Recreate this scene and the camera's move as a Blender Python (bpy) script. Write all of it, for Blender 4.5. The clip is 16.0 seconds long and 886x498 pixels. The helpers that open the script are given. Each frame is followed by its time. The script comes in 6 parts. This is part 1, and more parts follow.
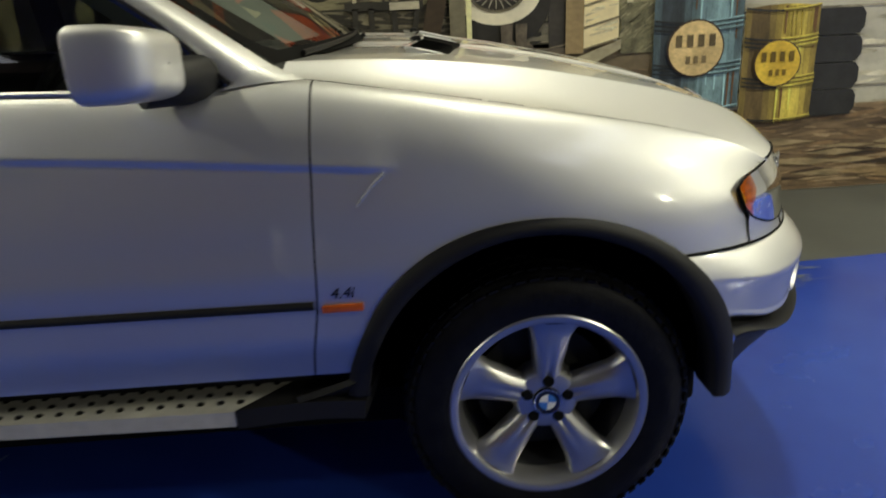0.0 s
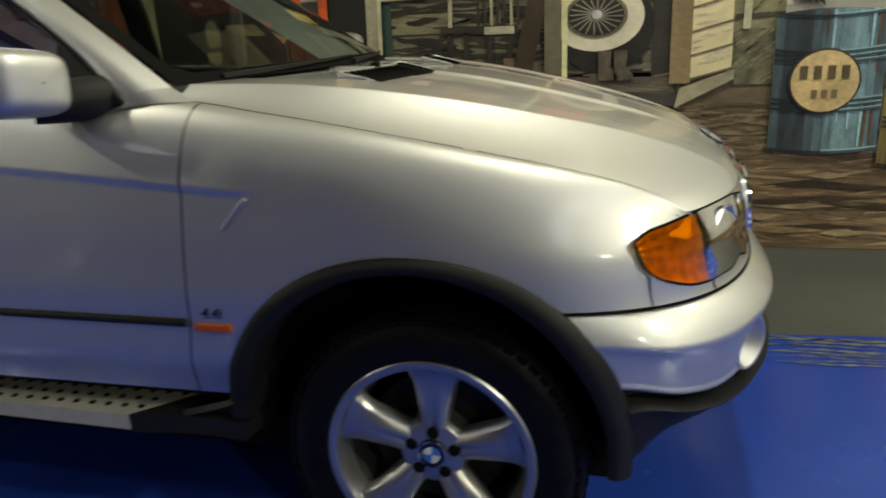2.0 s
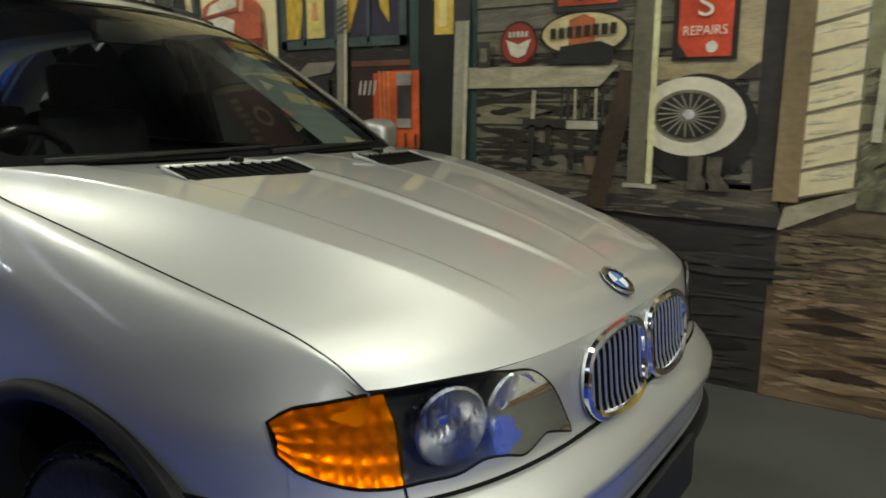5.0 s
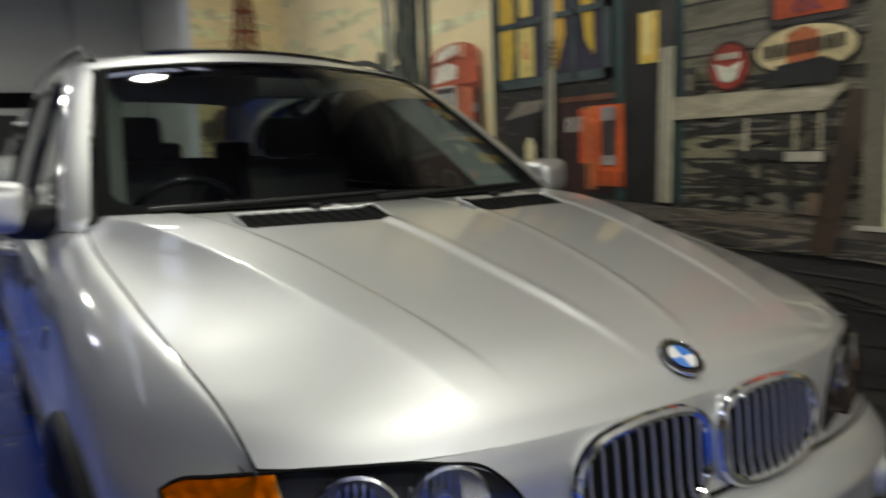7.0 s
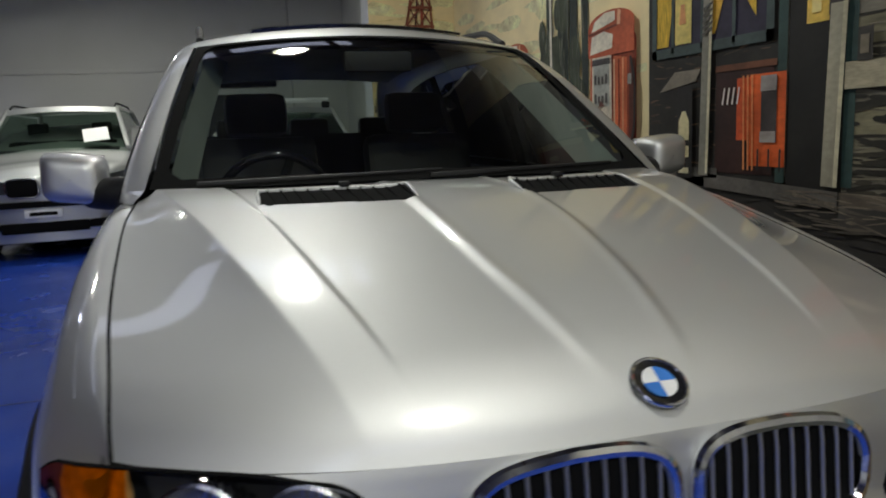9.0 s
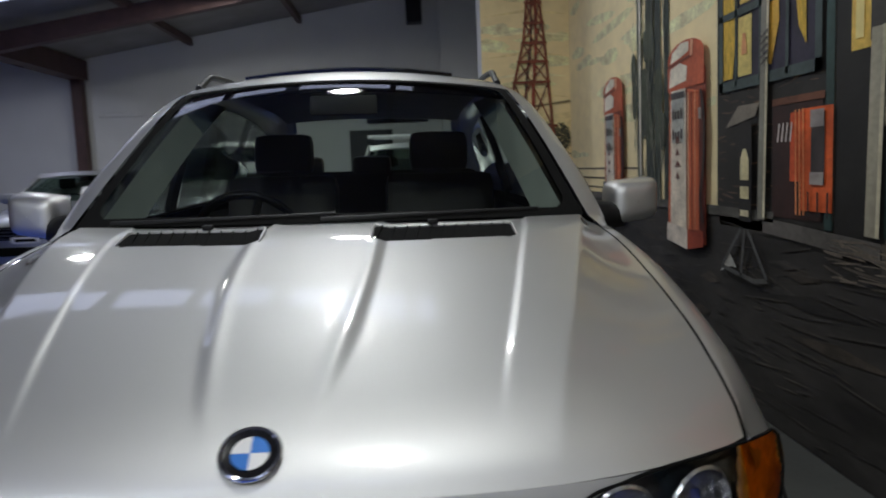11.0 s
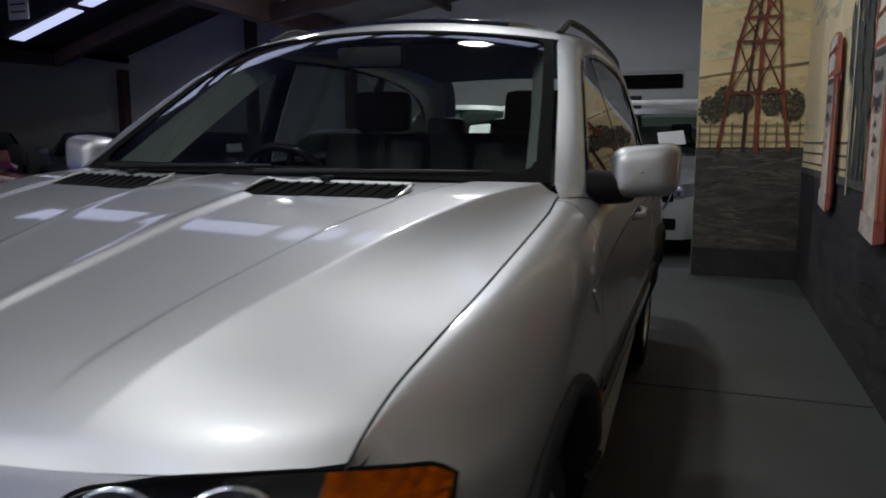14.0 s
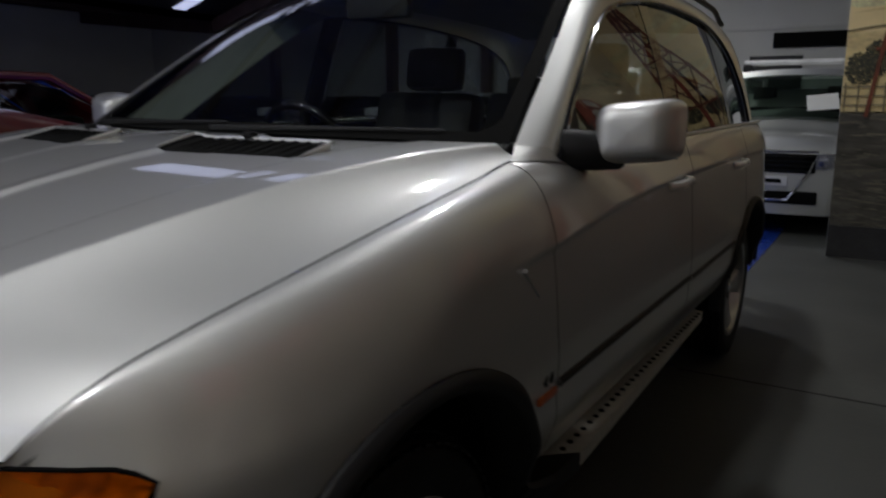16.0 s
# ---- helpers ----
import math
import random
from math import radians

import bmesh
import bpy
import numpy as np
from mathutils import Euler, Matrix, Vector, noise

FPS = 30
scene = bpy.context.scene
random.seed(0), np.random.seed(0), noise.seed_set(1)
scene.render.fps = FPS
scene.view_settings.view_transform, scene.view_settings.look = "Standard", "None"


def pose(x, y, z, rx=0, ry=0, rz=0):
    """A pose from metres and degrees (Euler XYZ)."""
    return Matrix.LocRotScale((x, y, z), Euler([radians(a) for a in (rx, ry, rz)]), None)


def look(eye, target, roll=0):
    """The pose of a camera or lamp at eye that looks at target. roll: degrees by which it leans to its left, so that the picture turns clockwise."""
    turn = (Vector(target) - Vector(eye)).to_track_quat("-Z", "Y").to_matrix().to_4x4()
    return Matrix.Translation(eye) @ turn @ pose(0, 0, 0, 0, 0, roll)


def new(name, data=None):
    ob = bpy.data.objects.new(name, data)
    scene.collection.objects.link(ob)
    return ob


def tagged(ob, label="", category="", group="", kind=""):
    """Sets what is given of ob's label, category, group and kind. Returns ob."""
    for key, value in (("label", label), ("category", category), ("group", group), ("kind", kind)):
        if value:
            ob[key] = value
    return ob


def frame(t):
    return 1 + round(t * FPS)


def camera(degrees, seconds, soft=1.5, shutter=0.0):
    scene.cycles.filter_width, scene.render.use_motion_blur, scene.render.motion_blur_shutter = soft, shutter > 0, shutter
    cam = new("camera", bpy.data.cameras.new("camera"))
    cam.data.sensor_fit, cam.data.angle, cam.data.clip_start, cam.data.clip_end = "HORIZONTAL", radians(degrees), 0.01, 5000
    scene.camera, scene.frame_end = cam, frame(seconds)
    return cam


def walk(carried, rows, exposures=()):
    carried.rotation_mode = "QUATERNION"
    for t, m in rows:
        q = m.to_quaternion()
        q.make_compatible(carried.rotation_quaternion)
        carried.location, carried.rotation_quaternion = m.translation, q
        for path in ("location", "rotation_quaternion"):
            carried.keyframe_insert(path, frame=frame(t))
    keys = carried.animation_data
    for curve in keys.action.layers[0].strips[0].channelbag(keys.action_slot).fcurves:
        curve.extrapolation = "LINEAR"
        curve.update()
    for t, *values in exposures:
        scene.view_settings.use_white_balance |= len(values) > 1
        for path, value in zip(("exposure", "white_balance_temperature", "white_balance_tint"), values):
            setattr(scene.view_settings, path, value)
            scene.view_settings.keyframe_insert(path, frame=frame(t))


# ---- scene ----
cam = camera(62.1, 16.0, 1.8, 0.8)
PATH = [
    (0, (-0.292, -2.312, 1.275), (-0.224, -0.433, 0.593), -3.0),
    (0.5, (-0.151, -2.212, 1.261), (-0.133, -0.317, 0.625), -2.1),
    (1, (0.028, -2.172, 1.267), (-0.181, -0.273, 0.673), -3.4),
    (1.5, (0.24, -2.221, 1.272), (-0.264, -0.377, 0.686), -2.0),
    (2, (0.38, -2.167, 1.247), (-0.093, -0.32, 0.646), -2.9),
    (2.5, (0.499, -2.044, 1.258), (0.078, -0.181, 0.666), -0.3),
    (3, (0.634, -1.956, 1.25), (0.001, -0.149, 0.672), -4.5),
    (3.5, (0.852, -1.88, 1.269), (0.044, -0.123, 0.761), -0.6),
    (4, (0.959, -1.78, 1.273), (0.083, -0.038, 0.828), -1.4),
    (4.2, (0.99, -1.707, 1.281), (0.096, 0.033, 0.869), -0.8),
    (6.3, (1.365, -1.184, 1.267), (-0.054, 0.175, 0.893), 1.1),
    (6.5, (1.373, -1.112, 1.279), (-0.072, 0.228, 0.937), 1.7),
    (7, (1.405, -1.003, 1.274), (-0.253, 0.079, 0.992), -2.4),
    (7.5, (1.49, -0.888, 1.283), (-0.363, -0.19, 0.999), -0.7),
    (8, (1.519, -0.78, 1.272), (-0.367, -0.194, 0.96), -1.1),
    (8.5, (1.453, -0.671, 1.257), (-0.428, -0.078, 0.928), 0.4),
    (9, (1.447, -0.565, 1.254), (-0.442, 0.008, 0.932), -2.5),
    (9.5, (1.529, -0.38, 1.273), (-0.401, 0.052, 0.971), 0.2),
    (9.7, (1.554, -0.301, 1.269), (-0.379, 0.113, 0.967), 0.0),
    (11.8, (1.496, 0.48, 1.244), (-0.494, 0.418, 1.056), -2.3),
    (12, (1.465, 0.538, 1.237), (-0.526, 0.483, 1.046), -1.6),
    (12.5, (1.392, 0.66, 1.237), (-0.599, 0.483, 1.173), 1.5),
    (13, (1.346, 0.792, 1.231), (-0.59, 0.319, 1.06), -0.3),
    (13.5, (1.325, 0.967, 1.224), (-0.561, 0.347, 0.979), 1.1),
    (14, (1.224, 1.067, 1.208), (-0.642, 0.407, 0.921), -0.1),
    (14.5, (1.116, 1.138, 1.211), (-0.761, 0.487, 0.984), 1.1),
    (15, (1.016, 1.236, 1.196), (-0.773, 0.398, 0.882), -0.9),
    (15.5, (0.952, 1.371, 1.196), (-0.712, 0.307, 0.881), -0.1),
    (16, (0.845, 1.415, 1.184), (-0.828, 0.386, 0.807), 0.1),
]
EXPOSURE = [(0, 0.75, 7900, -5), (2.5, 0.58, 7900, -5), (4.2, 0.48, 7300, -6), (6.3, 0.36, 6800, 0), (7.5, 0.28, 6550, 4), (9.7, 0.0, 6400, 4), (11.8, 0.05, 5950, 10), (13.5, 0.0, 5950, 11), (16, -0.3, 6150, 10)]
walk(cam, [(t, look(eye, target, roll)) for t, eye, target, roll in PATH], EXPOSURE)

# ---- light ----
world = bpy.data.worlds.new("world")
scene.world = world
world.use_nodes = True
world.node_tree.nodes["Background"].inputs[0].default_value = (0.35, 0.42, 0.6, 1)
world.node_tree.nodes["Background"].inputs[1].default_value = 0.05


def disc_lamp(name, x, y, z, watts, colour, size=0.4):
    lamp = bpy.data.lights.new(name, "AREA")
    lamp.shape, lamp.size, lamp.energy, lamp.color = "DISK", size, watts, colour
    ob = new(name, lamp)
    ob.matrix_world = pose(x, y, z)
    return ob


# ---- materials ----
def nodes_of(name):
    mat = bpy.data.materials.new(name)
    mat.use_nodes = True
    nt = mat.node_tree
    return mat, nt, nt.nodes["Principled BSDF"]


def noise_ramp(nt, scale, lo, hi, c0, c1, detail=4.0, coords="Object", stretch=(1, 1, 1)):
    co = nt.nodes.new("ShaderNodeTexCoord")
    mp = nt.nodes.new("ShaderNodeMapping")
    mp.inputs["Scale"].default_value = stretch
    nz = nt.nodes.new("ShaderNodeTexNoise")
    nz.inputs["Scale"].default_value, nz.inputs["Detail"].default_value = scale, detail
    rp = nt.nodes.new("ShaderNodeValToRGB")
    rp.color_ramp.elements[0].position, rp.color_ramp.elements[1].position = lo, hi
    rp.color_ramp.elements[0].color, rp.color_ramp.elements[1].color = (*c0, 1), (*c1, 1)
    nt.links.new(co.outputs[coords], mp.inputs[0])
    nt.links.new(mp.outputs[0], nz.inputs["Vector"])
    nt.links.new(nz.outputs["Fac"], rp.inputs[0])
    return rp, nz


def plain(name, colour, rough=0.5, metal=0.0, vary=0.12, scale=6.0, bump=0.0, coat=0.0, stretch=(1, 1, 1), bscale=40.0, spec=0.5):
    """A surface with colour variation at two scales and fine relief."""
    mat, nt, bs = nodes_of(name)
    c0 = tuple(c * (1 - vary) for c in colour)
    c1 = tuple(min(c * (1 + vary), 1) for c in colour)
    rp, nz = noise_ramp(nt, scale, 0.3, 0.7, c0, c1, stretch=stretch)
    nt.links.new(rp.outputs[0], bs.inputs["Base Color"])
    bs.inputs["Roughness"].default_value, bs.inputs["Metallic"].default_value = rough, metal
    bs.inputs["Coat Weight"].default_value, bs.inputs["Coat Roughness"].default_value = coat, 0.04
    bs.inputs["Specular IOR Level"].default_value = spec
    if bump:
        co = nt.nodes.new("ShaderNodeTexCoord")
        n2 = nt.nodes.new("ShaderNodeTexNoise")
        n2.inputs["Scale"].default_value, n2.inputs["Detail"].default_value = bscale, 6
        bp = nt.nodes.new("ShaderNodeBump")
        bp.inputs["Strength"].default_value, bp.inputs["Distance"].default_value = bump, 0.01
        nt.links.new(co.outputs["Object"], n2.inputs["Vector"])
        nt.links.new(n2.outputs["Fac"], bp.inputs["Height"])
        nt.links.new(bp.outputs[0], bs.inputs["Normal"])
    return mat


def glass(name, tint, gloss=1.0, ior=1.52):
    """Thin pane: clear tinted body with mirror gloss by Fresnel."""
    mat, nt, bs = nodes_of(name)
    nt.nodes.remove(bs)
    out = nt.nodes["Material Output"]
    tr, gl, mx, fr = (nt.nodes.new(n) for n in ("ShaderNodeBsdfTransparent", "ShaderNodeBsdfGlossy", "ShaderNodeMixShader", "ShaderNodeFresnel"))
    tr.inputs[0].default_value = (*tint, 1)
    gl.inputs[0].default_value = (gloss, gloss, gloss, 1)
    gl.inputs["Roughness"].default_value = 0.01
    fr.inputs[0].default_value = ior
    nt.links.new(fr.outputs[0], mx.inputs[0])
    nt.links.new(tr.outputs[0], mx.inputs[1])
    nt.links.new(gl.outputs[0], mx.inputs[2])
    nt.links.new(mx.outputs[0], out.inputs[0])
    return mat


def glow(name, colour, strength):
    mat, nt, bs = nodes_of(name)
    bs.inputs["Base Color"].default_value = (*colour, 1)
    bs.inputs["Emission Color"].default_value = (*colour, 1)
    bs.inputs["Emission Strength"].default_value = strength
    return mat


def paint_metallic(name, colour):
    """Metallic lacquer: broad flake gloss, a tighter lobe, and a clear coat over both."""
    mat = plain(name, colour, 0.54, 1.0, 0.03, 900.0, coat=1.0)
    nt = mat.node_tree
    bs = nt.nodes["Principled BSDF"]
    tight = nt.nodes.new("ShaderNodeBsdfPrincipled")
    for key in ("Metallic", "Coat Weight", "Coat Roughness"):
        tight.inputs[key].default_value = bs.inputs[key].default_value
    tight.inputs["Roughness"].default_value = 0.13
    nt.links.new(bs.inputs["Base Color"].links[0].from_socket, tight.inputs["Base Color"])
    mx = nt.nodes.new("ShaderNodeMixShader")
    mx.inputs[0].default_value = 0.04
    nt.links.new(bs.outputs[0], mx.inputs[1])
    nt.links.new(tight.outputs[0], mx.inputs[2])
    nt.links.new(mx.outputs[0], nt.nodes["Material Output"].inputs[0])
    return mat


M_PAINT = paint_metallic("silver_metallic_paint", (0.70, 0.705, 0.70))
M_BLACK = plain("black_plastic", (0.011, 0.011, 0.012), 0.55, bump=0.08, bscale=300, spec=0.3)
M_VENT = plain("vent_black", (0.008, 0.008, 0.008), 0.9, spec=0.08)
M_BOARD = plain("board_aluminium", (0.50, 0.49, 0.44), 0.5, 0.15, 0.08, 30)
M_RUBBER = plain("tyre_rubber", (0.005, 0.005, 0.005), 0.45, vary=0.5, scale=25, bump=0.2, bscale=60, spec=0.2)
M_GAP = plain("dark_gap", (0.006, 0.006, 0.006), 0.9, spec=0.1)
M_CHROME = plain("chrome", (0.75, 0.76, 0.78), 0.08, 1.0, 0.02)
M_ALLOY = plain("alloy_silver", (0.50, 0.50, 0.50), 0.32, 0.85, 0.05, coat=0.4)
M_ALU = plain("brushed_aluminium", (0.62, 0.62, 0.60), 0.4, 0.8, 0.08, 30, stretch=(1, 8, 8))
M_WGLASS = glass("window_glass", (0.58, 0.64, 0.61))
M_SGLASS = glass("side_window_glass", (0.24, 0.26, 0.25))
M_LENS = glass("clear_lens", (0.8, 0.8, 0.82), 1.0, 1.4)
M_RGLASS = glass("rear_glass", (0.86, 0.90, 0.87), 1.0, 1.08)
M_FROST = plain("fluted_reflector", (0.62, 0.63, 0.66), 0.20, 1.0, 0.25, 90, bump=0.35, bscale=55)
M_PGLASS = glass("parked_car_glass", (0.42, 0.50, 0.45), 1.0, 1.25)
M_AMBER = glass("amber_lens", (0.93, 0.45, 0.04), 1.0, 1.16)
M_LAMPBOWL = plain("lamp_bowl", (0.06, 0.062, 0.065), 0.45, 0.3)
M_SIDEAMBER = plain("side_amber", (0.55, 0.10, 0.008), 0.3, 0.0, 0.2, 60, coat=0.5)
M_AMBERBACK = plain("amber_reflector", (0.80, 0.62, 0.36), 0.30, 0.55, 0.3, 45)
M_GLOSSBLACK = plain("gloss_black", (0.012, 0.012, 0.014), 0.12, coat=0.5)
M_LEATHER = plain("grey_leather", (0.026, 0.027, 0.027), 0.5, bump=0.1, bscale=150)
M_DARKTRIM = plain("dark_trim", (0.024, 0.025, 0.026), 0.6, bump=0.1, bscale=200)
M_PALETRIM = plain("pale_grey_trim", (0.25, 0.28, 0.25), 0.7, bump=0.05)
M_BLUE = plain("badge_blue", (0.05, 0.2, 0.62), 0.25, coat=0.5)
M_WHITE = plain("badge_white", (0.8, 0.8, 0.8), 0.3)


# ---- building helpers ----
def part(name, bm, material, parent=None, label="", smooth=True, sharp=None):
    me = bpy.data.meshes.new(name)
    bm.normal_update()
    bm.to_mesh(me)
    bm.free()
    if smooth:
        me.polygons.foreach_set("use_smooth", [True] * len(me.polygons))
        me.set_sharp_from_angle(angle=radians(sharp or 40))
    me.materials.append(material)
    ob = new(name, me)
    if parent:
        ob.parent = parent
    if label:
        ob["label"] = label
    return ob


def thing(name, label, category, group="", kind="", at=(0, 0, 0)):
    ob = new(name)
    ob.location = at
    return tagged(ob, label, category, group, kind)


def sheet(f, us, vs, keep=None, thick=0.0, closed=False):
    """A sheet of quads over two lists of parameters. thick: turned into a slab along its normals."""
    bm = bmesh.new()
    rows = [[bm.verts.new(f(u, v)) for v in vs] for u in us]
    nu = len(us)
    for i in range(nu if closed else nu - 1):
        for j in range(len(vs) - 1):
            if keep is None or keep((us[i] + us[(i + 1) % nu]) / 2, (vs[j] + vs[j + 1]) / 2):
                try:
                    bm.faces.new((rows[i][j], rows[(i + 1) % nu][j], rows[(i + 1) % nu][j + 1], rows[i][j + 1]))
                except ValueError:
                    pass
    for v in [v for v in bm.verts if not v.link_faces]:
        bm.verts.remove(v)
    bmesh.ops.remove_doubles(bm, verts=bm.verts, dist=1e-5)
    if thick:
        bmesh.ops.solidify(bm, geom=bm.faces, thickness=thick)
    return bm


def box(bm, x0, x1, y0, y1, z0, z1, bevel=0.0, m=None):
    made = bmesh.ops.create_cube(bm, size=1.0)
    vs = made["verts"]
    bmesh.ops.scale(bm, vec=(x1 - x0, y1 - y0, z1 - z0), verts=vs)
    bmesh.ops.translate(bm, vec=((x0 + x1) / 2, (y0 + y1) / 2, (z0 + z1) / 2), verts=vs)
    if bevel:
        es = list({e for v in vs for e in v.link_edges})
        out = bmesh.ops.bevel(bm, geom=es, offset=bevel, segments=2, affect="EDGES", profile=0.6)
        vs = list({v for f in out["faces"] for v in f.verts} | {v for v in vs if v.is_valid})
    if m is not None:
        bmesh.ops.transform(bm, matrix=m, verts=[v for v in vs if v.is_valid])
    return bm


def boxm(x0, x1, y0, y1, z0, z1, bevel=0.0, m=None):
    return box(bmesh.new(), x0, x1, y0, y1, z0, z1, bevel, m)


def tube(points, radius, sides=8, closed=False, bm=None):
    """A round bar along points; radius: a number or a function of 0..1."""
    bm = bm or bmesh.new()
    pts = [Vector(p) for p in points]
    n = len(pts)
    rings = []
    up = None
    for i, p in enumerate(pts):
        a = pts[(i - 1) % n] if (i or closed) else p
        b = pts[(i + 1) % n] if (i < n - 1 or closed) else p
        d = (b - a).normalized()
        if up is None:
            up = d.orthogonal().normalized()
        up = (up - d * up.dot(d)).normalized()
        side = d.cross(up)
        r = radius(i / max(n - 1, 1)) if callable(radius) else radius
        rings.append([bm.verts.new(p + (up * math.cos(k) + side * math.sin(k)) * r) for k in [2 * math.pi * j / sides for j in range(sides)]])
    for i in range(n if closed else n - 1):
        A, B = rings[i], rings[(i + 1) % n]
        for j in range(sides):
            bm.faces.new((A[j], A[(j + 1) % sides], B[(j + 1) % sides], B[j]))
    if not closed:
        bm.faces.new(rings[0][::-1])
        bm.faces.new(rings[-1])
    return bm


def lathe(profile, sides=48, axis="y", bm=None):
    """A body of revolution; profile: pairs (distance along the axis, radius)."""
    bm = bm or bmesh.new()
    rings = []
    for a, r in profile:
        ring = []
        for k in range(sides):
            c, s = math.cos(2 * math.pi * k / sides) * r, math.sin(2 * math.pi * k / sides) * r
            ring.append(bm.verts.new({"y": (c, a, s), "z": (c, s, a), "x": (a, c, s)}[axis]))
        rings.append(ring)
    for A, B in zip(rings, rings[1:]):
        for j in range(sides):
            bm.faces.new((A[j], A[(j + 1) % sides], B[(j + 1) % sides], B[j]))
    bmesh.ops.remove_doubles(bm, verts=bm.verts, dist=1e-5)
    bmesh.ops.recalc_face_normals(bm, faces=bm.faces)
    return bm


def span(a, b, n):
    return [a + (b - a) * i / (n - 1) for i in range(n)]


def spl(pts):
    """A smooth curve through pairs (x, value)."""
    xs = np.array([p[0] for p in pts], float)
    vs = np.array([p[1] for p in pts], float)
    ms = np.gradient(vs, xs)

    def f(x):
        x = min(max(x, xs[0]), xs[-1])
        i = min(max(int(np.searchsorted(xs, x)) - 1, 0), len(xs) - 2)
        h = xs[i + 1] - xs[i]
        t = (x - xs[i]) / h
        return float((2 * t**3 - 3 * t**2 + 1) * vs[i] + (t**3 - 2 * t**2 + t) * h * ms[i] + (3 * t**2 - 2 * t**3) * vs[i + 1] + (t**3 - t**2) * h * ms[i + 1])

    return f


def smooth01(t):
    t = min(max(t, 0.0), 1.0)
    return t * t * (3 - 2 * t)


# ---- the silver off-road car ----
Yz = spl([(0.22, 0.80), (0.32, 0.86), (0.42, 0.882), (0.55, 0.889), (0.70, 0.889), (0.80, 0.888), (0.90, 0.879), (1.1, 0.855)])
Lz = spl([(0.22, 0.61), (0.34, 0.672), (0.45, 0.705), (0.55, 0.717), (0.62, 0.714), (0.66, 0.701), (0.70, 0.680), (0.76, 0.670), (0.82, 0.664), (0.86, 0.653), (0.90, 0.61), (0.95, 0.5)])
edge_y = spl([(-3.7, 0.74), (-3.2, 0.80), (-2.4, 0.815), (-1.2, 0.81), (-0.75, 0.80), (-0.56, 0.768), (-0.35, 0.775), (-0.1, 0.769), (0.2, 0.752), (0.4, 0.732), (0.46, 0.727), (0.5, 0.722)])
edge_z = spl([(-3.7, 1.13), (-2.4, 1.12), (-1.2, 1.095), (-0.75, 1.085), (-0.56, 1.093), (-0.35, 1.064), (-0.1, 1.019), (0.1, 0.979), (0.3, 0.934), (0.4, 0.905), (0.46, 0.879), (0.5, 0.852)])
AXLE = 0.337
WHEELBASE = 2.82
ARCH_Z, ARCH_R = 0.370, 0.426


def plan_n(z):
    """How square the plan curve of the nose is at a height."""
    return 3.2 - 0.3 * smooth01((z - 0.78) / 0.08)


def rounded(r, n=2.9):
    return max(1 - min(abs(r), 1.0) ** n, 0.0) ** (1 / n)


def face_x(y, z):
    return Lz(z) * rounded(y / Yz(z), plan_n(z))


crease_z = spl([(-3.4, 1.0), (-2.0, 1.0), (-1.06, 0.978), (-0.345, 0.920)])


def side_y(x, z):
    """Half width of the body at a station and a height."""
    rear = rounded(max(-x - 2.75, 0) / 1.22, 3.2)
    y = Yz(z) * rounded(max(x, 0) / Lz(z), plan_n(z)) * rear
    e = edge_y(x) * (rear if x < -3 else 1)
    d = max(edge_z(x) - z, 0)
    crease = 0.006 * math.exp(-((z - 0.70) / 0.05) ** 2)
    zl = crease_z(x)
    shelf = 0.008 * smooth01((z - zl + 0.014) / 0.014) * math.exp(-max(z - zl, 0) / 0.06) * smooth01((-0.31 - x) / 0.09)
    fall = max(1 - min(d / (0.150 + 0.15 * smooth01((x + 0.20) / 0.4)), 1.0), 0.0)
    roll = (1 - fall ** 2.5) ** (1 / 2.3)
    tuck = 0.036 * smooth01((0.57 - z) / 0.13) * smooth01((-0.36 - x) / 0.08)
    return e - tuck + (y - e) * roll + crease * smooth01(-x / 0.4) + shelf


def in_arch(x, z, r):
    return min(math.hypot(x + 0.03, z - ARCH_Z), math.hypot(x + WHEELBASE, z - ARCH_Z)) < r or (
        z < ARCH_Z and min(abs(x + 0.03), abs(x + WHEELBASE)) < r)


car = thing("car", "silver metallic off-road car with chrome kidney grilles on blue floor", "car")
car.rotation_euler = (radians(-0.96), 0, 0)
car.location, car.scale = (0, -0.027, 0), (1, 0.983, 1)

fender_front = spl([(0.60, 0.515), (0.70, 0.515), (0.716, 0.510), (0.728, 0.476), (0.742, 0.444), (0.755, 0.428), (0.770, 0.414), (0.816, 0.411), (0.831, 0.431), (0.840, 0.462), (0.848, 0.498), (0.853, 0.508)])
door_front = spl([(0.40, -0.54), (0.46, -0.537), (0.64, -0.51), (0.78, -0.503), (1.06, -0.487), (1.12, -0.484)])


def side_panel(name, x0, x1, s, z0=0.455, keep=None, step=0.012, label=""):
    """A panel of the flank between two edges given by height."""
    n = max(int((x1(0.8) - x0(0.8)) / step), 4)

    def f(u, v):
        xm = x0(0.8) + (x1(0.8) - x0(0.8)) * u
        z = z0 + (edge_z(xm) - z0) * v
        x = x0(z) + (x1(z) - x0(z)) * u
        z = z0 + (edge_z(x) - z0) * v
        return (x, s * side_y(x, z), z)

    def kept(u, v):
        x, _, z = f(u, v)
        return not in_arch(x, z, ARCH_R - 0.026) and (keep is None or keep(x, z))

    vs = [1 - (1 - t) ** 1.35 for t in span(0, 1, 100)]
    return part(name, sheet(f, span(0, 1, n), vs, kept), M_PAINT, car, label)


def at_x(x):
    return lambda z: x


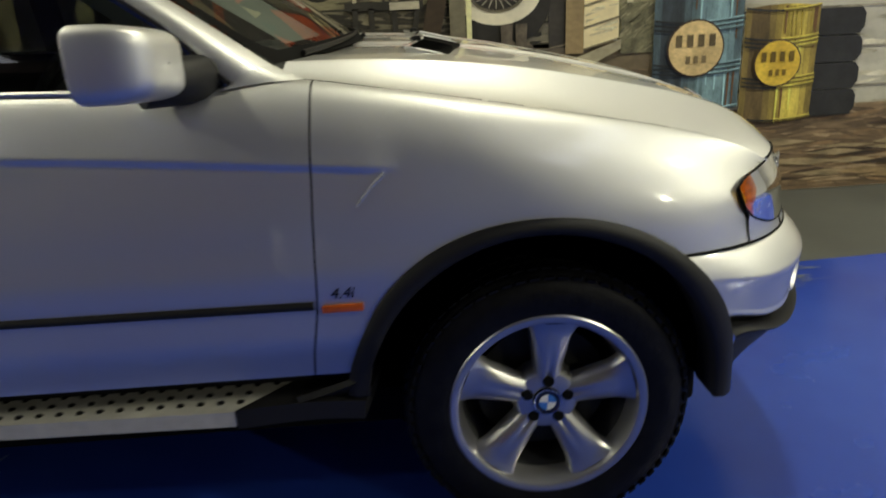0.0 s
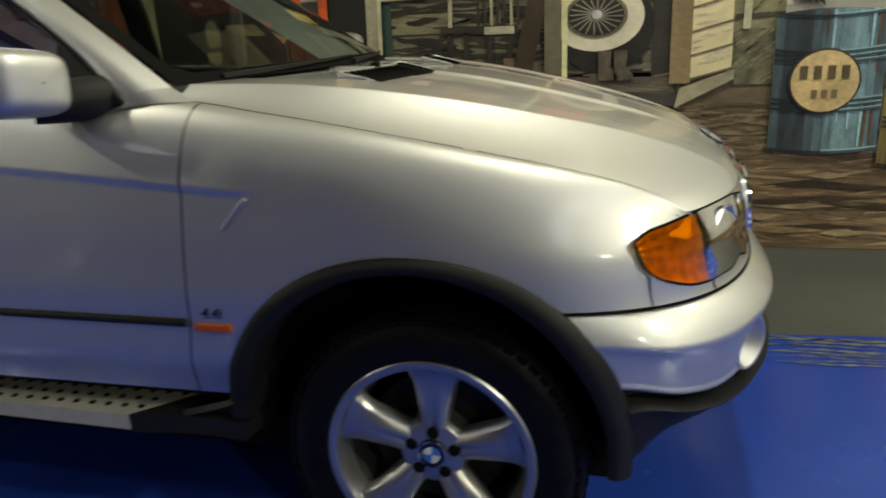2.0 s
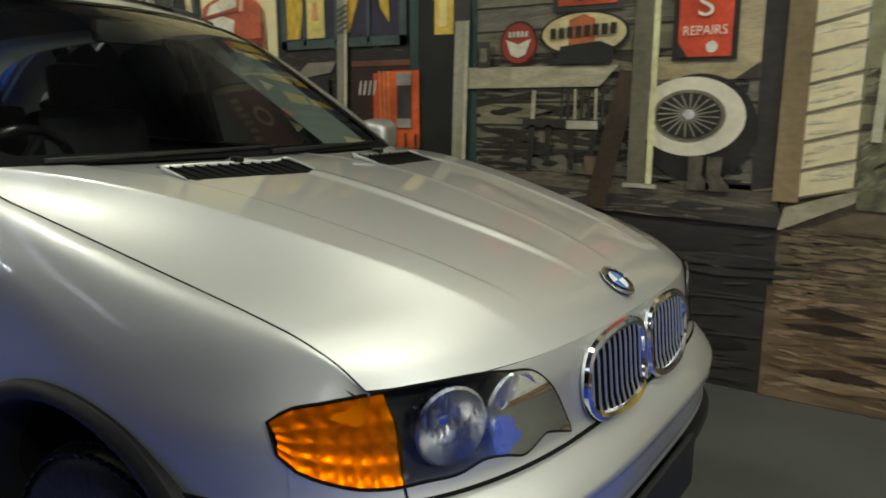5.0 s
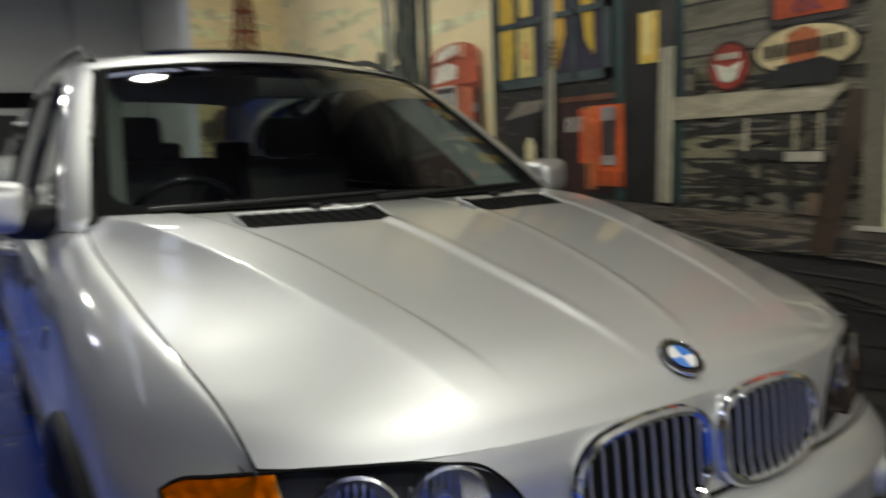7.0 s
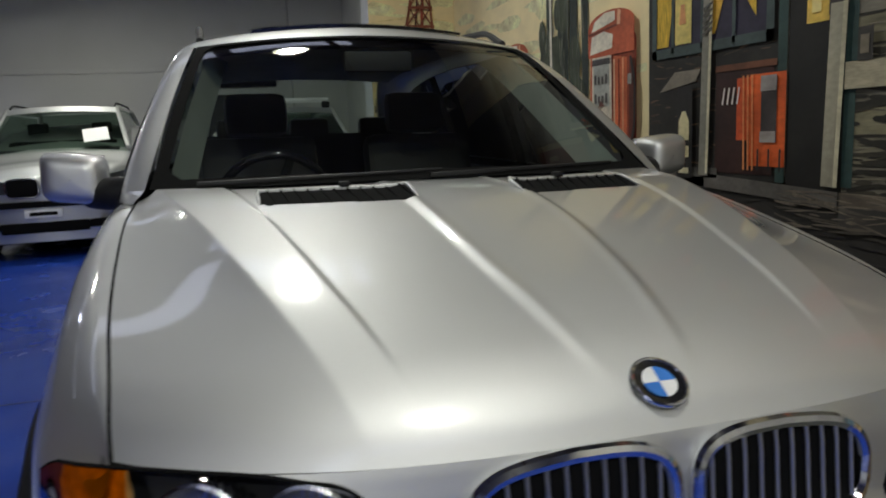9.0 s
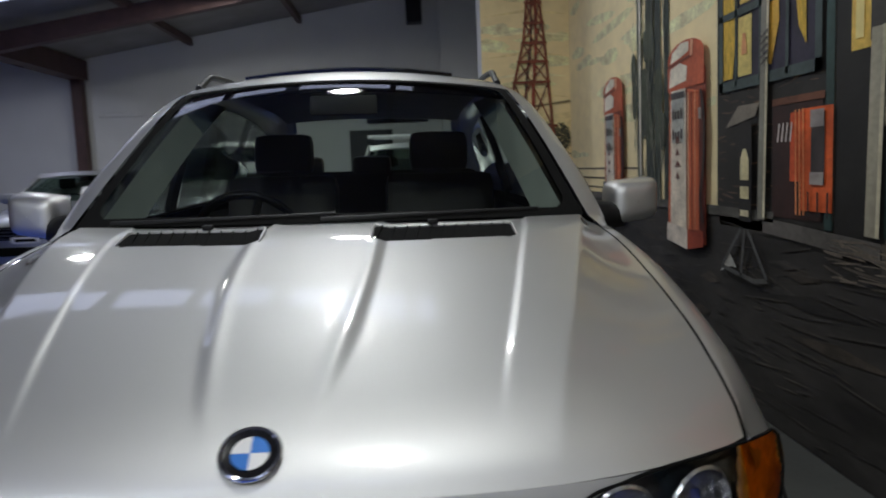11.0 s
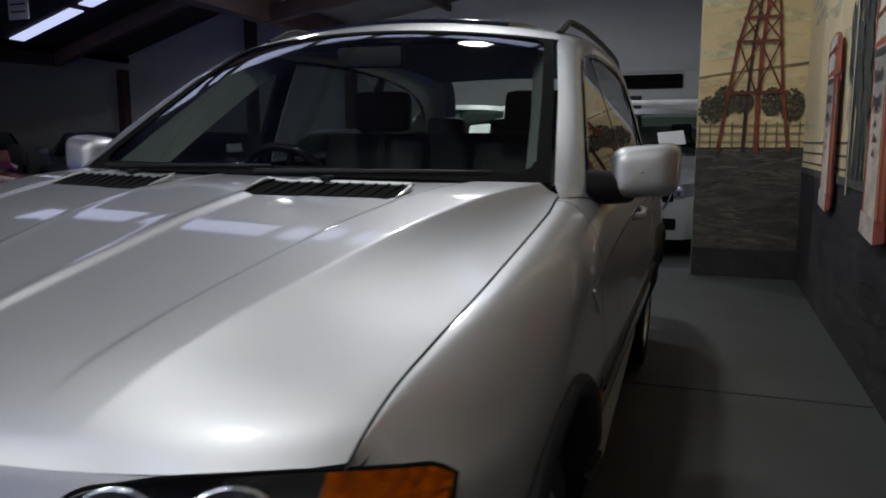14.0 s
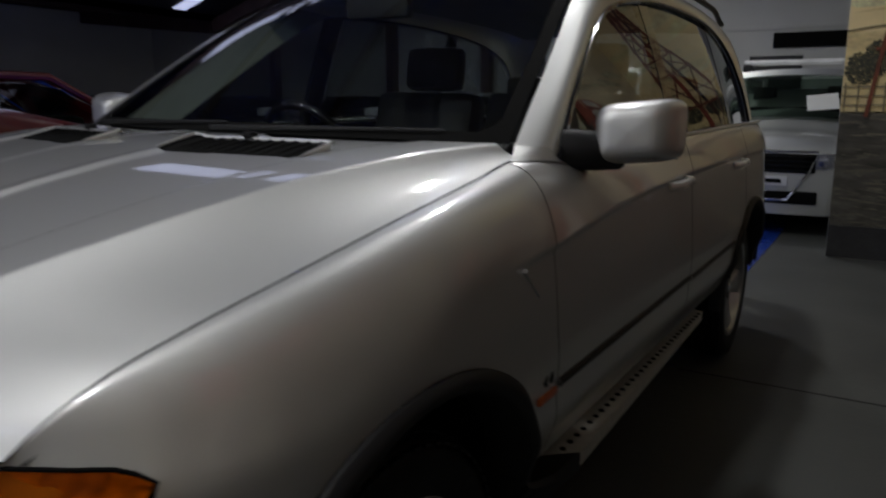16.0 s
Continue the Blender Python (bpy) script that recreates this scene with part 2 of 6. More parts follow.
for s in (-1, 1):
    side_panel("front_fender", lambda z: door_front(z) + 0.0025, fender_front, s, keep=lambda x, z: not (x > 0.1 and z < 0.684))
    side_panel("front_door", at_x(-1.632), lambda z: door_front(z) - 0.0015, s)
    side_panel("rear_door", at_x(-2.62), at_x(-1.638), s)
    side_panel("rear_quarter", at_x(-3.72), at_x(-2.626), s)
    # dark body behind the gaps
    part("inner_body", sheet(lambda x, v: (x, s * (side_y(x, 0.46 + (edge_z(x) - 0.47) * v) - 0.012), 0.46 + (edge_z(x) - 0.47) * v),
                             span(-3.6, 0.20, 150), span(0, 1, 16), lambda x, v: not in_arch(x, 0.46 + (edge_z(x) - 0.47) * v, ARCH_R)), M_GAP, car)
    # side moulding strip, lower black cladding, running board
    for a, b in ((-0.516, -1.625), (-1.645, -2.40)):
        part("side_moulding", sheet(lambda u, k: (a + (b - a) * u, s * (side_y(a + (b - a) * u, 0.64) + 0.009 * math.cos(k)), 0.637 + 0.006 * u + 0.0095 * math.sin(k)),
                                    span(0, 1, 20), span(-1.57, 1.57, 7)), M_BLACK, car, "black rubber side moulding")
    part("sill", sheet(lambda u, k: (-0.42 - 1.98 * u, s * (0.68 + 0.085 * math.sin(k) * max(math.cos(k), 0) ** 0.3 + 0.02 * math.sin(k)), 0.37 + 0.092 * math.cos(k)), span(0, 1, 24), span(0.0, 3.0, 10)), M_BLACK, car, "black plastic sill cladding")
    part("arch_foot", sheet(lambda u, v: (-0.42 - 0.16 * u, s * (0.868 - 0.05 * v), 0.450 - 0.055 * u ** 0.8 - (0.075 * (1 - 0.75 * u)) * v), span(0, 1, 8), span(0, 1, 6), thick=0.015), M_BLACK, car)


def hood_at(s, t):
    """Bonnet surface: s from the windscreen to the front edge, t across."""
    xc, xe = -0.43 + 1.087 * s, -0.56 + 1.06 * s
    a = abs(t)
    y = t * edge_y(xe)
    bow = (1 - s) * (1 - a * a) + s * (face_x(a * 0.725, 0.853) - 0.5) / 0.157
    x = xe + (xc - xe) * bow
    zc = hood_c(xc)
    tc = 0.93 - 0.37 * s
    g = max(a - tc, 0) / (1 - tc)
    w = 0.06 * a * a + 0.94 * (1.85 * g - 0.85 * g * g)
    z = zc - (zc - edge_z(xe)) * min(w, 1)
    # long raised lines running from the air outlets to the badge
    fade = 1 - smooth01((s - 0.72) / 0.25)
    inner = 0.185 - 0.117 * s ** 3
    outer = 0.698 - 0.26 * s
    if a > inner:
        z -= 0.0050 * fade * smooth01((a - inner) / 0.035) * (1 - smooth01((a - outer) / 0.018))
    z += 0.0022 * fade * math.exp(-((a - inner) / 0.02) ** 2)
    return Vector((x, y, z))


hood_c = spl([(-0.45, 1.125), (-0.2, 1.112), (0.0, 1.083), (0.25, 1.026), (0.45, 0.968), (0.55, 0.928), (0.61, 0.894), (0.64, 0.870), (0.657, 0.850)])
nose_in = spl([(0.68, 0.350), (0.706, 0.357), (0.77, 0.387), (0.80, 0.41), (0.824, 0.44), (0.842, 0.50), (0.853, 0.60)])


def hood_xy(x, y):
    """The bonnet's height over a point of the plan."""
    lo, hi = 0.0, 1.0
    for _ in range(24):
        m = (lo + hi) / 2
        p = hood_at(m, y / edge_y(-0.56 + 1.06 * m))
        lo, hi = (m, hi) if p.x < x else (lo, m)
    return hood_at(lo, y / edge_y(-0.56 + 1.06 * lo)).z


def vent_mid(y):
    return -0.246 + 0.051 * (0.475 - abs(y)) / 0.343


def in_vent(s, t):
    p = hood_at(s, t)
    return 0.140 < abs(p.y) < 0.468 and -0.040 < p.x - vent_mid(p.y) < 0.060


hood = part("bonnet", sheet(hood_at, span(0.0, 1, 150), span(-0.9928, 0.9928, 300), lambda s, t: not in_vent(s, t)), M_PAINT, car, "ribbed silver bonnet", sharp=60)
part("nose_panel", sheet(lambda v, u: (face_x(u * nose_in(0.685 + 0.1655 * v), 0.685 + 0.1655 * v), u * nose_in(0.685 + 0.1655 * v), 0.685 + 0.1655 * v),
                         span(0, 1, 24), span(-1, 1, 60)), M_PAINT, car, sharp=60)
for s in (-1, 1):
    part("bonnet_seam", sheet(lambda v, k: hood_at(v, s * (0.985 + 0.03 * k)) - Vector((0, 0, 0.006)), span(0.0, 1, 60), (0.0, 1.0)), M_GAP, car)
    # air outlet in the bonnet: sunk tray, raised lip, slats, washer jet
    def vent_point(u, v, drop):
        y = 0.135 + 0.338 * u
        x = vent_mid(y) - 0.044 + 0.106 * v
        return Vector((x, s * y, hood_xy(x, y) - drop))
    vent = part("air_outlet", sheet(lambda u, v: vent_point(u, v, -0.012 + 0.0135 * v), span(-0.02, 1.02, 16), span(-0.10, 1.05, 5)), M_VENT, car, "black louvred air outlet")
    for i in range(11):
        u = 0.05 + 0.09 * i
        part("slat", sheet(lambda k, v: vent_point(u - 0.04 * v, 0.04 + 0.92 * v, -0.016 + 0.016 * v + 0.004 * k), span(0, 1, 3), span(0, 1, 5), thick=0.003), M_VENT, vent)
    rim = [vent_point(u, v, -0.013 + 0.013 * v) for u, v in [(-0.015, x) for x in span(0.9, 0.15, 5)] + [(x, 0) for x in span(0, 1, 14)] + [(1.015, x) for x in span(0.15, 0.9, 5)]]
    part("lip", tube(rim, lambda t: 0.0015 + 0.0045 * math.sin(math.pi * t) ** 0.5, 8), M_PAINT, vent)
    part("tray_wall", sheet(lambda i, k: Vector(rim[int(i)]) - Vector((0, 0, 0.030 * k)), range(len(rim)), (0.0, 1.0)), M_PAINT, vent)
    j = vent_point(0.42, 0.0, -0.020)
    part("washer_jet", boxm(j.x - 0.012, j.x + 0.012, j.y - 0.012, j.y + 0.012, j.z - 0.004, j.z + 0.009, 0.004), M_BLACK, vent)


def on_face(y, z, out=0.0):
    """A point on the front, pushed out along the plan normal."""
    x = face_x(y, z)
    e = 0.004
    tx, ty = face_x(y + e, z) - face_x(y - e, z), 2 * e
    n = Vector((ty, -tx, 0)).normalized()
    return Vector((x, y, z)) + n * out


def face_pt(theta, z, out=0.0):
    """A point of the front's plan curve; theta 0 at the centre, pi/2 at the flank."""
    n = plan_n(z)
    c, s = math.cos(theta), math.sin(theta)
    x = Lz(z) * abs(c) ** (2 / n)
    y = Yz(z) * abs(s) ** (2 / n) * (1 if s > 0 else -1)
    nx, ny = abs(c) ** (2 - 2 / n) / Lz(z), abs(s) ** (2 - 2 / n) / Yz(z) * (1 if s > 0 else -1)
    l = math.hypot(nx, ny)
    return Vector((x + nx / l * out, y + ny / l * out, z))


# bumper: painted upper part, black lower part, fog lamps, plate
bump_out = spl([(0.0, -0.010), (0.04, -0.003), (0.15, 0.010), (0.30, 0.024), (0.36, 0.028), (0.40, 0.027), (0.46, 0.022), (0.65, 0.014), (0.85, 0.010), (0.96, 0.006), (1.0, -0.012)])


def theta_end(z):
    """Where the wheel arch cuts the plan curve at a height."""
    x = -0.03 + (math.sqrt(max((ARCH_R + 0.004) ** 2 - max(z - ARCH_Z, 0) ** 2, 0)))
    return math.acos(min((max(x, 0.05) / Lz(z)) ** (plan_n(z) / 2), 1))


def sag(u):
    """How far the lower edge of the bumper hangs: deepest at the corners, raised at the arches."""
    a = abs(u)
    return 0.022 * math.exp(-((a - 0.66) / 0.17) ** 2) - 0.024 * smooth01((a - 0.80) / 0.2)


def upper_bumper(u, v):
    z = 0.686 - (0.186 + sag(u)) * v
    return face_pt(u * theta_end(z), z, bump_out(v) * (1 - 0.55 * smooth01((abs(u) - 0.8) / 0.2)))


us = [math.copysign(abs(t) ** 0.9, t) for t in span(-1, 1, 241)]
FOG_Y, FOG_Z = 0.625, 0.552


def clear_of_fog(u, v):
    p = upper_bumper(u, v)
    return math.hypot((abs(p.y) - FOG_Y) * 1.22, p.z - FOG_Z) > 0.054


bumper = part("front_bumper", sheet(upper_bumper, us, span(0, 1, 56), clear_of_fog), M_PAINT, car, "silver front bumper with black lower lip")
part("bumper_top", sheet(lambda u, v: face_pt(u * theta_end(0.686), 0.686 + 0.002 * v, -0.010 - 0.05 * v), us[::2], span(0, 1, 4)), M_PAINT, bumper)
part("bumper_gap", sheet(lambda u, k: face_pt(u * theta_end(0.687), 0.6878 + 0.0034 * math.sin(k), 0.0005 + 0.003 * math.cos(k)), us[::2], span(-1.6, 1.6, 5)), M_GAP, bumper)
# black lower lip: sunk slot, sharp ledge, then a face that runs down to the arches
low_out = spl([(0.0, -0.014), (0.05, -0.028), (0.13, -0.028), (0.16, 0.006), (0.19, 0.030), (0.23, 0.034), (0.30, 0.024), (0.5, 0.006), (0.75, -0.010), (1.0, -0.045)])
part("lower_lip", sheet(lambda u, v: face_pt(u * theta_end(0.502 - 0.25 * v), 0.502 - sag(u) * (1 - v) - (0.107 + 0.072 * abs(u) ** 14) * v, low_out(v) * (1 - 0.4 * smooth01((abs(u) - 0.8) / 0.2))), us[::2], span(0, 1, 44)), M_BLACK, bumper, "black textured plastic lip")
part("lip_slot", sheet(lambda u, v: face_pt(u * theta_end(0.49), 0.508 - sag(u) - 0.036 * v, -0.026), us[::2], span(0, 1, 3)), M_GAP, bumper)
for s in (-1, 1):
    c = on_face(s * FOG_Y, FOG_Z, 0.012)
    ang = math.atan2(s * 0.72, 1.0)
    m = Matrix.Translation(c) @ Matrix.Rotation(ang, 4, "Z")
    fog = part("fog_lamp", lathe([(-0.030, 0.034), (-0.016, 0.042), (-0.002, 0.051), (0.004, 0.055), (0.005, 0.060), (0.000, 0.065), (-0.014, 0.067)], 40, "x"), M_PAINT, bumper, "round fog lamp in a silver recess")
    part("recess", lathe([(-0.034, 0.0), (-0.033, 0.024), (-0.028, 0.0355)], 32, "x"), M_GAP, fog)
    fog.matrix_local = m
    part("lens", lathe([(-0.020, 0.0), (-0.022, 0.020), (-0.027, 0.034)], 32, "x"), M_LENS, fog)
part("plate_carrier", boxm(0.732, 0.748, -0.21, 0.21, 0.385, 0.510, 0.006), M_BLACK, bumper, "empty black number plate carrier")

# headlamps
lamp_top = spl([(0.355, 0.710), (0.387, 0.772), (0.43, 0.822), (0.50, 0.843), (0.62, 0.852), (0.72, 0.847), (0.76, 0.840), (0.79, 0.831), (0.806, 0.816)])
lamp_low = spl([(0.355, 0.702), (0.40, 0.716), (0.43, 0.722), (0.46, 0.712), (0.49, 0.705), (0.53, 0.716), (0.57, 0.722), (0.62, 0.712), (0.67, 0.713), (0.72, 0.712), (0.745, 0.716), (0.77, 0.727), (0.79, 0.742), (0.80, 0.755), (0.806, 0.770)])
for s in (-1, 1):
    def lens_pt(y, v, out):
        z = lamp_low(y) + (lamp_top(y) - lamp_low(y)) * v
        return on_face(s * (y + 0.14 * max(y - 0.70, 0)), z, out)
    ys_clear, ys_amber = span(0.357, 0.6985, 36), span(0.6995, 0.806, 22)
    lamp = part("headlamp", sheet(lambda y, v: lens_pt(y, v, -0.075 * math.sin(math.pi * min(max((y - 0.35) / 0.46, 0), 1)) ** 0.5 * math.sin(math.pi * v) ** 0.5 - 0.002), span(0.355, 0.806, 40), span(0, 1, 14)), M_LAMPBOWL, car, "clear headlamp with amber indicator")
    part("lens", sheet(lambda y, v: lens_pt(y, v, 0.003), ys_clear, span(0, 1, 12)), M_LENS, lamp)
    part("indicator", sheet(lambda y, v: lens_pt(y, v, 0.003), ys_amber, span(0, 1, 12)), M_AMBER, lamp, "amber indicator lens")
    part("indicator_reflector", sheet(lambda y, v: lens_pt(y, v, -0.019 * math.sin(math.pi * v) * math.sin(math.pi * min((y - 0.676) / 0.135, 1)) ** 0.6 - 0.0005 - 0.003 * abs(math.sin(y * 190)) * abs(math.sin(v * 14))), span(0.701, 0.806, 40), span(0, 1, 28)), M_AMBERBACK, lamp)
    outline = [lens_pt(y, 1, 0.001) for y in span(0.357, 0.806, 40)] + [lens_pt(y, 0, 0.001) for y in span(0.806, 0.357, 40)]
    part("seal", tube(outline, 0.0028, 6, True), M_GAP, lamp)
    for y, r in ((0.495, 0.056), (0.620, 0.060)):
        c = on_face(s * y, 0.782, -0.012)
        ang = math.atan2(s * (0.30 if y < 0.55 else 0.50), 1.0)
        bowl = part("reflector", lathe([(-0.055, 0.0), (-0.05, 0.02), (-0.03, 0.042), (0.0, r - 0.002), (0.006, r), (0.002, r + 0.004)], 32, "x"), M_FROST, lamp)
        bowl.matrix_local = Matrix.Translation(c) @ Matrix.Rotation(ang, 4, "Z")
        part("bulb", lathe([(-0.050, 0.012), (-0.030, 0.013), (-0.022, 0.009), (-0.020, 0.0)], 16, "x"), M_CHROME, bowl)
        for k in range(9):
            h = (k - 4) * 0.0115
            w = math.sqrt(max((r - 0.006) ** 2 - h * h, 0))
            part("flute", tube([(-0.030 - 0.012 * math.cos(a), h, w * math.sin(a)) for a in span(-1.3, 1.3, 9)], 0.0035, 5), M_FROST, bowl)

    part("lamp_trim", sheet(lambda y, v: on_face(s * (y + 0.14 * max(y - 0.70, 0)), 0.684 + (lamp_low(y) - 0.684) * v, 0.001), span(0.352, 0.80, 44), span(0, 1, 6)), M_PAINT, car, "silver strip under the headlamp")

    part("trim_seam", tube([on_face(s * 0.7, z, 0.0015) for z in span(0.688, 0.712, 6)], 0.0022, 6), M_GAP, car)

    # kidney grille
    ring = []
    for k in range(48):
        a = 2 * math.pi * k / 48
        cy = 0.160 + 0.143 * math.copysign(abs(math.cos(a)) ** 0.55, math.cos(a))
        cz = 0.765 + 0.079 * math.copysign(abs(math.sin(a)) ** 0.6, math.sin(a)) - 0.004 * (cy > 0.16) * (1 if math.sin(a) > 0 else -1) * (cy - 0.16) * 20
        ring.append((cy, cz))
    grille = part("kidney_grille", tube([on_face(s * y, z, 0.010) for y, z in ring], 0.0105, 8, True), M_CHROME, car, "chrome kidney grille frame with grey bars")
    bm = sheet(lambda r, k: on_face(s * (0.160 + (ring[int(k) % 48][0] - 0.160) * r), 0.765 + (ring[int(k) % 48][1] - 0.765) * r, 0.005), span(0, 1, 8), range(49))
    part("backing", bm, M_GAP, grille)
    for i in range(10):
        y = 0.040 + 0.0265 * i
        half = 0.075 * max(1 - (abs(y - 0.160) / 0.146) ** 5, 0.3) ** 0.5
        bar = part("bar", sheet(lambda v, k: on_face(s * (y + 0.0020 * math.cos(k)), 0.765 + half * v, 0.002 + 0.009 * math.sin(k)), span(-1, 1, 6), span(0, math.pi, 8)), M_BLACK, grille)
        part("bar_edge", sheet(lambda v, k: on_face(s * (y + 0.0030 * math.cos(k)), 0.765 + half * v, 0.010 + 0.004 * math.sin(k)), span(-1, 1, 6), span(0, math.pi, 6)), M_ALLOY, bar)

# round badge on the bonnet
badge_s = 0.955
bp = hood_at(badge_s, 0.0)
bn = (hood_at(badge_s + 0.02, 0) - hood_at(badge_s - 0.02, 0)).cross(Vector((0, 1, 0))).normalized()
bn = bn if bn.z > 0 else -bn
BADGE_M = Matrix.Translation(bp + bn * 0.001) @ bn.to_track_quat("Z", "X").to_matrix().to_4x4()


def badge(parent, m, r, label=""):
    b = part("badge", lathe([(0.0, r), (0.005, r), (0.007, r * 0.95), (0.005, r * 0.62), (0.0052, 0.0)], 40, "z"), M_GLOSSBLACK, parent, label)
    b.matrix_local = m
    part("rim", tube([(math.cos(a) * r * 0.96, math.sin(a) * r * 0.96, 0.006) for a in span(0, 2 * math.pi, 41)[:-1]], r * 0.075, 8, True), M_CHROME, b)
    for q in range(4):
        bm = bmesh.new()
        c = bm.verts.new((0, 0, 0.0075))
        arc = [bm.verts.new((math.cos(a) * r * 0.62, math.sin(a) * r * 0.62, 0.0075)) for a in span(q * math.pi / 2, (q + 1) * math.pi / 2, 9)]
        for a, d in zip(arc, arc[1:]):
            bm.faces.new((c, a, d))
        part("quarter", bm, M_BLUE if q % 2 else M_WHITE, b)
    return b


badge(car, BADGE_M, 0.041, "round blue and white badge with black ring")

# wheel arches: black flares and dark liners
for s in (-1, 1):
    for x0 in (-0.03, -WHEELBASE):
        def flare(a, k):
            # a: along the arch, k: across its profile
            r = ARCH_R - 0.036 + 0.036 * k
            r += 0.014 * k * math.sin(2 * a) ** 2
            r += 0.018 * k * smooth01((a - 2.6) / 0.6) + 0.016 * k * smooth01((1.0 - a) / 0.7)
            if a < 0.0:
                x, z = x0 + r, ARCH_Z + a
            elif a > math.pi:
                x, z = x0 - r, ARCH_Z - (a - math.pi)
            else:
                x, z = x0 + r * math.cos(a), ARCH_Z + r * math.sin(a)
            z = max(z, 0.335)
            ys = side_y(min(x, 0.45), max(z, 0.40)) + 0.012 * smooth01((x - 0.16) / 0.15)
            return (x, s * (ys + 0.007 + 0.013 * math.sin(math.pi * k) - (0.10 if k < 0.05 else 0) - (0.036 if k > 0.98 else 0)), z)
        part("arch_flare", sheet(flare, span(-0.036, math.pi - 0.07, 72), [0, 0.06, 0.2, 0.4, 0.6, 0.8, 0.93, 0.97, 1]), M_BLACK, car, "black plastic wheel arch flare", sharp=70)
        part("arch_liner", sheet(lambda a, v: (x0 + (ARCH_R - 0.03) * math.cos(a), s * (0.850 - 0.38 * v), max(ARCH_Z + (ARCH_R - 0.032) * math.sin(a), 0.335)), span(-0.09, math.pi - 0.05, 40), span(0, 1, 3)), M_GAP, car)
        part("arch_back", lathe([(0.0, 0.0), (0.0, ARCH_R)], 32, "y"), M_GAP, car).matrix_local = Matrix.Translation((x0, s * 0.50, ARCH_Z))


def wheel(s, x0, turn=0.0, spin=0.0):
    """One wheel: tyre with tread, five-spoke alloy rim, hub, bolts, brake disc."""
    m = Matrix.Translation((x0, s * 0.726, AXLE + s * 0.0125)) @ Matrix.Rotation(turn, 4, "Z") @ Matrix.Rotation(spin, 4, "Y") @ Matrix.Diagonal((0.945, s * 0.97, 0.945, 1))
    prof = [(-0.12, 0.238), (-0.128, 0.27), (-0.125, 0.31), (-0.105, 0.347), (-0.085, 0.355), (0.085, 0.355), (0.105, 0.347), (0.125, 0.315), (0.128, 0.275), (0.118, 0.246), (0.108, 0.240)]
    tyre = part("tyre", lathe(prof, 72, "y"), M_RUBBER, car, "black road tyre")
    tyre.matrix_local = m
    bm = bmesh.new()
    for k in range(64):
        a = 2 * math.pi * k / 64
        for y in (-0.075, -0.026, 0.026, 0.075, 0.103):
            r = 0.3555 if abs(y) < 0.1 else 0.341
            box(bm, -0.011, 0.011, y - 0.017, y + 0.017, r - 0.006, r + 0.0004, 0, Matrix.Rotation(a + 0.03 * (y > 0), 4, "Y"))
    tread = part("tread", bm, M_RUBBER, tyre, smooth=False)
    tread["kind"] = "stuff"
    rim = part("rim", lathe([(0.06, 0.209), (0.07, 0.211), (0.104, 0.219), (0.118, 0.224), (0.122, 0.232), (0.122, 0.242), (0.116, 0.248), (0.10, 0.246)], 72, "y"), M_ALLOY, car, "five-spoke alloy rim")
    rim.matrix_local = m
    # alloy barrel in a dark bowl colour, for the shade behind the spokes
    part("barrel", lathe([(-0.10, 0.20), (0.03, 0.205), (0.061, 0.209)], 60, "y"), M_LAMPBOWL, rim)
    spoke_half = spl([(0.045, 0.033), (0.085, 0.037), (0.13, 0.044), (0.19, 0.057), (0.217, 0.074)])
    for k in range(5):
        def spoke(u, v):
            r = 0.045 + 0.172 * u
            half = spoke_half(r)
            dish = 0.074 + 0.026 * u ** 1.5
            hump = 0.020 * (1 - (2 * v - 1) ** 2) * (0.4 + 0.6 * math.sin(math.pi * min(u + 0.15, 1)))
            groove = -0.010 * math.exp(-((v - 0.5) / 0.10) ** 2) * max(1 - u * 1.3, 0)
            edge = 0.03 * max(abs(2 * v - 1) - 0.9, 0) * 10
            return ((2 * v - 1) * half, dish + hump + groove - edge, r)
        part("spoke", sheet(spoke, span(0, 1, 14), span(0, 1, 17)), M_ALLOY, rim, sharp=70).matrix_local = Matrix.Rotation(2 * math.pi * k / 5, 4, "Y")
    part("hub", lathe([(0.02, 0.086), (0.07, 0.084), (0.084, 0.074), (0.090, 0.05), (0.088, 0.036)], 40, "y"), M_ALLOY, rim)
    for k in range(5):
        a = 2 * math.pi * k / 5
        hole = part("bolt_recess", lathe([(0.0925, 0.0), (0.0925, 0.0135), (0.086, 0.0155)], 16, "y"), M_GAP, rim)
        hole.matrix_local = Matrix.Translation((0.053 * math.sin(a), 0.0, 0.053 * math.cos(a)))
        bolt = part("bolt", lathe([(0.090, 0.0075), (0.0945, 0.0075), (0.0955, 0.005), (0.0935, 0.0)], 6, "y"), M_CHROME, rim)
        bolt.matrix_local = hole.matrix_local.copy()
    badge(rim, Matrix.Translation((0, 0.089, 0)) @ Matrix.Rotation(-math.pi / 2, 4, "X"), 0.034)
    part("brake_disc", lathe([(0.0, 0.07), (0.0, 0.165), (0.012, 0.168), (0.012, 0.07)], 48, "y"), plain("disc_iron", (0.016, 0.016, 0.016), 0.6, 0.3), rim)
    return tyre


wheel(-1, -0.012, 0.0, 0.07)
wheel(1, -0.012, 0.0, 0.4)
wheel(-1, -WHEELBASE, 0.0, 0.3)
wheel(1, -WHEELBASE, 0.0, 0.9)

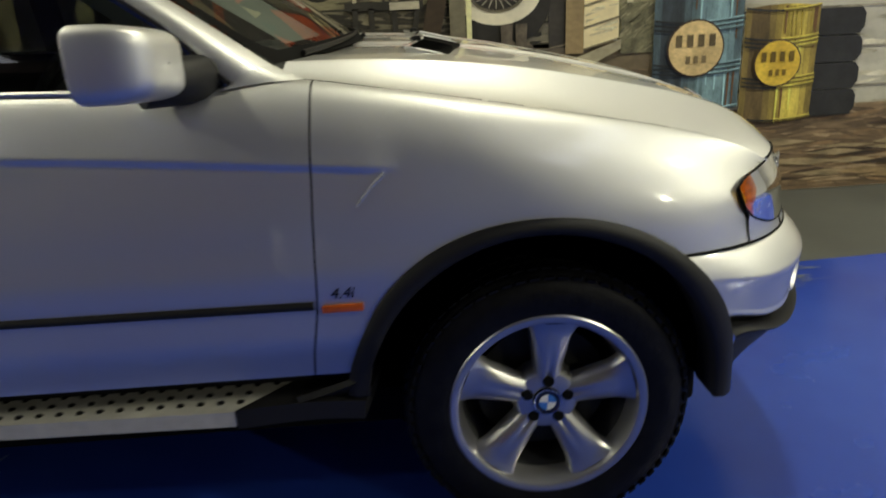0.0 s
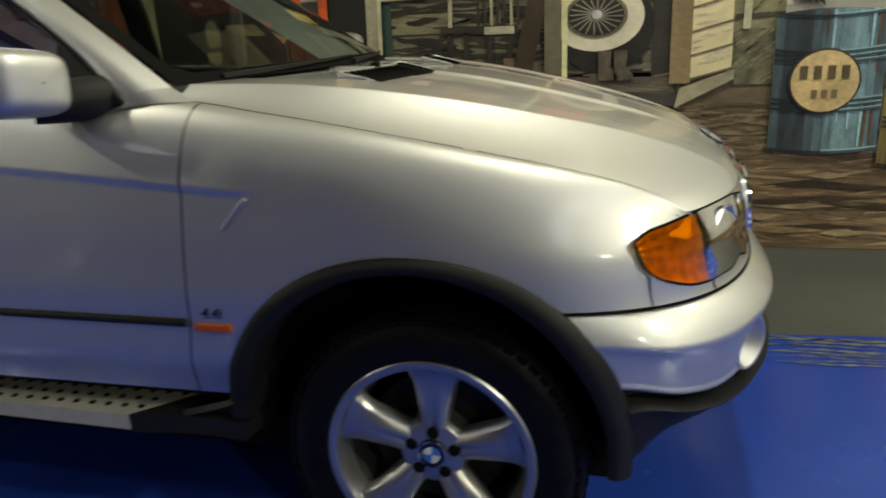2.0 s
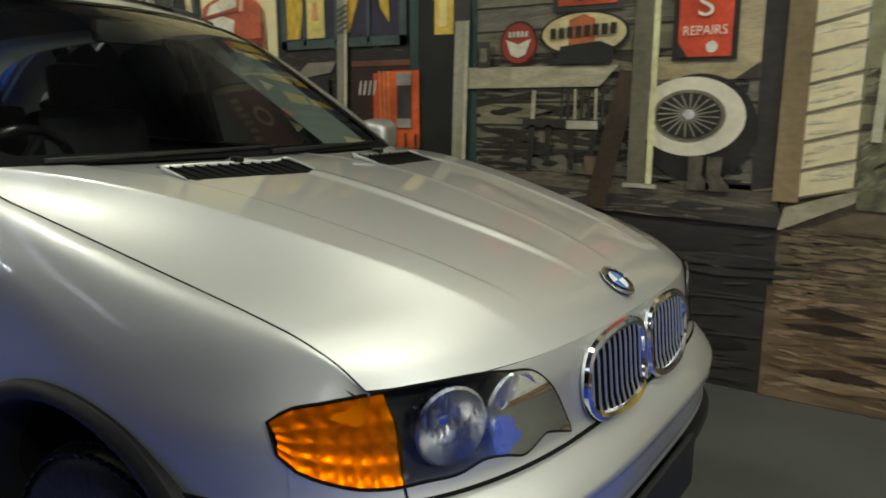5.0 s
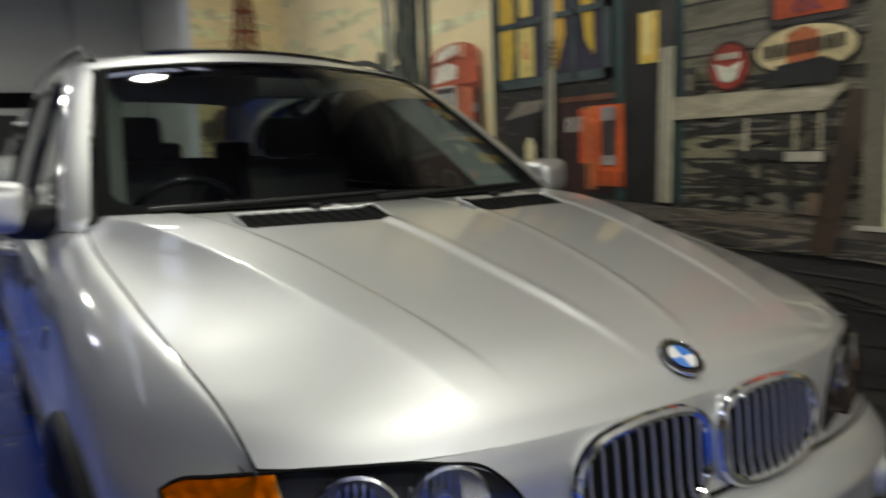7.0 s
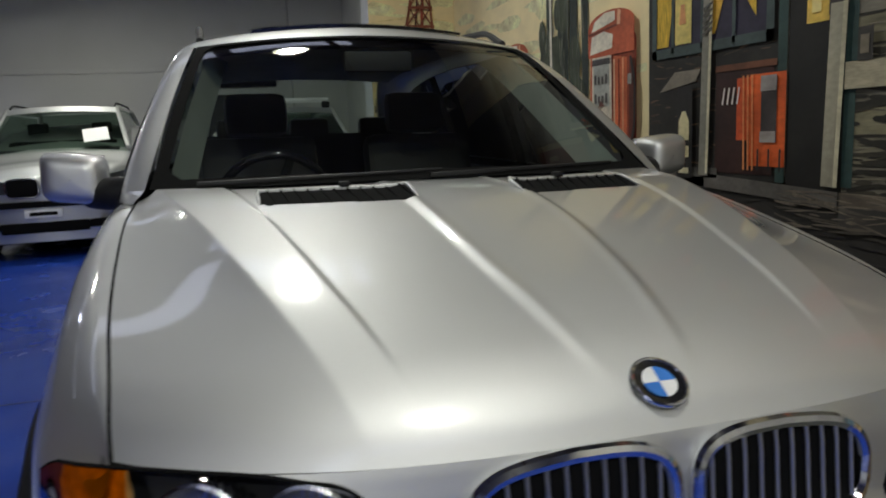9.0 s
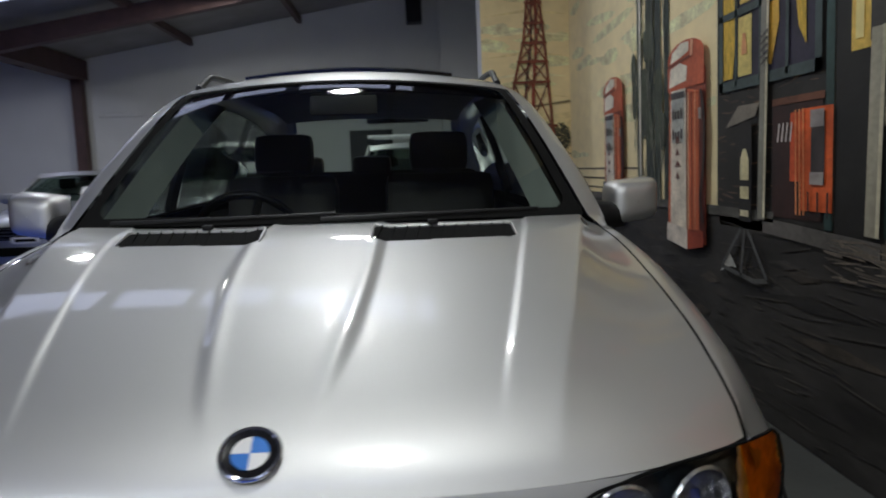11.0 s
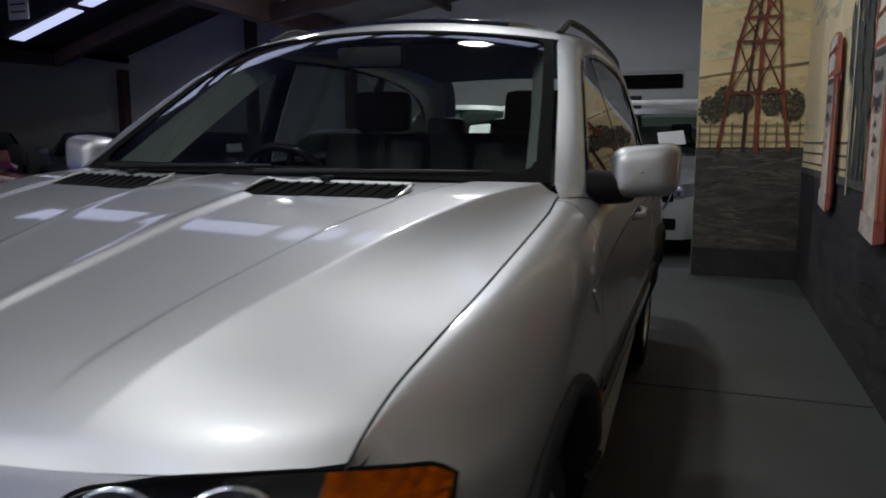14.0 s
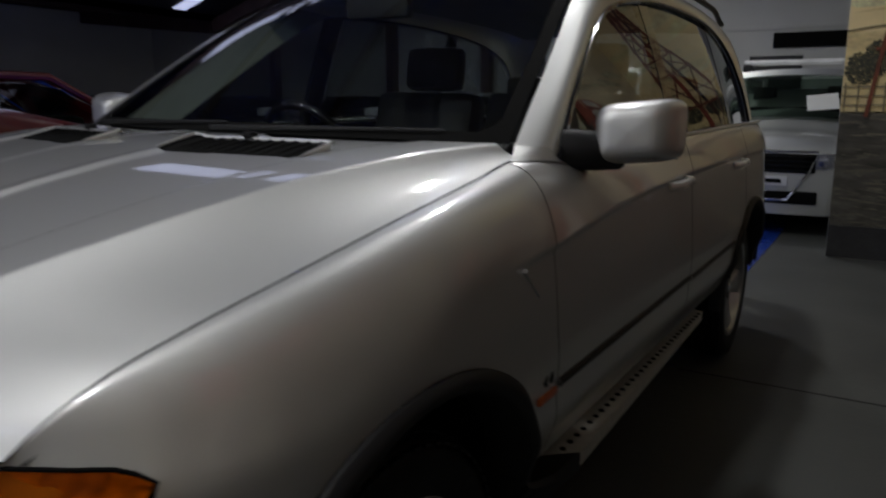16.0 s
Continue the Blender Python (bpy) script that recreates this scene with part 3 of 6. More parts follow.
# ---- cabin ----
# upper side line: windscreen foot, pillar, roof gutter, tail
gutter = [(-0.565, 0.745, 1.118), (-0.72, 0.715, 1.225), (-0.90, 0.680, 1.345), (-1.08, 0.640, 1.462), (-1.25, 0.606, 1.550), (-1.45, 0.592, 1.598), (-1.80, 0.587, 1.630), (-2.30, 0.583, 1.640), (-2.80, 0.577, 1.634), (-3.15, 0.573, 1.615), (-3.42, 0.58, 1.565), (-3.59, 0.62, 1.40), (-3.70, 0.68, 1.13)]
opening = [(-0.645, 1.089), (-0.765, 1.200), (-0.93, 1.312), (-1.11, 1.416), (-1.29, 1.484), (-1.55, 1.528), (-1.85, 1.552), (-2.30, 1.558), (-2.75, 1.535), (-3.05, 1.485), (-3.24, 1.41), (-3.36, 1.29), (-3.42, 1.13)]
g_par = span(0, 1, 13)
gx, gy, gz = (spl([(t, p[i]) for t, p in zip(g_par, gutter)]) for i in range(3))
ox, oz = (spl([(t, p[i]) for t, p in zip(g_par, opening)]) for i in range(2))


top_front = spl(sorted((p[0], p[1]) for p in opening))


def glass_y(x, z):
    """Half width of the side glass."""
    t = max((z - 1.09) / 0.50, 0)
    rear = 1 - 0.10 * smooth01((-x - 2.4) / 1.2)
    return (0.803 - 0.17 * t ** 1.25) * rear


for s in (-1, 1):
    def frame_pt(t, v):
        a = Vector((gx(t), gy(t), gz(t)))
        b = Vector((ox(t), glass_y(ox(t), oz(t)) + 0.008, oz(t)))
        p = a.lerp(b, v)
        bulge = 0.022 * math.sin(math.pi * v)
        return Vector((p.x, s * (p.y + bulge), p.z + bulge * 0.5))
    part("side_frame", sheet(frame_pt, span(0, 1, 90), span(0, 1, 12)), M_PAINT, car, "silver pillar and roof side frame")
    part("window_seal", tube([(ox(t), s * (glass_y(ox(t), oz(t)) + 0.010), oz(t)) for t in span(0, 1, 80)], 0.008, 6), M_GLOSSBLACK, car, "dark window surround")
    part("belt_trim", tube([(x, s * (edge_y(x) + 0.008), edge_z(x) + 0.004) for x in span(-0.66, -3.42, 40)], 0.006, 6), M_ALU, car)
    part("pillar_foot", sheet(lambda u, v: frame_pt(0, u).lerp(Vector((-0.50 - 0.17 * u, s * (side_y(-0.50 - 0.17 * u, edge_z(-0.50 - 0.17 * u) - 0.012 * u) + 0.003), edge_z(-0.50 - 0.17 * u) + 0.002 - 0.012 * u)), v), span(0, 1, 8), span(0, 1, 5)), M_PAINT, car)
    # side glass and black pillars
    top_of = spl(sorted((p[0], p[1]) for p in opening))
    for name, a, b in (("front_side_window", -0.65, -1.60), ("rear_side_window", -1.70, -2.58), ("quarter_window", -2.66, -3.41)):
        part(name, sheet(lambda x, v: (x, s * glass_y(x, edge_z(x) + (top_of(x) - edge_z(x)) * v), edge_z(x) + (top_of(x) - edge_z(x)) * v), span(a, b, 30), span(0, 1, 14)), M_SGLASS, car, "tinted side window").visible_shadow = False
    for a, b in ((-1.60, -1.70), (-2.58, -2.66)):
        part("door_pillar", sheet(lambda x, v: (x, s * (glass_y(x, edge_z(x) + (top_of(x) - edge_z(x)) * v) + 0.002), edge_z(x) + (top_of(x) - edge_z(x)) * v), span(a, b, 4), span(0, 1, 12), thick=0.02), M_GLOSSBLACK, car)
    # roof rail
    tz = spl(sorted((p[0], p[2]) for p in gutter))
    part("roof_rail", tube([(x, s * 0.585, tz(x) + 0.004 + 0.034 * smooth01(min((-1.36 - x) / 0.22, (x + 3.25) / 0.22))) for x in span(-1.37, -3.24, 40)], 0.013, 8), M_BLACK, car, "black roof rail")


def screen_pt(u, t):
    """Windscreen: u across, t up along the pillars."""
    k = t * 4 / 12
    bow = 0.150 - 0.05 * t
    return Vector((gx(k) + bow * (1 - u * u) - 0.004, u * (gy(k) - 0.012), gz(k) + (0.006 + 0.026 * t) * (1 - u * u)))


part("windscreen", sheet(screen_pt, span(-1, 1, 50), span(0, 1, 24)), M_WGLASS, car, "tinted windscreen").visible_shadow = False


def on_border(u, t):
    """The black printed edge of the windscreen, with round inner corners."""
    a, b, c = (1 - abs(u)) * 0.70 - 0.036, t * 0.62 - 0.030, (1 - t) * 0.62 - 0.018
    r = 0.055
    if a < 0 or b < 0 or c < 0:
        return True
    low = a < r and b < r and math.hypot(r - a, r - b) > r
    return low or (a < r and c < r and math.hypot(r - a, r - c) > r)


bm = sheet(lambda u, t: screen_pt(u, t) + Vector((0.004, 0, 0.003)), span(-1, 1, 241), span(0, 1, 141), on_border)
part("screen_border", bm, M_VENT, car, "black border of the windscreen")
band = glass("blue_shade_band", (0.10, 0.16, 0.30))
part("shade_band", sheet(lambda u, t: screen_pt(u, t) + Vector((-0.003, 0, -0.003)), span(-0.95, 0.95, 40), span(0.86, 0.965, 5)), band, car, "blue sun band of the windscreen")
part("cowl", sheet(lambda t, v: hood_at(0, t).lerp(screen_pt(t, 0.03), v) - Vector((0, 0, 0.012 + 0.012 * math.sin(math.pi * v))), span(-0.90, 0.90, 40), span(-0.1, 1, 6)), M_BLACK, car)
for y0, y1 in ((-0.62, 0.02), (-0.02, 0.60)):
    pts = [screen_pt(u, 0.015 + 0.03 * i / 9) + Vector((0.016, 0, 0.006)) for i, u in enumerate(span(y0 / 0.74, y1 / 0.74, 10))]
    wiper = part("wiper", tube(pts, lambda t: 0.007 - 0.003 * t, 6), M_BLACK, car, "black windscreen wiper")


def roof_pt(u, v):
    k = (4 + v * 5.4) / 12
    bow = 0.10 - 0.21 * v
    lift = 0.032 + 0.03 * math.sin(math.pi * min(v * 1.1, 1))
    return Vector((gx(k) + bow * (1 - u * u), u * gy(k), gz(k) + lift * (1 - u * u)))


part("roof", sheet(roof_pt, span(-1, 1, 40), span(0, 1, 40)), M_PAINT, car, "silver roof")
part("sunroof", sheet(lambda u, v: roof_pt(u, v) + Vector((0, 0, 0.012)), span(-0.68, 0.68, 20), span(0.15, 0.48, 12), thick=0.01), M_GLOSSBLACK, car, "black glass sunroof")

# tail: rear window, tailgate, rear bumper
def tail_pt(u, v):
    k = (9.4 + v * 2.6) / 12
    bow = -0.11 - 0.06 * v
    return Vector((gx(k) + bow * (1 - u * u), u * gy(k), gz(k) + 0.032 * (1 - v) * (1 - u * u)))


part("rear_window", sheet(tail_pt, span(-0.93, 0.93, 30), span(0.06, 0.95, 12)), M_RGLASS, car, "tinted rear window").visible_shadow = False
part("tailgate_frame", sheet(tail_pt, span(-1, 1, 61), span(0, 1, 31), lambda u, v: abs(u) > 0.9 or v < 0.1 or v > 0.93), M_PAINT, car)
part("tailgate", sheet(lambda u, v: (-3.70 - 0.16 * (1 - u * u) - 0.04 * math.sin(math.pi * v), u * side_y(-3.69, 1.12 - 0.42 * v), 1.13 - 0.43 * v), span(-1, 1, 30), span(0, 1, 12)), M_PAINT, car)
part("rear_bumper", sheet(lambda u, v: (-3.72 - 0.20 * (1 - u * u) - 0.03 * math.sin(math.pi * v), u * 0.80, 0.70 - 0.38 * v), span(-1, 1, 30), span(0, 1, 10)), M_BLACK, car)
part("underbody", boxm(-3.7, 0.38, -0.72, 0.72, 0.24, 0.34, 0.02), M_GAP, car)
part("cabin_floor", boxm(-3.6, -0.5, -0.78, 0.78, 0.42, 0.46), M_DARKTRIM, car)

# interior
part("dashboard", sheet(lambda u, k: (-0.70 - 0.33 * k + 0.12 * (1 - u * u) * (1 - k), u * 0.70, 1.06 + 0.05 * math.sin(math.pi * min(k * 1.3, 1)) - 0.35 * max(k - 0.75, 0) * 4), span(-1, 1, 30), span(0, 1, 16)), M_DARKTRIM, car, "dark dashboard")
wh = Matrix.Translation((-1.16, -0.37, 1.02)) @ Matrix.Rotation(radians(-62), 4, "Y")
steer = part("steering_wheel", tube([(0.19 * math.cos(a), 0.19 * math.sin(a), 0) for a in span(0, 2 * math.pi, 41)[:-1]], 0.016, 10, True), M_GLOSSBLACK, car, "black steering wheel")
steer.matrix_local = wh
part("steering_hub", lathe([(-0.03, 0.0), (-0.03, 0.07), (0.02, 0.065), (0.025, 0.0)], 24, "z"), M_DARKTRIM, steer)
for a in (0.3, math.pi - 0.3, -math.pi / 2):
    part("steering_spoke", tube([(0.05 * math.cos(a), 0.05 * math.sin(a), 0.0), (0.185 * math.cos(a), 0.185 * math.sin(a), 0)], 0.016, 8), M_DARKTRIM, steer)
for y in (-0.37, 0.37):
    seat = part("front_seat", boxm(-1.85, -1.32, y - 0.26, y + 0.26, 0.50, 0.72, 0.06), M_LEATHER, car, "grey leather front seat")
    part("backrest", boxm(-0.07, 0.07, -0.26, 0.26, 0.0, 0.60, 0.06, Matrix.Translation((-1.82, y, 0.66)) @ Matrix.Rotation(radians(-14), 4, "Y")), M_LEATHER, seat)
    part("headrest", boxm(-0.05, 0.05, -0.14, 0.14, 0.0, 0.19, 0.045, Matrix.Translation((-1.98, y, 1.25)) @ Matrix.Rotation(radians(-8), 4, "Y")), M_LEATHER, seat)
rear_seat = part("rear_seat", boxm(-2.95, -2.45, -0.66, 0.66, 0.50, 0.75, 0.06), M_LEATHER, car, "grey leather rear bench")
part("backrest", boxm(-0.07, 0.07, -0.66, 0.66, 0.0, 0.62, 0.06, Matrix.Translation((-2.9, 0, 0.66)) @ Matrix.Rotation(radians(-16), 4, "Y")), M_LEATHER, rear_seat)
for y in (-0.42, 0.0, 0.42):
    part("headrest", boxm(-0.04, 0.04, -0.12, 0.12, 0.0, 0.13, 0.04, Matrix.Translation((-3.04, y, 1.22))), M_LEATHER, rear_seat)
part("rear_view_mirror", boxm(-1.10, -1.06, -0.12, 0.12, 1.455, 1.525, 0.015), M_DARKTRIM, car)
part("headlining", sheet(lambda u, v: roof_pt(u * 0.97, v) - Vector((0, 0, 0.035)), span(-1, 1, 16), span(0, 1, 16)), M_PALETRIM, car)
for s in (-1, 1):
    part("pillar_trim", sheet(lambda t, v: (gx(t * 4 / 12) - 0.035 - 0.13 * v, s * (gy(t * 4 / 12) - 0.050 - 0.066 * v), gz(t * 4 / 12) - 0.012 - 0.02 * v), span(0.02, 1.0, 20), span(0, 1, 5)), M_PALETRIM, car, "pale inner pillar trim")
    part("door_lining", sheet(lambda x, z: (x, s * (edge_y(x) - 0.06), z), span(-0.75, -3.3, 20), span(0.5, 1.08, 4)), M_DARKTRIM, car)

    # outside mirror
    def mirror_pt(a, b):
        ca, sa, cb, sb = math.cos(a), math.sin(a), math.cos(b), math.sin(b)
        pw = lambda v, p: math.copysign(abs(v) ** p, v)
        y = 0.943 + 0.089 * pw(cb, 0.42) * pw(ca, 0.38)
        z = 1.147 + 0.070 * pw(cb, 0.42) * pw(sa, 0.38) + 0.010 * (y - 0.943) / 0.1
        x = -0.835 + (0.120 if sb > 0 else 0.014) * pw(sb, 0.75) - 0.025 * (y - 0.943) / 0.1
        return (x, s * y, z)
    mirror = part("outside_mirror", sheet(mirror_pt, span(0, 2 * math.pi, 49)[:-1], span(-1.5707, 1.5707, 25), closed=True), M_PAINT, car, "silver outside mirror on a black foot")
    part("mirror_glass", boxm(-0.850, -0.846, 0.868 if s > 0 else -1.018, 1.018 if s > 0 else -0.868, 1.087, 1.207, 0.001), M_CHROME, mirror)
    part("mirror_foot", tube([(-0.70, s * 0.780, 1.106), (-0.71, s * 0.822, 1.107), (-0.745, s * 0.862, 1.104), (-0.79, s * 0.898, 1.104)], lambda t: 0.047 - 0.005 * t, 14), M_BLACK, mirror)
    part("mirror_triangle", sheet(lambda x, v: (x, s * (glass_y(x, edge_z(x) + (top_front(x) - edge_z(x)) * v) + 0.006), edge_z(x) + (top_front(x) - edge_z(x)) * v), span(-0.655, -0.80, 8), span(0, 1, 6), thick=0.008), M_BLACK, car)

    # side lamp, type badge, gill strip, door handle
    for x0, x1 in ((-0.413, -0.500),):
        part("side_lamp", boxm(x1, x0, -0.004, 0.008, 0.621, 0.637, 0.003, Matrix.Translation((0, s * side_y(-0.455, 0.63), 0)) @ Matrix.Diagonal((1, s, 1, 1))), M_SIDEAMBER, car, "amber side indicator")
    part("gill_strip", tube([(-0.352, s * (side_y(-0.352, 0.905) + 0.003), 0.905), (-0.375, s * (side_y(-0.375, 0.88) + 0.003), 0.885), (-0.410, s * (side_y(-0.41, 0.845) + 0.003), 0.845)], lambda t: 0.0048 - 0.002 * t, 8), M_PAINT, car, "bright gill strip")
    cu = bpy.data.curves.new("type_badge", "FONT")
    cu.body, cu.size, cu.extrude, cu.align_x, cu.shear = "4.4i", 0.034, 0.0012, "CENTER", 0.25
    tmp = new("type_badge", cu)
    me = bpy.data.meshes.new_from_object(tmp)
    bpy.data.objects.remove(tmp)
    me.transform(Matrix.Translation((-0.456, s * (side_y(-0.455, 0.66) + 0.002), 0.652)) @ Matrix.Rotation(0 if s < 0 else math.pi, 4, "Z") @ Matrix.Rotation(math.pi / 2, 4, "X"))
    me.materials.append(M_GLOSSBLACK)
    lettering = new("type_badge", me)
    lettering.parent = car
    for x in (-1.46, -2.44):
        part("door_handle", tube([(x - 0.10, s * (side_y(x, 0.97) - 0.002), 0.975), (x - 0.07, s * (side_y(x, 0.97) + 0.025), 0.977), (x + 0.07, s * (side_y(x, 0.97) + 0.025), 0.972), (x + 0.10, s * (side_y(x, 0.97) - 0.002), 0.968)], 0.014, 8), M_PAINT, car)
    # running board with rubber studs
    def board_pt(u, v, z):
        # u along, v across; the front end is cut on a slant
        y = 0.70 + (0.135 + 0.038 * u) * v
        return (-2.17 + (1.55 + 0.06 - 0.16 * v) * u, s * y, z)
    bm = sheet(lambda u, v: board_pt(u, v, 0.390 - 0.003 * v ** 6), span(0, 1, 40), span(0, 1, 10), thick=0.02 * s)
    board = part("running_board", bm, M_BOARD, car, "aluminium running board with rubber studs")
    part("board_end", sheet(lambda u, v: (-0.56 - 0.16 * v + (0.16 + 0.13 * v) * u, s * (0.70 + 0.174 * v - 0.012 * u * v), 0.391 + 0.012 * math.sin(math.pi * u * 0.8) - 0.012 * u), span(0, 1, 12), span(0, 1, 8), thick=0.045 * s), M_BLACK, board, "black plastic end cap")
    part("board_lip", sheet(lambda u, v: board_pt(u, 1.0, 0.388 - 0.037 * v), span(0, 1, 12), span(0, 1, 4), thick=0.008 * s), M_BOARD, board)
    stud = None
    for row, y in enumerate((0.755, 0.793, 0.831)):
        for i in range(32):
            x = -0.645 - 0.035 * row - 0.045 * i - 0.0235 * (row % 2)
            if stud is None:
                stud = part("stud", lathe([(0.389, 0.0085), (0.3925, 0.0075), (0.393, 0.0)], 10, "z"), M_RUBBER, board)
                stud.location = (x, s * y, 0)
            else:
                o = new("stud", stud.data)
                o.parent, o.location = board, (x, s * y, 0)


# ---- the hall ----
WALL_Y, PIER_X, BACK_X = 1.862, -5.82, -12.5
FRONT_X, FAR_Y = 9.0, -16.0
ROOF = [(FAR_Y, 3.6), (-11.4, 3.13), (-8.0, 4.17), (-5.7, 3.48), (2.3, 4.82)]

M_CONCRETE = plain("grey_concrete", (0.070, 0.073, 0.068), 0.55, vary=0.18, scale=1.6, bump=0.15, bscale=25)
M_WHITEWALL = plain("white_painted_wall", (0.62, 0.62, 0.60), 0.8, vary=0.05, scale=0.8, bump=0.1, bscale=30)
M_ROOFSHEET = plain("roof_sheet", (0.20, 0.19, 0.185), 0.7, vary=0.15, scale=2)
M_STEEL = plain("brown_steel", (0.075, 0.04, 0.035), 0.6, vary=0.2, scale=5)
M_SKY = glow("skylight_sheet", (0.70, 0.73, 1.0), 0.9)
M_LAMPGLOW = glow("lamp_glow", (1.0, 0.97, 0.90), 40.0)


def floor_material():
    """Blue floor paint, worn and glossy."""
    mat, nt, bs = nodes_of("blue_floor_paint")
    rp, nz = noise_ramp(nt, 1.3, 0.3, 0.75, (0.010, 0.035, 0.30), (0.022, 0.070, 0.42))
    nt.links.new(rp.outputs[0], bs.inputs["Base Color"])
    r2, n2 = noise_ramp(nt, 3.0, 0.3, 0.8, (0.14, 0.14, 0.14), (0.34, 0.34, 0.34))
    nt.links.new(r2.outputs[0], bs.inputs["Roughness"])
    return mat


M_BLUEFLOOR = floor_material()


def slab(name, x0, x1, y0, y1, z0, z1, mat, label="", category="", kind="structure"):
    ob = part(name, boxm(x0, x1, y0, y1, z0, z1), mat, smooth=False)
    return tagged(ob, label, category, kind=kind)


slab("floor", BACK_X - 0.2, FRONT_X + 0.2, FAR_Y - 0.2, 2.2, -0.12, -0.004, M_CONCRETE, "grey concrete floor strip along the painted wall", "floor")
bm = bmesh.new()
blue = [(BACK_X, FAR_Y), (FRONT_X, FAR_Y), (FRONT_X, 0.98), (2.0, 0.77), (-0.4, 0.60), (-6.5, 0.53), (BACK_X, 0.31)]
low, top = ([bm.verts.new((x, y, z)) for x, y in blue] for z in (-0.004, 0.0))
bm.faces.new(top)
for i, j in enumerate((1, 2, 3, 4, 5, 6, 0)):
    bm.faces.new((low[i], low[j], top[j], top[i]))
tagged(part("floor_paint", bm, M_BLUEFLOOR, smooth=False), "glossy blue painted showroom floor", "floor", kind="structure")
M_JOINT = plain("joint_filler", (0.02, 0.02, 0.02), 0.9)
slab("floor_joint", -2.498, -2.488, 0.64, WALL_Y - 0.01, -0.0038, -0.0015, M_JOINT, "thin dark expansion joint in the concrete floor", "floor joint")
slab("floor_joint_blue", -2.527, -2.515, FAR_Y, 0.62, 0.0, 0.0015, plain("blue_joint", (0.006, 0.016, 0.10), 0.6), "thin dark joint in the blue floor paint", "floor joint")
slab("wall_north", PIER_X - 0.02, FRONT_X, WALL_Y, WALL_Y + 0.2, -0.1, 5.0, M_WHITEWALL, "plastered wall carrying a painted roadside mural", "wall")
slab("wall_pier", PIER_X - 0.35, PIER_X, 0.985, WALL_Y + 0.2, -0.1, 5.0, M_WHITEWALL, "white pier with the mural on its face", "wall")
slab("wall_back_side", BACK_X, PIER_X - 0.35, WALL_Y, WALL_Y + 0.2, -0.1, 5.0, M_WHITEWALL, "plain white wall behind the pier", "wall")
slab("wall_pilaster", BACK_X, BACK_X + 0.30, 0.91, WALL_Y, -0.1, 5.0, M_WHITEWALL, "broad white pilaster on the rear wall", "wall")
slab("wall_front", FRONT_X, FRONT_X + 0.2, FAR_Y, 2.0, -0.1, 5.0, M_WHITEWALL, "plain white end wall of the hall", "wall")
slab("wall_far", BACK_X, FRONT_X, FAR_Y - 0.2, FAR_Y, -0.1, 5.0, M_WHITEWALL, "plain white far wall of the hall", "wall")

bm = bmesh.new()
for x in (BACK_X - 0.2, BACK_X):
    vs = [bm.verts.new((x, FAR_Y, -0.1))] + [bm.verts.new((x, y, z)) for y, z in ROOF] + [bm.verts.new((x, ROOF[-1][0], -0.1))]
    bm.faces.new(vs)
tagged(part("wall_back", bm, M_WHITEWALL, smooth=False), "white gabled rear wall of the hall", "wall", kind="structure")
# roof sheets: near bay pale, far bay's lack of light put into its colour
M_ROOFSHADED = plain("shaded_roof_sheet", (0.035, 0.03, 0.03), 0.8, vary=0.2, scale=2)
for name, slopes, mat, text in (("ceiling", ROOF[3:], M_ROOFSHEET, "grey metal roof sheets over brown steel"), ("ceiling_far", ROOF[:4], M_ROOFSHADED, "low-pitched roof sheets of the far bay, darkened in colour for its dimness")):
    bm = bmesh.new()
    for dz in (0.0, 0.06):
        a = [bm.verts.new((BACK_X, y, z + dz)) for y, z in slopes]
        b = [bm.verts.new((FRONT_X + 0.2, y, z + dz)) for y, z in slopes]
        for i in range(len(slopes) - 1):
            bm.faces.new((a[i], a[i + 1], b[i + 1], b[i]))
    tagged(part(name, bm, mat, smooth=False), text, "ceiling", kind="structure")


def roof_z(y):
    for (a, za), (b, zb) in zip(ROOF, ROOF[1:]):
        if a <= y <= b:
            return za + (zb - za) * (y - a) / (b - a)
    return ROOF[-1][1]


def beam(name, p, q, w, h, mat, label="", category="beam", kind="structure"):
    """A straight bar of rectangular section between two points."""
    p, q = Vector(p), Vector(q)
    d = q - p
    m = Matrix.Translation(p) @ d.to_track_quat("X", "Z").to_matrix().to_4x4()
    return tagged(part(name, boxm(0, d.length, -w / 2, w / 2, -h, 0, 0.0, m), mat, smooth=False), label, category, kind=kind)


M_SKYNEAR = glow("bright_skylight_sheet", (0.74, 0.77, 1.0), 1.1)
for x0 in (-9.35, -4.4, 0.6, 5.6):
    for (a, za), (b, zb) in zip(ROOF, ROOF[1:]):
        x = x0 - 1.2 if a < -6 and x0 < -9 else x0
        beam("rafter", (x, a, za - 0.13), (x, b, zb - 0.13), 0.16, 0.26, M_STEEL, "brown steel rafter under the roof sheets")
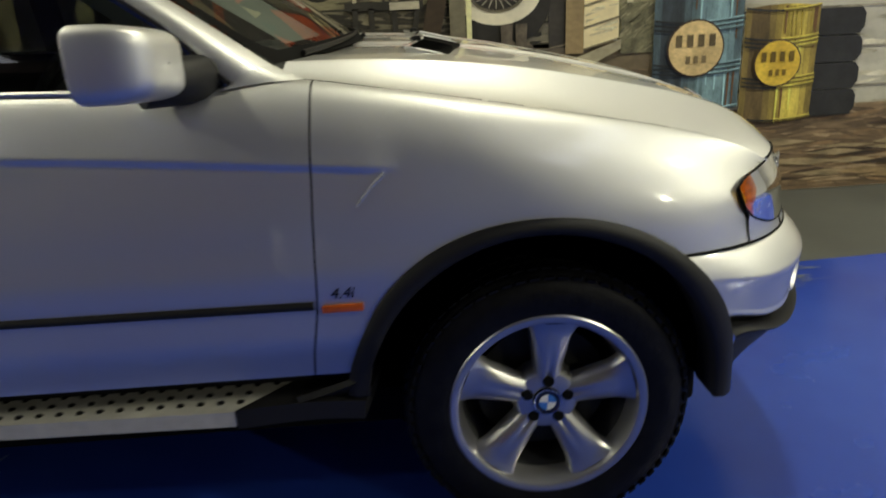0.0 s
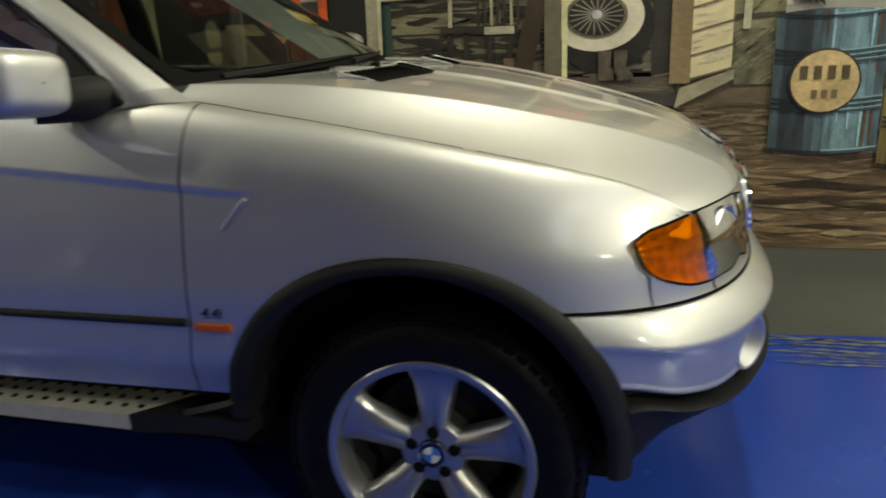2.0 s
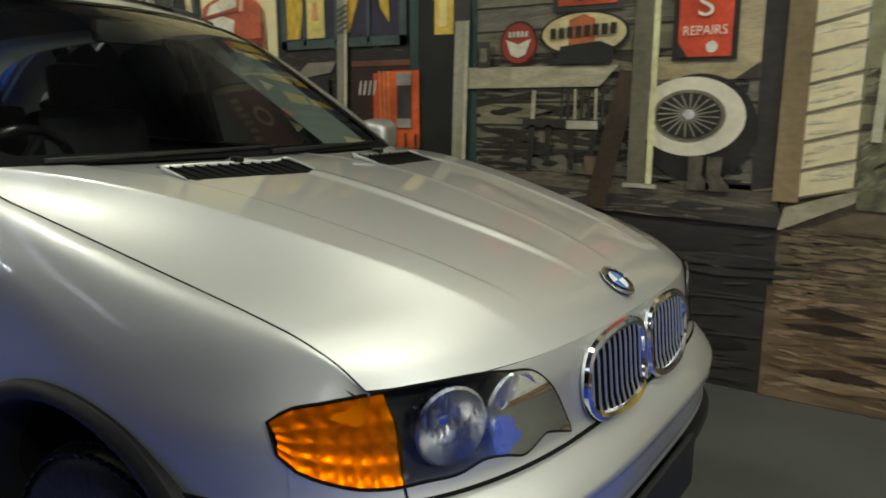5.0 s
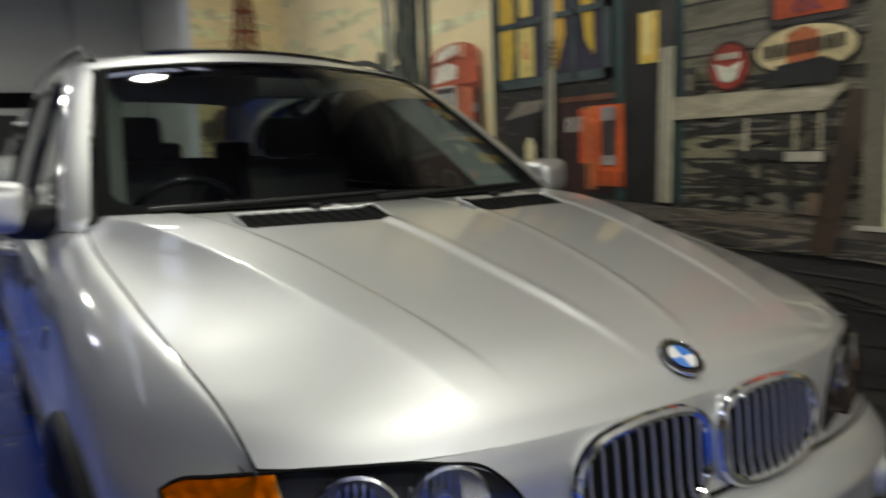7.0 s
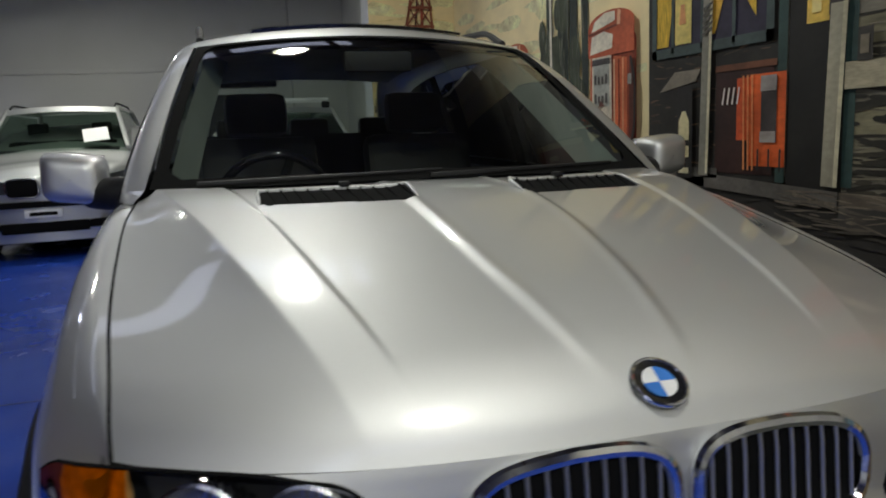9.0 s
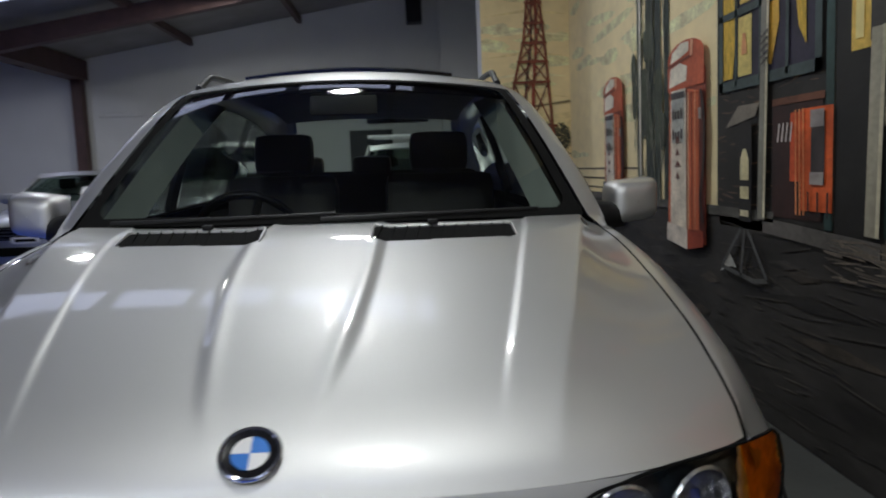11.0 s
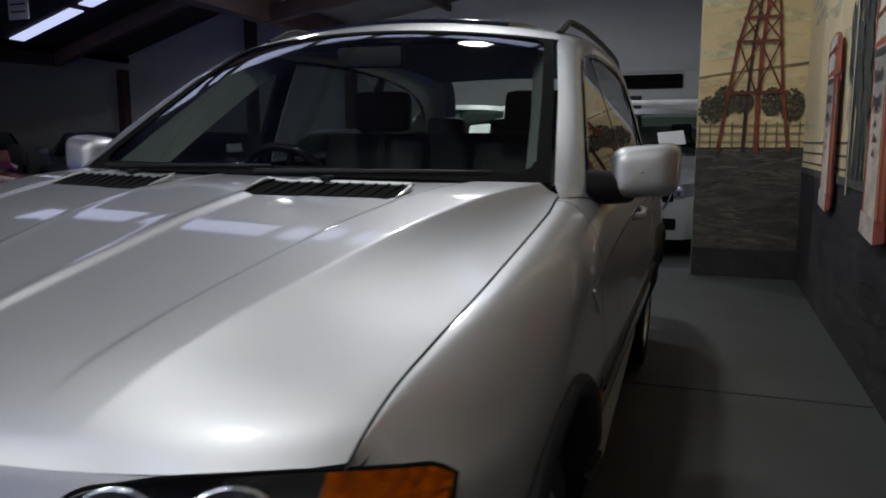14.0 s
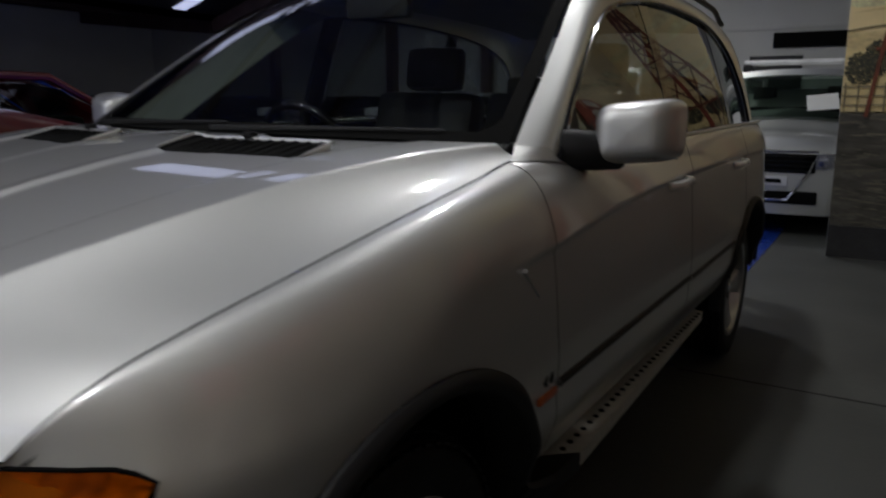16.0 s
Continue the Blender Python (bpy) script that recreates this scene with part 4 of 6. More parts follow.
# rows of daylight panels: three over the near bay, one over the far bay
for x, (a, za), (b, zb), w, mat in ((-8.2, ROOF[3], ROOF[4], 0.32, M_SKYNEAR), (-3.95, ROOF[3], ROOF[4], 0.50, M_SKYNEAR), (2.4, ROOF[3], ROOF[4], 0.50, M_SKYNEAR), (-9.6, ROOF[1], ROOF[2], 0.32, M_SKY)):
    seg = max(int((b - a) / 1.5), 1)
    for k in range(seg):
        t0, t1 = (k + 0.06) / seg, (k + 0.94) / seg
        y0, y1 = a + (b - a) * t0, a + (b - a) * t1
        if y1 < 1.86:
            beam("skylight", (x, y0, za + (zb - za) * t0 - 0.012), (x, y1, za + (zb - za) * t1 - 0.012), w, 0.02, mat, "translucent daylight panel in the roof", "skylight")
for (a, za), (b, zb) in zip(ROOF, ROOF[1:]):
    seg = max(int((b - a) / 1.9), 1)
    for k in range(seg + 1):
        y = a + (b - a) * k / seg
        z = za + (zb - za) * k / seg
        beam("purlin", (BACK_X, y + 0.05, z - 0.02), (FRONT_X, y + 0.05, z - 0.02), 0.08, 0.12, M_STEEL, "brown steel purlin")
beam("valley_beam", (BACK_X, -5.7, 3.46), (FRONT_X, -5.7, 3.46), 0.30, 0.34, M_STEEL, "dark steel valley beam")
for y in (-5.7, -8.0, -11.4):
    tagged(part("post", boxm(BACK_X + 0.02, BACK_X + 0.22, y - 0.09, y + 0.09, -0.01, roof_z(y) - 0.3), M_STEEL, smooth=False), "dark steel wall post", "post", kind="structure")


def high_bay(x, y, watts, colour=(1.0, 0.97, 0.91)):
    """A hanging reflector lamp, for those seen and those added out of view."""
    z = roof_z(y) - 0.36
    ob = thing("ceiling_lamp", "round hanging high-bay lamp, switched on", "lamp", "high-bay lamps", at=(x, y, z))
    part("shade", lathe([(0.0, 0.19), (0.02, 0.20), (0.16, 0.15), (0.20, 0.07), (0.30, 0.06), (0.30, 0.0)], 28, "z"), M_ALU, ob)
    part("glowing_disc", lathe([(0.012, 0.0), (0.012, 0.15)], 28, "z"), M_LAMPGLOW, ob)
    part("rod", tube([(0, 0, 0.29), (0, 0, 0.37)], 0.012, 6), M_STEEL, ob)
    disc_lamp("lamp_light", x, y, z - 0.01, watts, colour, 0.27)
    return ob


# Lamps beyond x 4 are out of view, added to brighten fender and mural.
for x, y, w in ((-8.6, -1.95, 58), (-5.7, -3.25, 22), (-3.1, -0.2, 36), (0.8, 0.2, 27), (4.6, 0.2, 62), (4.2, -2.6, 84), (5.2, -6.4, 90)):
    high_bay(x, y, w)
high_bay(-9.7, -6.6, 18, (0.66, 0.67, 1.0))
# ---- the mural ----
mural = thing("mural", "painted mural of an old roadside filling station", "mural")


def art(colour, vary=0.3, scale=5.0, stretch=(1, 1, 1)):
    lift = min(1.3 if max(colour) > 0.5 else 1.08, 0.9 / max(colour))
    colour = tuple(c * lift for c in colour)
    key = "mural_paint_%s" % "_".join("%03d" % int(c * 1000) for c in (*colour, vary, scale, stretch[0]))
    mat = bpy.data.materials.get(key)
    if mat:
        return mat
    # brush strokes, blotches and fine speckle over the paint's own colour
    mat, nt, bs = nodes_of(key)
    rp, _ = noise_ramp(nt, scale, 0.28, 0.72, tuple(c * (1 - vary) for c in colour), tuple(min(c * (1 + vary), 1) for c in colour), stretch=stretch)
    r2, _ = noise_ramp(nt, scale * 5, 0.30, 0.62, (0.55, 0.53, 0.50), (1.06, 1.05, 1.02), 6.0, stretch=(stretch[0], 1, max(stretch[2], 1.6)))
    r3, _ = noise_ramp(nt, 1.1, 0.25, 0.6, (0.72, 0.72, 0.70), (1.0, 1.0, 1.0), 3.0)
    last = rp
    for r in (r2, r3):
        mx = nt.nodes.new("ShaderNodeMix")
        mx.data_type, mx.blend_type = "RGBA", "MULTIPLY"
        mx.inputs[0].default_value = 0.45 if vary > 0.16 else 0.18
        nt.links.new(last.outputs[0] if last is rp else last.outputs[2], mx.inputs[6])
        nt.links.new(r.outputs[0], mx.inputs[7])
        last = mx
    nt.links.new(last.outputs[2], bs.inputs["Base Color"])
    bs.inputs["Roughness"].default_value = 0.62
    return mat


def daub(name, pts, colour, layer=1, vary=0.3, scale=5.0, stretch=(1, 1, 1), pier=False, label=""):
    """A flat painted shape on the wall (along, height) or on the pier's face."""
    bm = bmesh.new()
    off = 0.004 * layer
    vs = [bm.verts.new((PIER_X + off, a, z) if pier else (a, WALL_Y - off, z)) for a, z in pts]
    bm.faces.new(vs)
    bmesh.ops.triangulate(bm, faces=bm.faces)
    return part(name, bm, art(colour, vary, scale, stretch), mural, label, smooth=False)


def rect(name, a, b, z0, z1, colour, layer=1, **k):
    return daub(name, [(a, z0), (b, z0), (b, z1), (a, z1)], colour, layer, **k)


def oval(name, a, z, ra, rz, colour, layer=1, n=28, **k):
    return daub(name, [(a + ra * math.cos(t), z + rz * math.sin(t)) for t in span(0, 2 * math.pi, n + 1)[:-1]], colour, layer, **k)


def stripe(name, p, q, w, colour, layer=2, **k):
    (a, b), (c, d) = p, q
    l = math.hypot(c - a, d - b)
    nx, nz = -(d - b) / l * w / 2, (c - a) / l * w / 2
    return daub(name, [(a + nx, b + nz), (c + nx, d + nz), (c - nx, d - nz), (a - nx, b - nz)], colour, layer, **k)


CREAM, DIRT, DARK = (0.80, 0.67, 0.39), (0.17, 0.115, 0.07), (0.035, 0.035, 0.035)
rect("sky", PIER_X + 0.01, -2.3, 0.98, 4.9, CREAM, 1, vary=0.12, scale=1.2)
rect("board_wall", -2.3, 0.62, 0.9, 4.9, (0.10, 0.09, 0.075), 1, vary=0.35, scale=3, stretch=(1, 1, 7))
rect("meadow", 0.88, 1.12, 0.925, 4.9, (0.28, 0.26, 0.15), 1, vary=0.35)
rect("pale_wall", 1.12, 8.9, 0.42, 4.9, (0.46, 0.44, 0.38), 1, vary=0.2, scale=2)
rect("dirt", 0.60, 8.9, 0.0, 0.5, DIRT, 2, vary=0.55, scale=2.2, stretch=(1, 1, 5))
rect("dark_dirt", PIER_X + 0.01, 0.62, 0.0, 0.98, (0.035, 0.032, 0.03), 1, vary=0.5, scale=2.0, stretch=(1, 1, 3))
rect("dirt_bank", 0.62, 1.12, 0.4, 0.92, (0.17, 0.13, 0.08), 1, vary=0.5, scale=4)
TIMBER, PALE, SOOT, RED = (0.30, 0.24, 0.14), (0.52, 0.48, 0.34), (0.016, 0.016, 0.016), (0.42, 0.05, 0.02)
# boarding behind the porch: one painted board after another
for i in range(9):
    z = 0.93 + 0.115 * i
    rect("painted_board", -0.93, 0.60, z, z + 0.105, (0.17 + 0.02 * (i % 3), 0.155 + 0.018 * (i % 3), 0.12), 2, vary=0.45, scale=4, stretch=(1, 1, 5))
for i in range(10):
    stripe("board_joint", (-0.93, 0.928 + 0.115 * i), (0.50, 0.928 + 0.115 * i), 0.008, (0.03, 0.027, 0.02), 2.8)
rect("porch_shadow", 0.50, 0.60, 0.90, 2.4, (0.04, 0.035, 0.03), 3, vary=0.4)
rect("sunlit_boarding", 0.07, 0.50, 1.37, 1.47, (0.44, 0.36, 0.21), 3, vary=0.3, stretch=(1, 1, 4))
rect("sunlit_boarding", 0.395, 0.50, 1.47, 2.4, (0.46, 0.38, 0.23), 3, vary=0.3, stretch=(1, 1, 4))
daub("porch_shadow", [(0.40, 1.37), (0.50, 1.37), (0.50, 1.44)], (0.06, 0.05, 0.04), 4)
# doorway with teal frame and lit lamp
rect("doorway", -1.24, -0.93, 0.93, 3.2, (0.012, 0.011, 0.010), 2, vary=0.5)
for a in (-1.30, -0.93):
    rect("door_frame", a, a + 0.055, 0.95, 3.2, (0.035, 0.07, 0.065), 3, vary=0.35, stretch=(1, 1, 0.3))
rect("lamp_glow", -1.14, -1.02, 1.62, 1.86, (0.85, 0.50, 0.10), 3, vary=0.3)
rect("lamp_core", -1.11, -1.06, 1.66, 1.86, (1.0, 0.80, 0.32), 4, vary=0.15)
# shop front: window with curtains, drinks cooler
rect("shop_front", -2.32, -1.30, 0.95, 3.2, (0.020, 0.018, 0.016), 2, vary=0.5)
rect("window_glass", -2.24, -1.36, 1.62, 2.5, (0.03, 0.025, 0.05), 3, vary=0.4)
rect("lit_pane", -2.06, -1.92, 1.64, 1.92, (0.80, 0.62, 0.20), 4, vary=0.2)
rect("lit_pane", -2.04, -1.94, 1.98, 2.3, (0.70, 0.50, 0.12), 4, vary=0.2)
daub("lamp_shade", [(-2.02, 1.74), (-1.96, 1.74), (-1.975, 1.84), (-2.005, 1.84)], (0.62, 0.28, 0.12), 5)
daub("curtain", [(-2.23, 1.64), (-2.12, 1.64), (-2.07, 1.95), (-2.10, 2.4), (-2.23, 2.4)], (0.55, 0.36, 0.04), 4, vary=0.4, scale=14, stretch=(6, 1, 1))
daub("curtain", [(-1.78, 1.66), (-1.73, 1.66), (-1.66, 1.84), (-1.70, 2.3), (-1.78, 2.3)], (0.60, 0.34, 0.05), 4, vary=0.35)
daub("curtain", [(-1.58, 2.2), (-1.45, 2.2), (-1.44, 1.70), (-1.50, 1.78)], (0.55, 0.36, 0.04), 4, vary=0.4, scale=14, stretch=(6, 1, 1))
for a, b, z0, z1 in ((-2.27, -1.32, 1.58, 1.63), (-2.27, -1.32, 1.93, 1.965), (-2.27, -2.225, 1.58, 2.5), (-1.37, -1.32, 1.58, 2.5), (-1.84, -1.80, 1.6, 2.5), (-2.09, -2.065, 1.6, 2.5), (-1.60, -1.575, 1.6, 2.5)):
    rect("window_bar", a, b, z0, z1, (0.06, 0.085, 0.085), 5, vary=0.3)
rect("counter_top", -1.72, -1.30, 1.47, 1.50, (0.16, 0.06, 0.03), 4)
rect("cooler", -1.72, -1.32, 0.98, 1.47, (0.035, 0.012, 0.010), 3, vary=0.5)
rect("cooler_side", -1.56, -1.47, 1.14, 1.43, (0.55, 0.08, 0.02), 4, vary=0.3)
rect("cooler_front", -1.47, -1.24, 1.02, 1.44, (0.62, 0.10, 0.02), 4, vary=0.3)
for a in (-1.50, -1.47, -1.44):
    stripe("cooler_edge", (a, 1.00), (a - 0.012, 1.44), 0.012, (0.70, 0.22, 0.08), 5)
rect("cooler_window", -1.39, -1.29, 1.13, 1.42, (0.05, 0.04, 0.04), 5, vary=0.6)
rect("cooler_panel", -1.39, -1.29, 1.36, 1.43, (0.30, 0.27, 0.26), 6, vary=0.4)
rect("cooler_panel", -1.39, -1.29, 1.13, 1.18, (0.34, 0.30, 0.28), 6, vary=0.4)
for i in range(3):
    stripe("cooler_slot", (-1.40 + 0.07 * i, 1.0), (-1.40 + 0.07 * i, 1.10), 0.012, SOOT, 6)
for i in range(4):
    stripe("white_script", (-1.66 + 0.035 * i, 1.31), (-1.645 + 0.035 * i, 1.39), 0.011, (0.60, 0.55, 0.50), 5)
daub("counter_roof", [(-2.20, 1.40), (-1.88, 1.44), (-1.84, 1.50), (-2.06, 1.50)], (0.24, 0.21, 0.17), 4)
# tall post before the shop, barber band
stripe("post", (-1.80, 0.96), (-1.75, 2.6), 0.075, (0.26, 0.25, 0.21), 6, stretch=(1, 1, 0.4))
stripe("post_light", (-1.77, 0.97), (-1.72, 2.6), 0.02, PALE, 7)
for i in range(5):
    stripe("rope", (-1.81, 1.66 + 0.03 * i), (-1.73, 1.69 + 0.03 * i), 0.012, (0.10, 0.09, 0.08), 8)
# oil stand
rect("oil_stand", -2.02, -1.89, 0.94, 1.42, (0.02, 0.018, 0.018), 7)
daub("oil_sign", [(-2.0, 1.14), (-1.91, 1.14), (-1.91, 1.24), (-1.94, 1.29), (-1.97, 1.29), (-2.0, 1.24)], (0.62, 0.54, 0.32), 8)
rect("oil_sign", -2.0, -1.91, 1.05, 1.11, (0.62, 0.54, 0.32), 8)
rect("oil_sign", -2.0, -1.91, 0.965, 0.995, (0.55, 0.50, 0.34), 8)
for p, q in (((-2.22, 0.69), (-2.0, 0.90)), ((-1.73, 0.68), (-1.93, 0.90)), ((-2.0, 0.66), (-1.96, 0.90)), ((-2.22, 0.69), (-1.86, 0.66)), ((-1.86, 0.66), (-1.73, 0.68))):
    stripe("stand_leg", p, q, 0.022, (0.10, 0.10, 0.10), 7)
daub("paper", [(-2.24, 0.66), (-2.12, 0.70), (-2.05, 0.70), (-2.15, 0.78)], (0.45, 0.45, 0.42), 6)


def pump(a, w, z0, z1):
    """A painted petrol pump: rounded two-tier head, pale front, red flank with shade lines."""
    def dome(p, q, low, top):
        return [(a + p * w, low), (a + q * w, low)] + [(a + ((p + q) / 2 + (q - p) / 2 * math.cos(t)) * w, top - 0.09 + 0.09 * math.sin(t)) for t in span(0, math.pi, 12)]
    daub("pump_body", dome(0.10, 1.0, z0, z1 - 0.11), (0.30, 0.055, 0.025), 7, vary=0.35, scale=7, stretch=(2, 1, 0.5))
    daub("pump_flank", [(a + 0.58 * w, z0 + 0.03), (a + 0.84 * w, z0 + 0.03), (a + 0.84 * w, z1 - 0.30), (a + 0.58 * w, z1 - 0.28)], (0.55, 0.13, 0.055), 8, vary=0.3, scale=7, stretch=(2, 1, 0.5))
    daub("pump_shade", [(a + 0.86 * w, z0 + 0.02), (a + 0.99 * w, z0 + 0.04), (a + 0.99 * w, z1 - 0.32), (a + 0.88 * w, z1 - 0.30)], (0.12, 0.025, 0.015), 8, vary=0.4)
    daub("pump_edge", [(a + 0.04 * w, z0 + 0.05), (a + 0.13 * w, z0 + 0.05), (a + 0.15 * w, z1 - 0.24), (a + 0.10 * w, z1 - 0.26)], (0.50, 0.13, 0.06), 8.2, vary=0.3)
    daub("pump_face", [(a + 0.11 * w, z0 + 0.06), (a + 0.54 * w, z0 + 0.04), (a + 0.54 * w, z1 - 0.25), (a + 0.14 * w, z1 - 0.27)], (0.60, 0.53, 0.44), 8.4, vary=0.25, scale=8)
    daub("pump_head", dome(0.06, 0.98, z1 - 0.27, z1), (0.46, 0.10, 0.045), 8.6, vary=0.3)
    daub("pump_head_light", [(a + 0.10 * w, z1 - 0.25), (a + 0.56 * w, z1 - 0.23), (a + 0.58 * w, z1 - 0.15), (a + 0.40 * w, z1 - 0.12), (a + 0.14 * w, z1 - 0.14)], (0.66, 0.58, 0.49), 9, vary=0.25)
    daub("pump_cap", [(a + 0.14 * w, z1 - 0.11), (a + 0.40 * w, z1 - 0.09), (a + 0.62 * w, z1 - 0.07), (a + 0.62 * w, z1 - 0.015), (a + 0.42 * w, z1 - 0.01), (a + 0.20 * w, z1 - 0.05)], (0.68, 0.58, 0.48), 9, vary=0.3)
    stripe("head_seam", (a + 0.08 * w, z1 - 0.125), (a + 0.66 * w, z1 - 0.10), 0.014, (0.20, 0.05, 0.03), 9.5)
    daub("pump_light", [(a + 0.66 * w, z1 - 0.10), (a + 0.72 * w, z1 - 0.10), (a + 0.74 * w, z1 - 0.02), (a + 0.68 * w, z1 - 0.01)], (0.72, 0.36, 0.22), 9.4)
    rect("pump_dial", a + 0.17 * w, a + 0.50 * w, z1 - 0.58, z1 - 0.28, (0.42, 0.43, 0.40), 9, vary=0.3)
    rect("dial_top", a + 0.15 * w, a + 0.52 * w, z1 - 0.32, z1 - 0.285, (0.06, 0.055, 0.06), 9.6)
    rnd = random.Random(int(w * 1000))
    for row in range(2):
        for i in range(4):
            h = 0.052
            rect("dial_mark", a + (0.20 + 0.075 * i) * w, a + (0.245 + 0.075 * i) * w, z1 - 0.56 + 0.12 * row, z1 - 0.56 + 0.12 * row + h * rnd.uniform(0.7, 1.2), (0.10, 0.09, 0.09), 10)
    for i in range(4):
        daub("face_mark", [(a + 0.28 * w, z0 + 0.36 + 0.07 * i), (a + (0.38 + 0.03 * (i % 2)) * w, z0 + 0.37 + 0.07 * i), (a + 0.33 * w, z0 + 0.405 + 0.07 * i)], (0.16, 0.07, 0.06), 10)
    for k, c in ((0.60, (0.75, 0.40, 0.25)), (0.69, (0.26, 0.05, 0.025)), (0.77, (0.70, 0.27, 0.14))):
        stripe("pump_line", (a + k * w, z0 + 0.05), (a + k * w, z1 - 0.30), 0.018 * w / 0.6, c, 9)
    hose = [(a + 0.92 * w, z1 - 0.30), (a + 1.0 * w, z1 - 0.46), (a + 0.99 * w, z1 - 0.68), (a + 0.90 * w, z0 + 0.26), (a + 0.97 * w, z0 + 0.12)]
    for p, q in zip(hose, hose[1:]):
        stripe("pump_hose", p, q, 0.024, (0.03, 0.02, 0.02), 10)
    rect("nozzle", a + 0.88 * w, a + 0.95 * w, z1 - 0.46, z1 - 0.40, (0.34, 0.32, 0.30), 11)
    daub("pump_foot", [(a + 0.02 * w, z0 - 0.02), (a + 0.58 * w, z0 - 0.05), (a + 0.58 * w, z0 + 0.07), (a + 0.04 * w, z0 + 0.09)], (0.56, 0.50, 0.44), 9.6, vary=0.35)
    daub("pump_foot", [(a + 0.58 * w, z0 - 0.05), (a + 0.98 * w, z0 - 0.01), (a + 0.96 * w, z0 + 0.08), (a + 0.58 * w, z0 + 0.07)], (0.34, 0.06, 0.03), 9.6, vary=0.35)


pump(-3.02, 0.60, 0.775, 1.93)
pump(-4.50, 0.56, 0.80, 1.90)
# cactus, pipe and posts between the pumps
for a, z1, w in ((-3.62, 2.6, 0.10), (-3.40, 3.3, 0.16), (-3.25, 2.4, 0.12), (-3.08, 3.0, 0.09)):
    stripe("cactus", (a, 0.95), (a + 0.02, z1), w, (0.03, 0.04, 0.035), 3, vary=0.5)
stripe("pole", (-3.58, 0.9), (-3.56, 4.0), 0.035, (0.55, 0.52, 0.44), 5)
for i in range(14):
    random.seed(40 + i)
    a, z = random.uniform(-3.75, -3.15), random.uniform(1.4, 2.1)
    oval("leaf_clump", a, z, random.uniform(0.05, 0.12), random.uniform(0.08, 0.18), (0.05, 0.06, 0.04), 4 + 0.02 * i, n=9, vary=0.5)
for i in range(3):
    stripe("far_fence", (PIER_X + 0.03, 1.04 + 0.08 * i), (-3.6, 1.04 + 0.08 * i), 0.014, (0.16, 0.13, 0.08), 2)
rect("ground_edge", PIER_X + 0.02, -1.70, 0.95, 1.0, (0.10, 0.095, 0.085), 4, vary=0.5, stretch=(1, 1, 4))
daub("porch_edge", [(-1.80, 0.90), (-0.94, 0.86), (-0.94, 0.93), (-1.80, 0.97)], (0.12, 0.11, 0.10), 4, vary=0.5)
random.seed(5)
for i in range(26):
    a, z = random.uniform(-5.2, 0.3), random.uniform(0.08, 0.80)
    l = random.uniform(0.25, 0.9)
    daub("ground_streak", [(a, z), (a + l * 0.5, z - 0.02), (a + l, z + 0.01), (a + l * 0.5, z + random.uniform(0.015, 0.05))], random.choice(((0.055, 0.045, 0.036), (0.045, 0.042, 0.04), (0.022, 0.020, 0.019))), 2.12 + 0.02 * i, vary=0.5, scale=6, stretch=(1, 1, 3))
for i in range(60):
    a, z = random.uniform(0.62, 3.4), random.uniform(0.05, 0.42)
    l = random.uniform(0.2, 0.6)
    daub("dirt_streak", [(a, z), (a + l * 0.5, z - 0.018), (a + l, z), (a + l * 0.5, z + random.uniform(0.012, 0.035))], random.choice(((0.26, 0.18, 0.10), (0.05, 0.03, 0.02), (0.30, 0.23, 0.14), (0.035, 0.022, 0.016))), 3.1 + 0.02 * i, vary=0.5, scale=6, stretch=(1, 1, 3))
# porch: left post, railing, chair, pail, leaning plank, front post
stripe("porch_post", (-0.985, 0.95), (-0.965, 1.68), 0.075, (0.40, 0.37, 0.28), 6, stretch=(1, 1, 0.3))
stripe("post_light", (-0.945, 0.95), (-0.925, 1.68), 0.022, PALE, 7)
stripe("upper_post", (-0.965, 1.64), (-0.96, 3.4), 0.10, (0.05, 0.045, 0.04), 5)
daub("railing", [(-0.92, 1.34), (-0.20, 1.345), (-0.11, 1.44), (-0.92, 1.445)], (0.46, 0.41, 0.29), 6, vary=0.3, scale=6, stretch=(1, 1, 4))
rect("lantern", -0.86, -0.79, 1.445, 1.57, (0.05, 0.045, 0.04), 7, vary=0.4)
rect("lantern_glass", -0.845, -0.805, 1.47, 1.54, (0.20, 0.17, 0.12), 8)
daub("cushion", [(-0.42, 1.45), (-0.14, 1.45), (-0.13, 1.52), (-0.20, 1.55), (-0.40, 1.53)], (0.02, 0.02, 0.02), 9)
rect("chair_seat", -0.60, -0.18, 1.15, 1.19, (0.03, 0.028, 0.024), 5, vary=0.4)
rect("chair_seat_light", -0.36, -0.20, 1.145, 1.185, (0.50, 0.46, 0.36), 6)
for a, b, c, d in ((-0.56, 0.93, -0.545, 1.16), (-0.46, 0.97, -0.46, 1.16), (-0.24, 0.99, -0.21, 1.16), (-0.33, 0.95, -0.34, 1.16)):
    stripe("chair_leg", (a, b), (c, d), 0.030, (0.03, 0.027, 0.022), 5)
for i in range(7):
    stripe("chair_spindle", (-0.39 + 0.035 * i, 1.19), (-0.39 + 0.035 * i, 1.335), 0.014, (0.42, 0.38, 0.25) if i in (2, 5) else (0.04, 0.035, 0.028), 5)
stripe("chair_spindle", (-0.545, 1.19), (-0.54, 1.33), 0.022, (0.45, 0.40, 0.30), 5)
stripe("leaning_plank", (-0.20, 0.78), (-0.05, 1.41), 0.10, (0.055, 0.036, 0.022), 8, vary=0.5, stretch=(1, 1, 0.4))
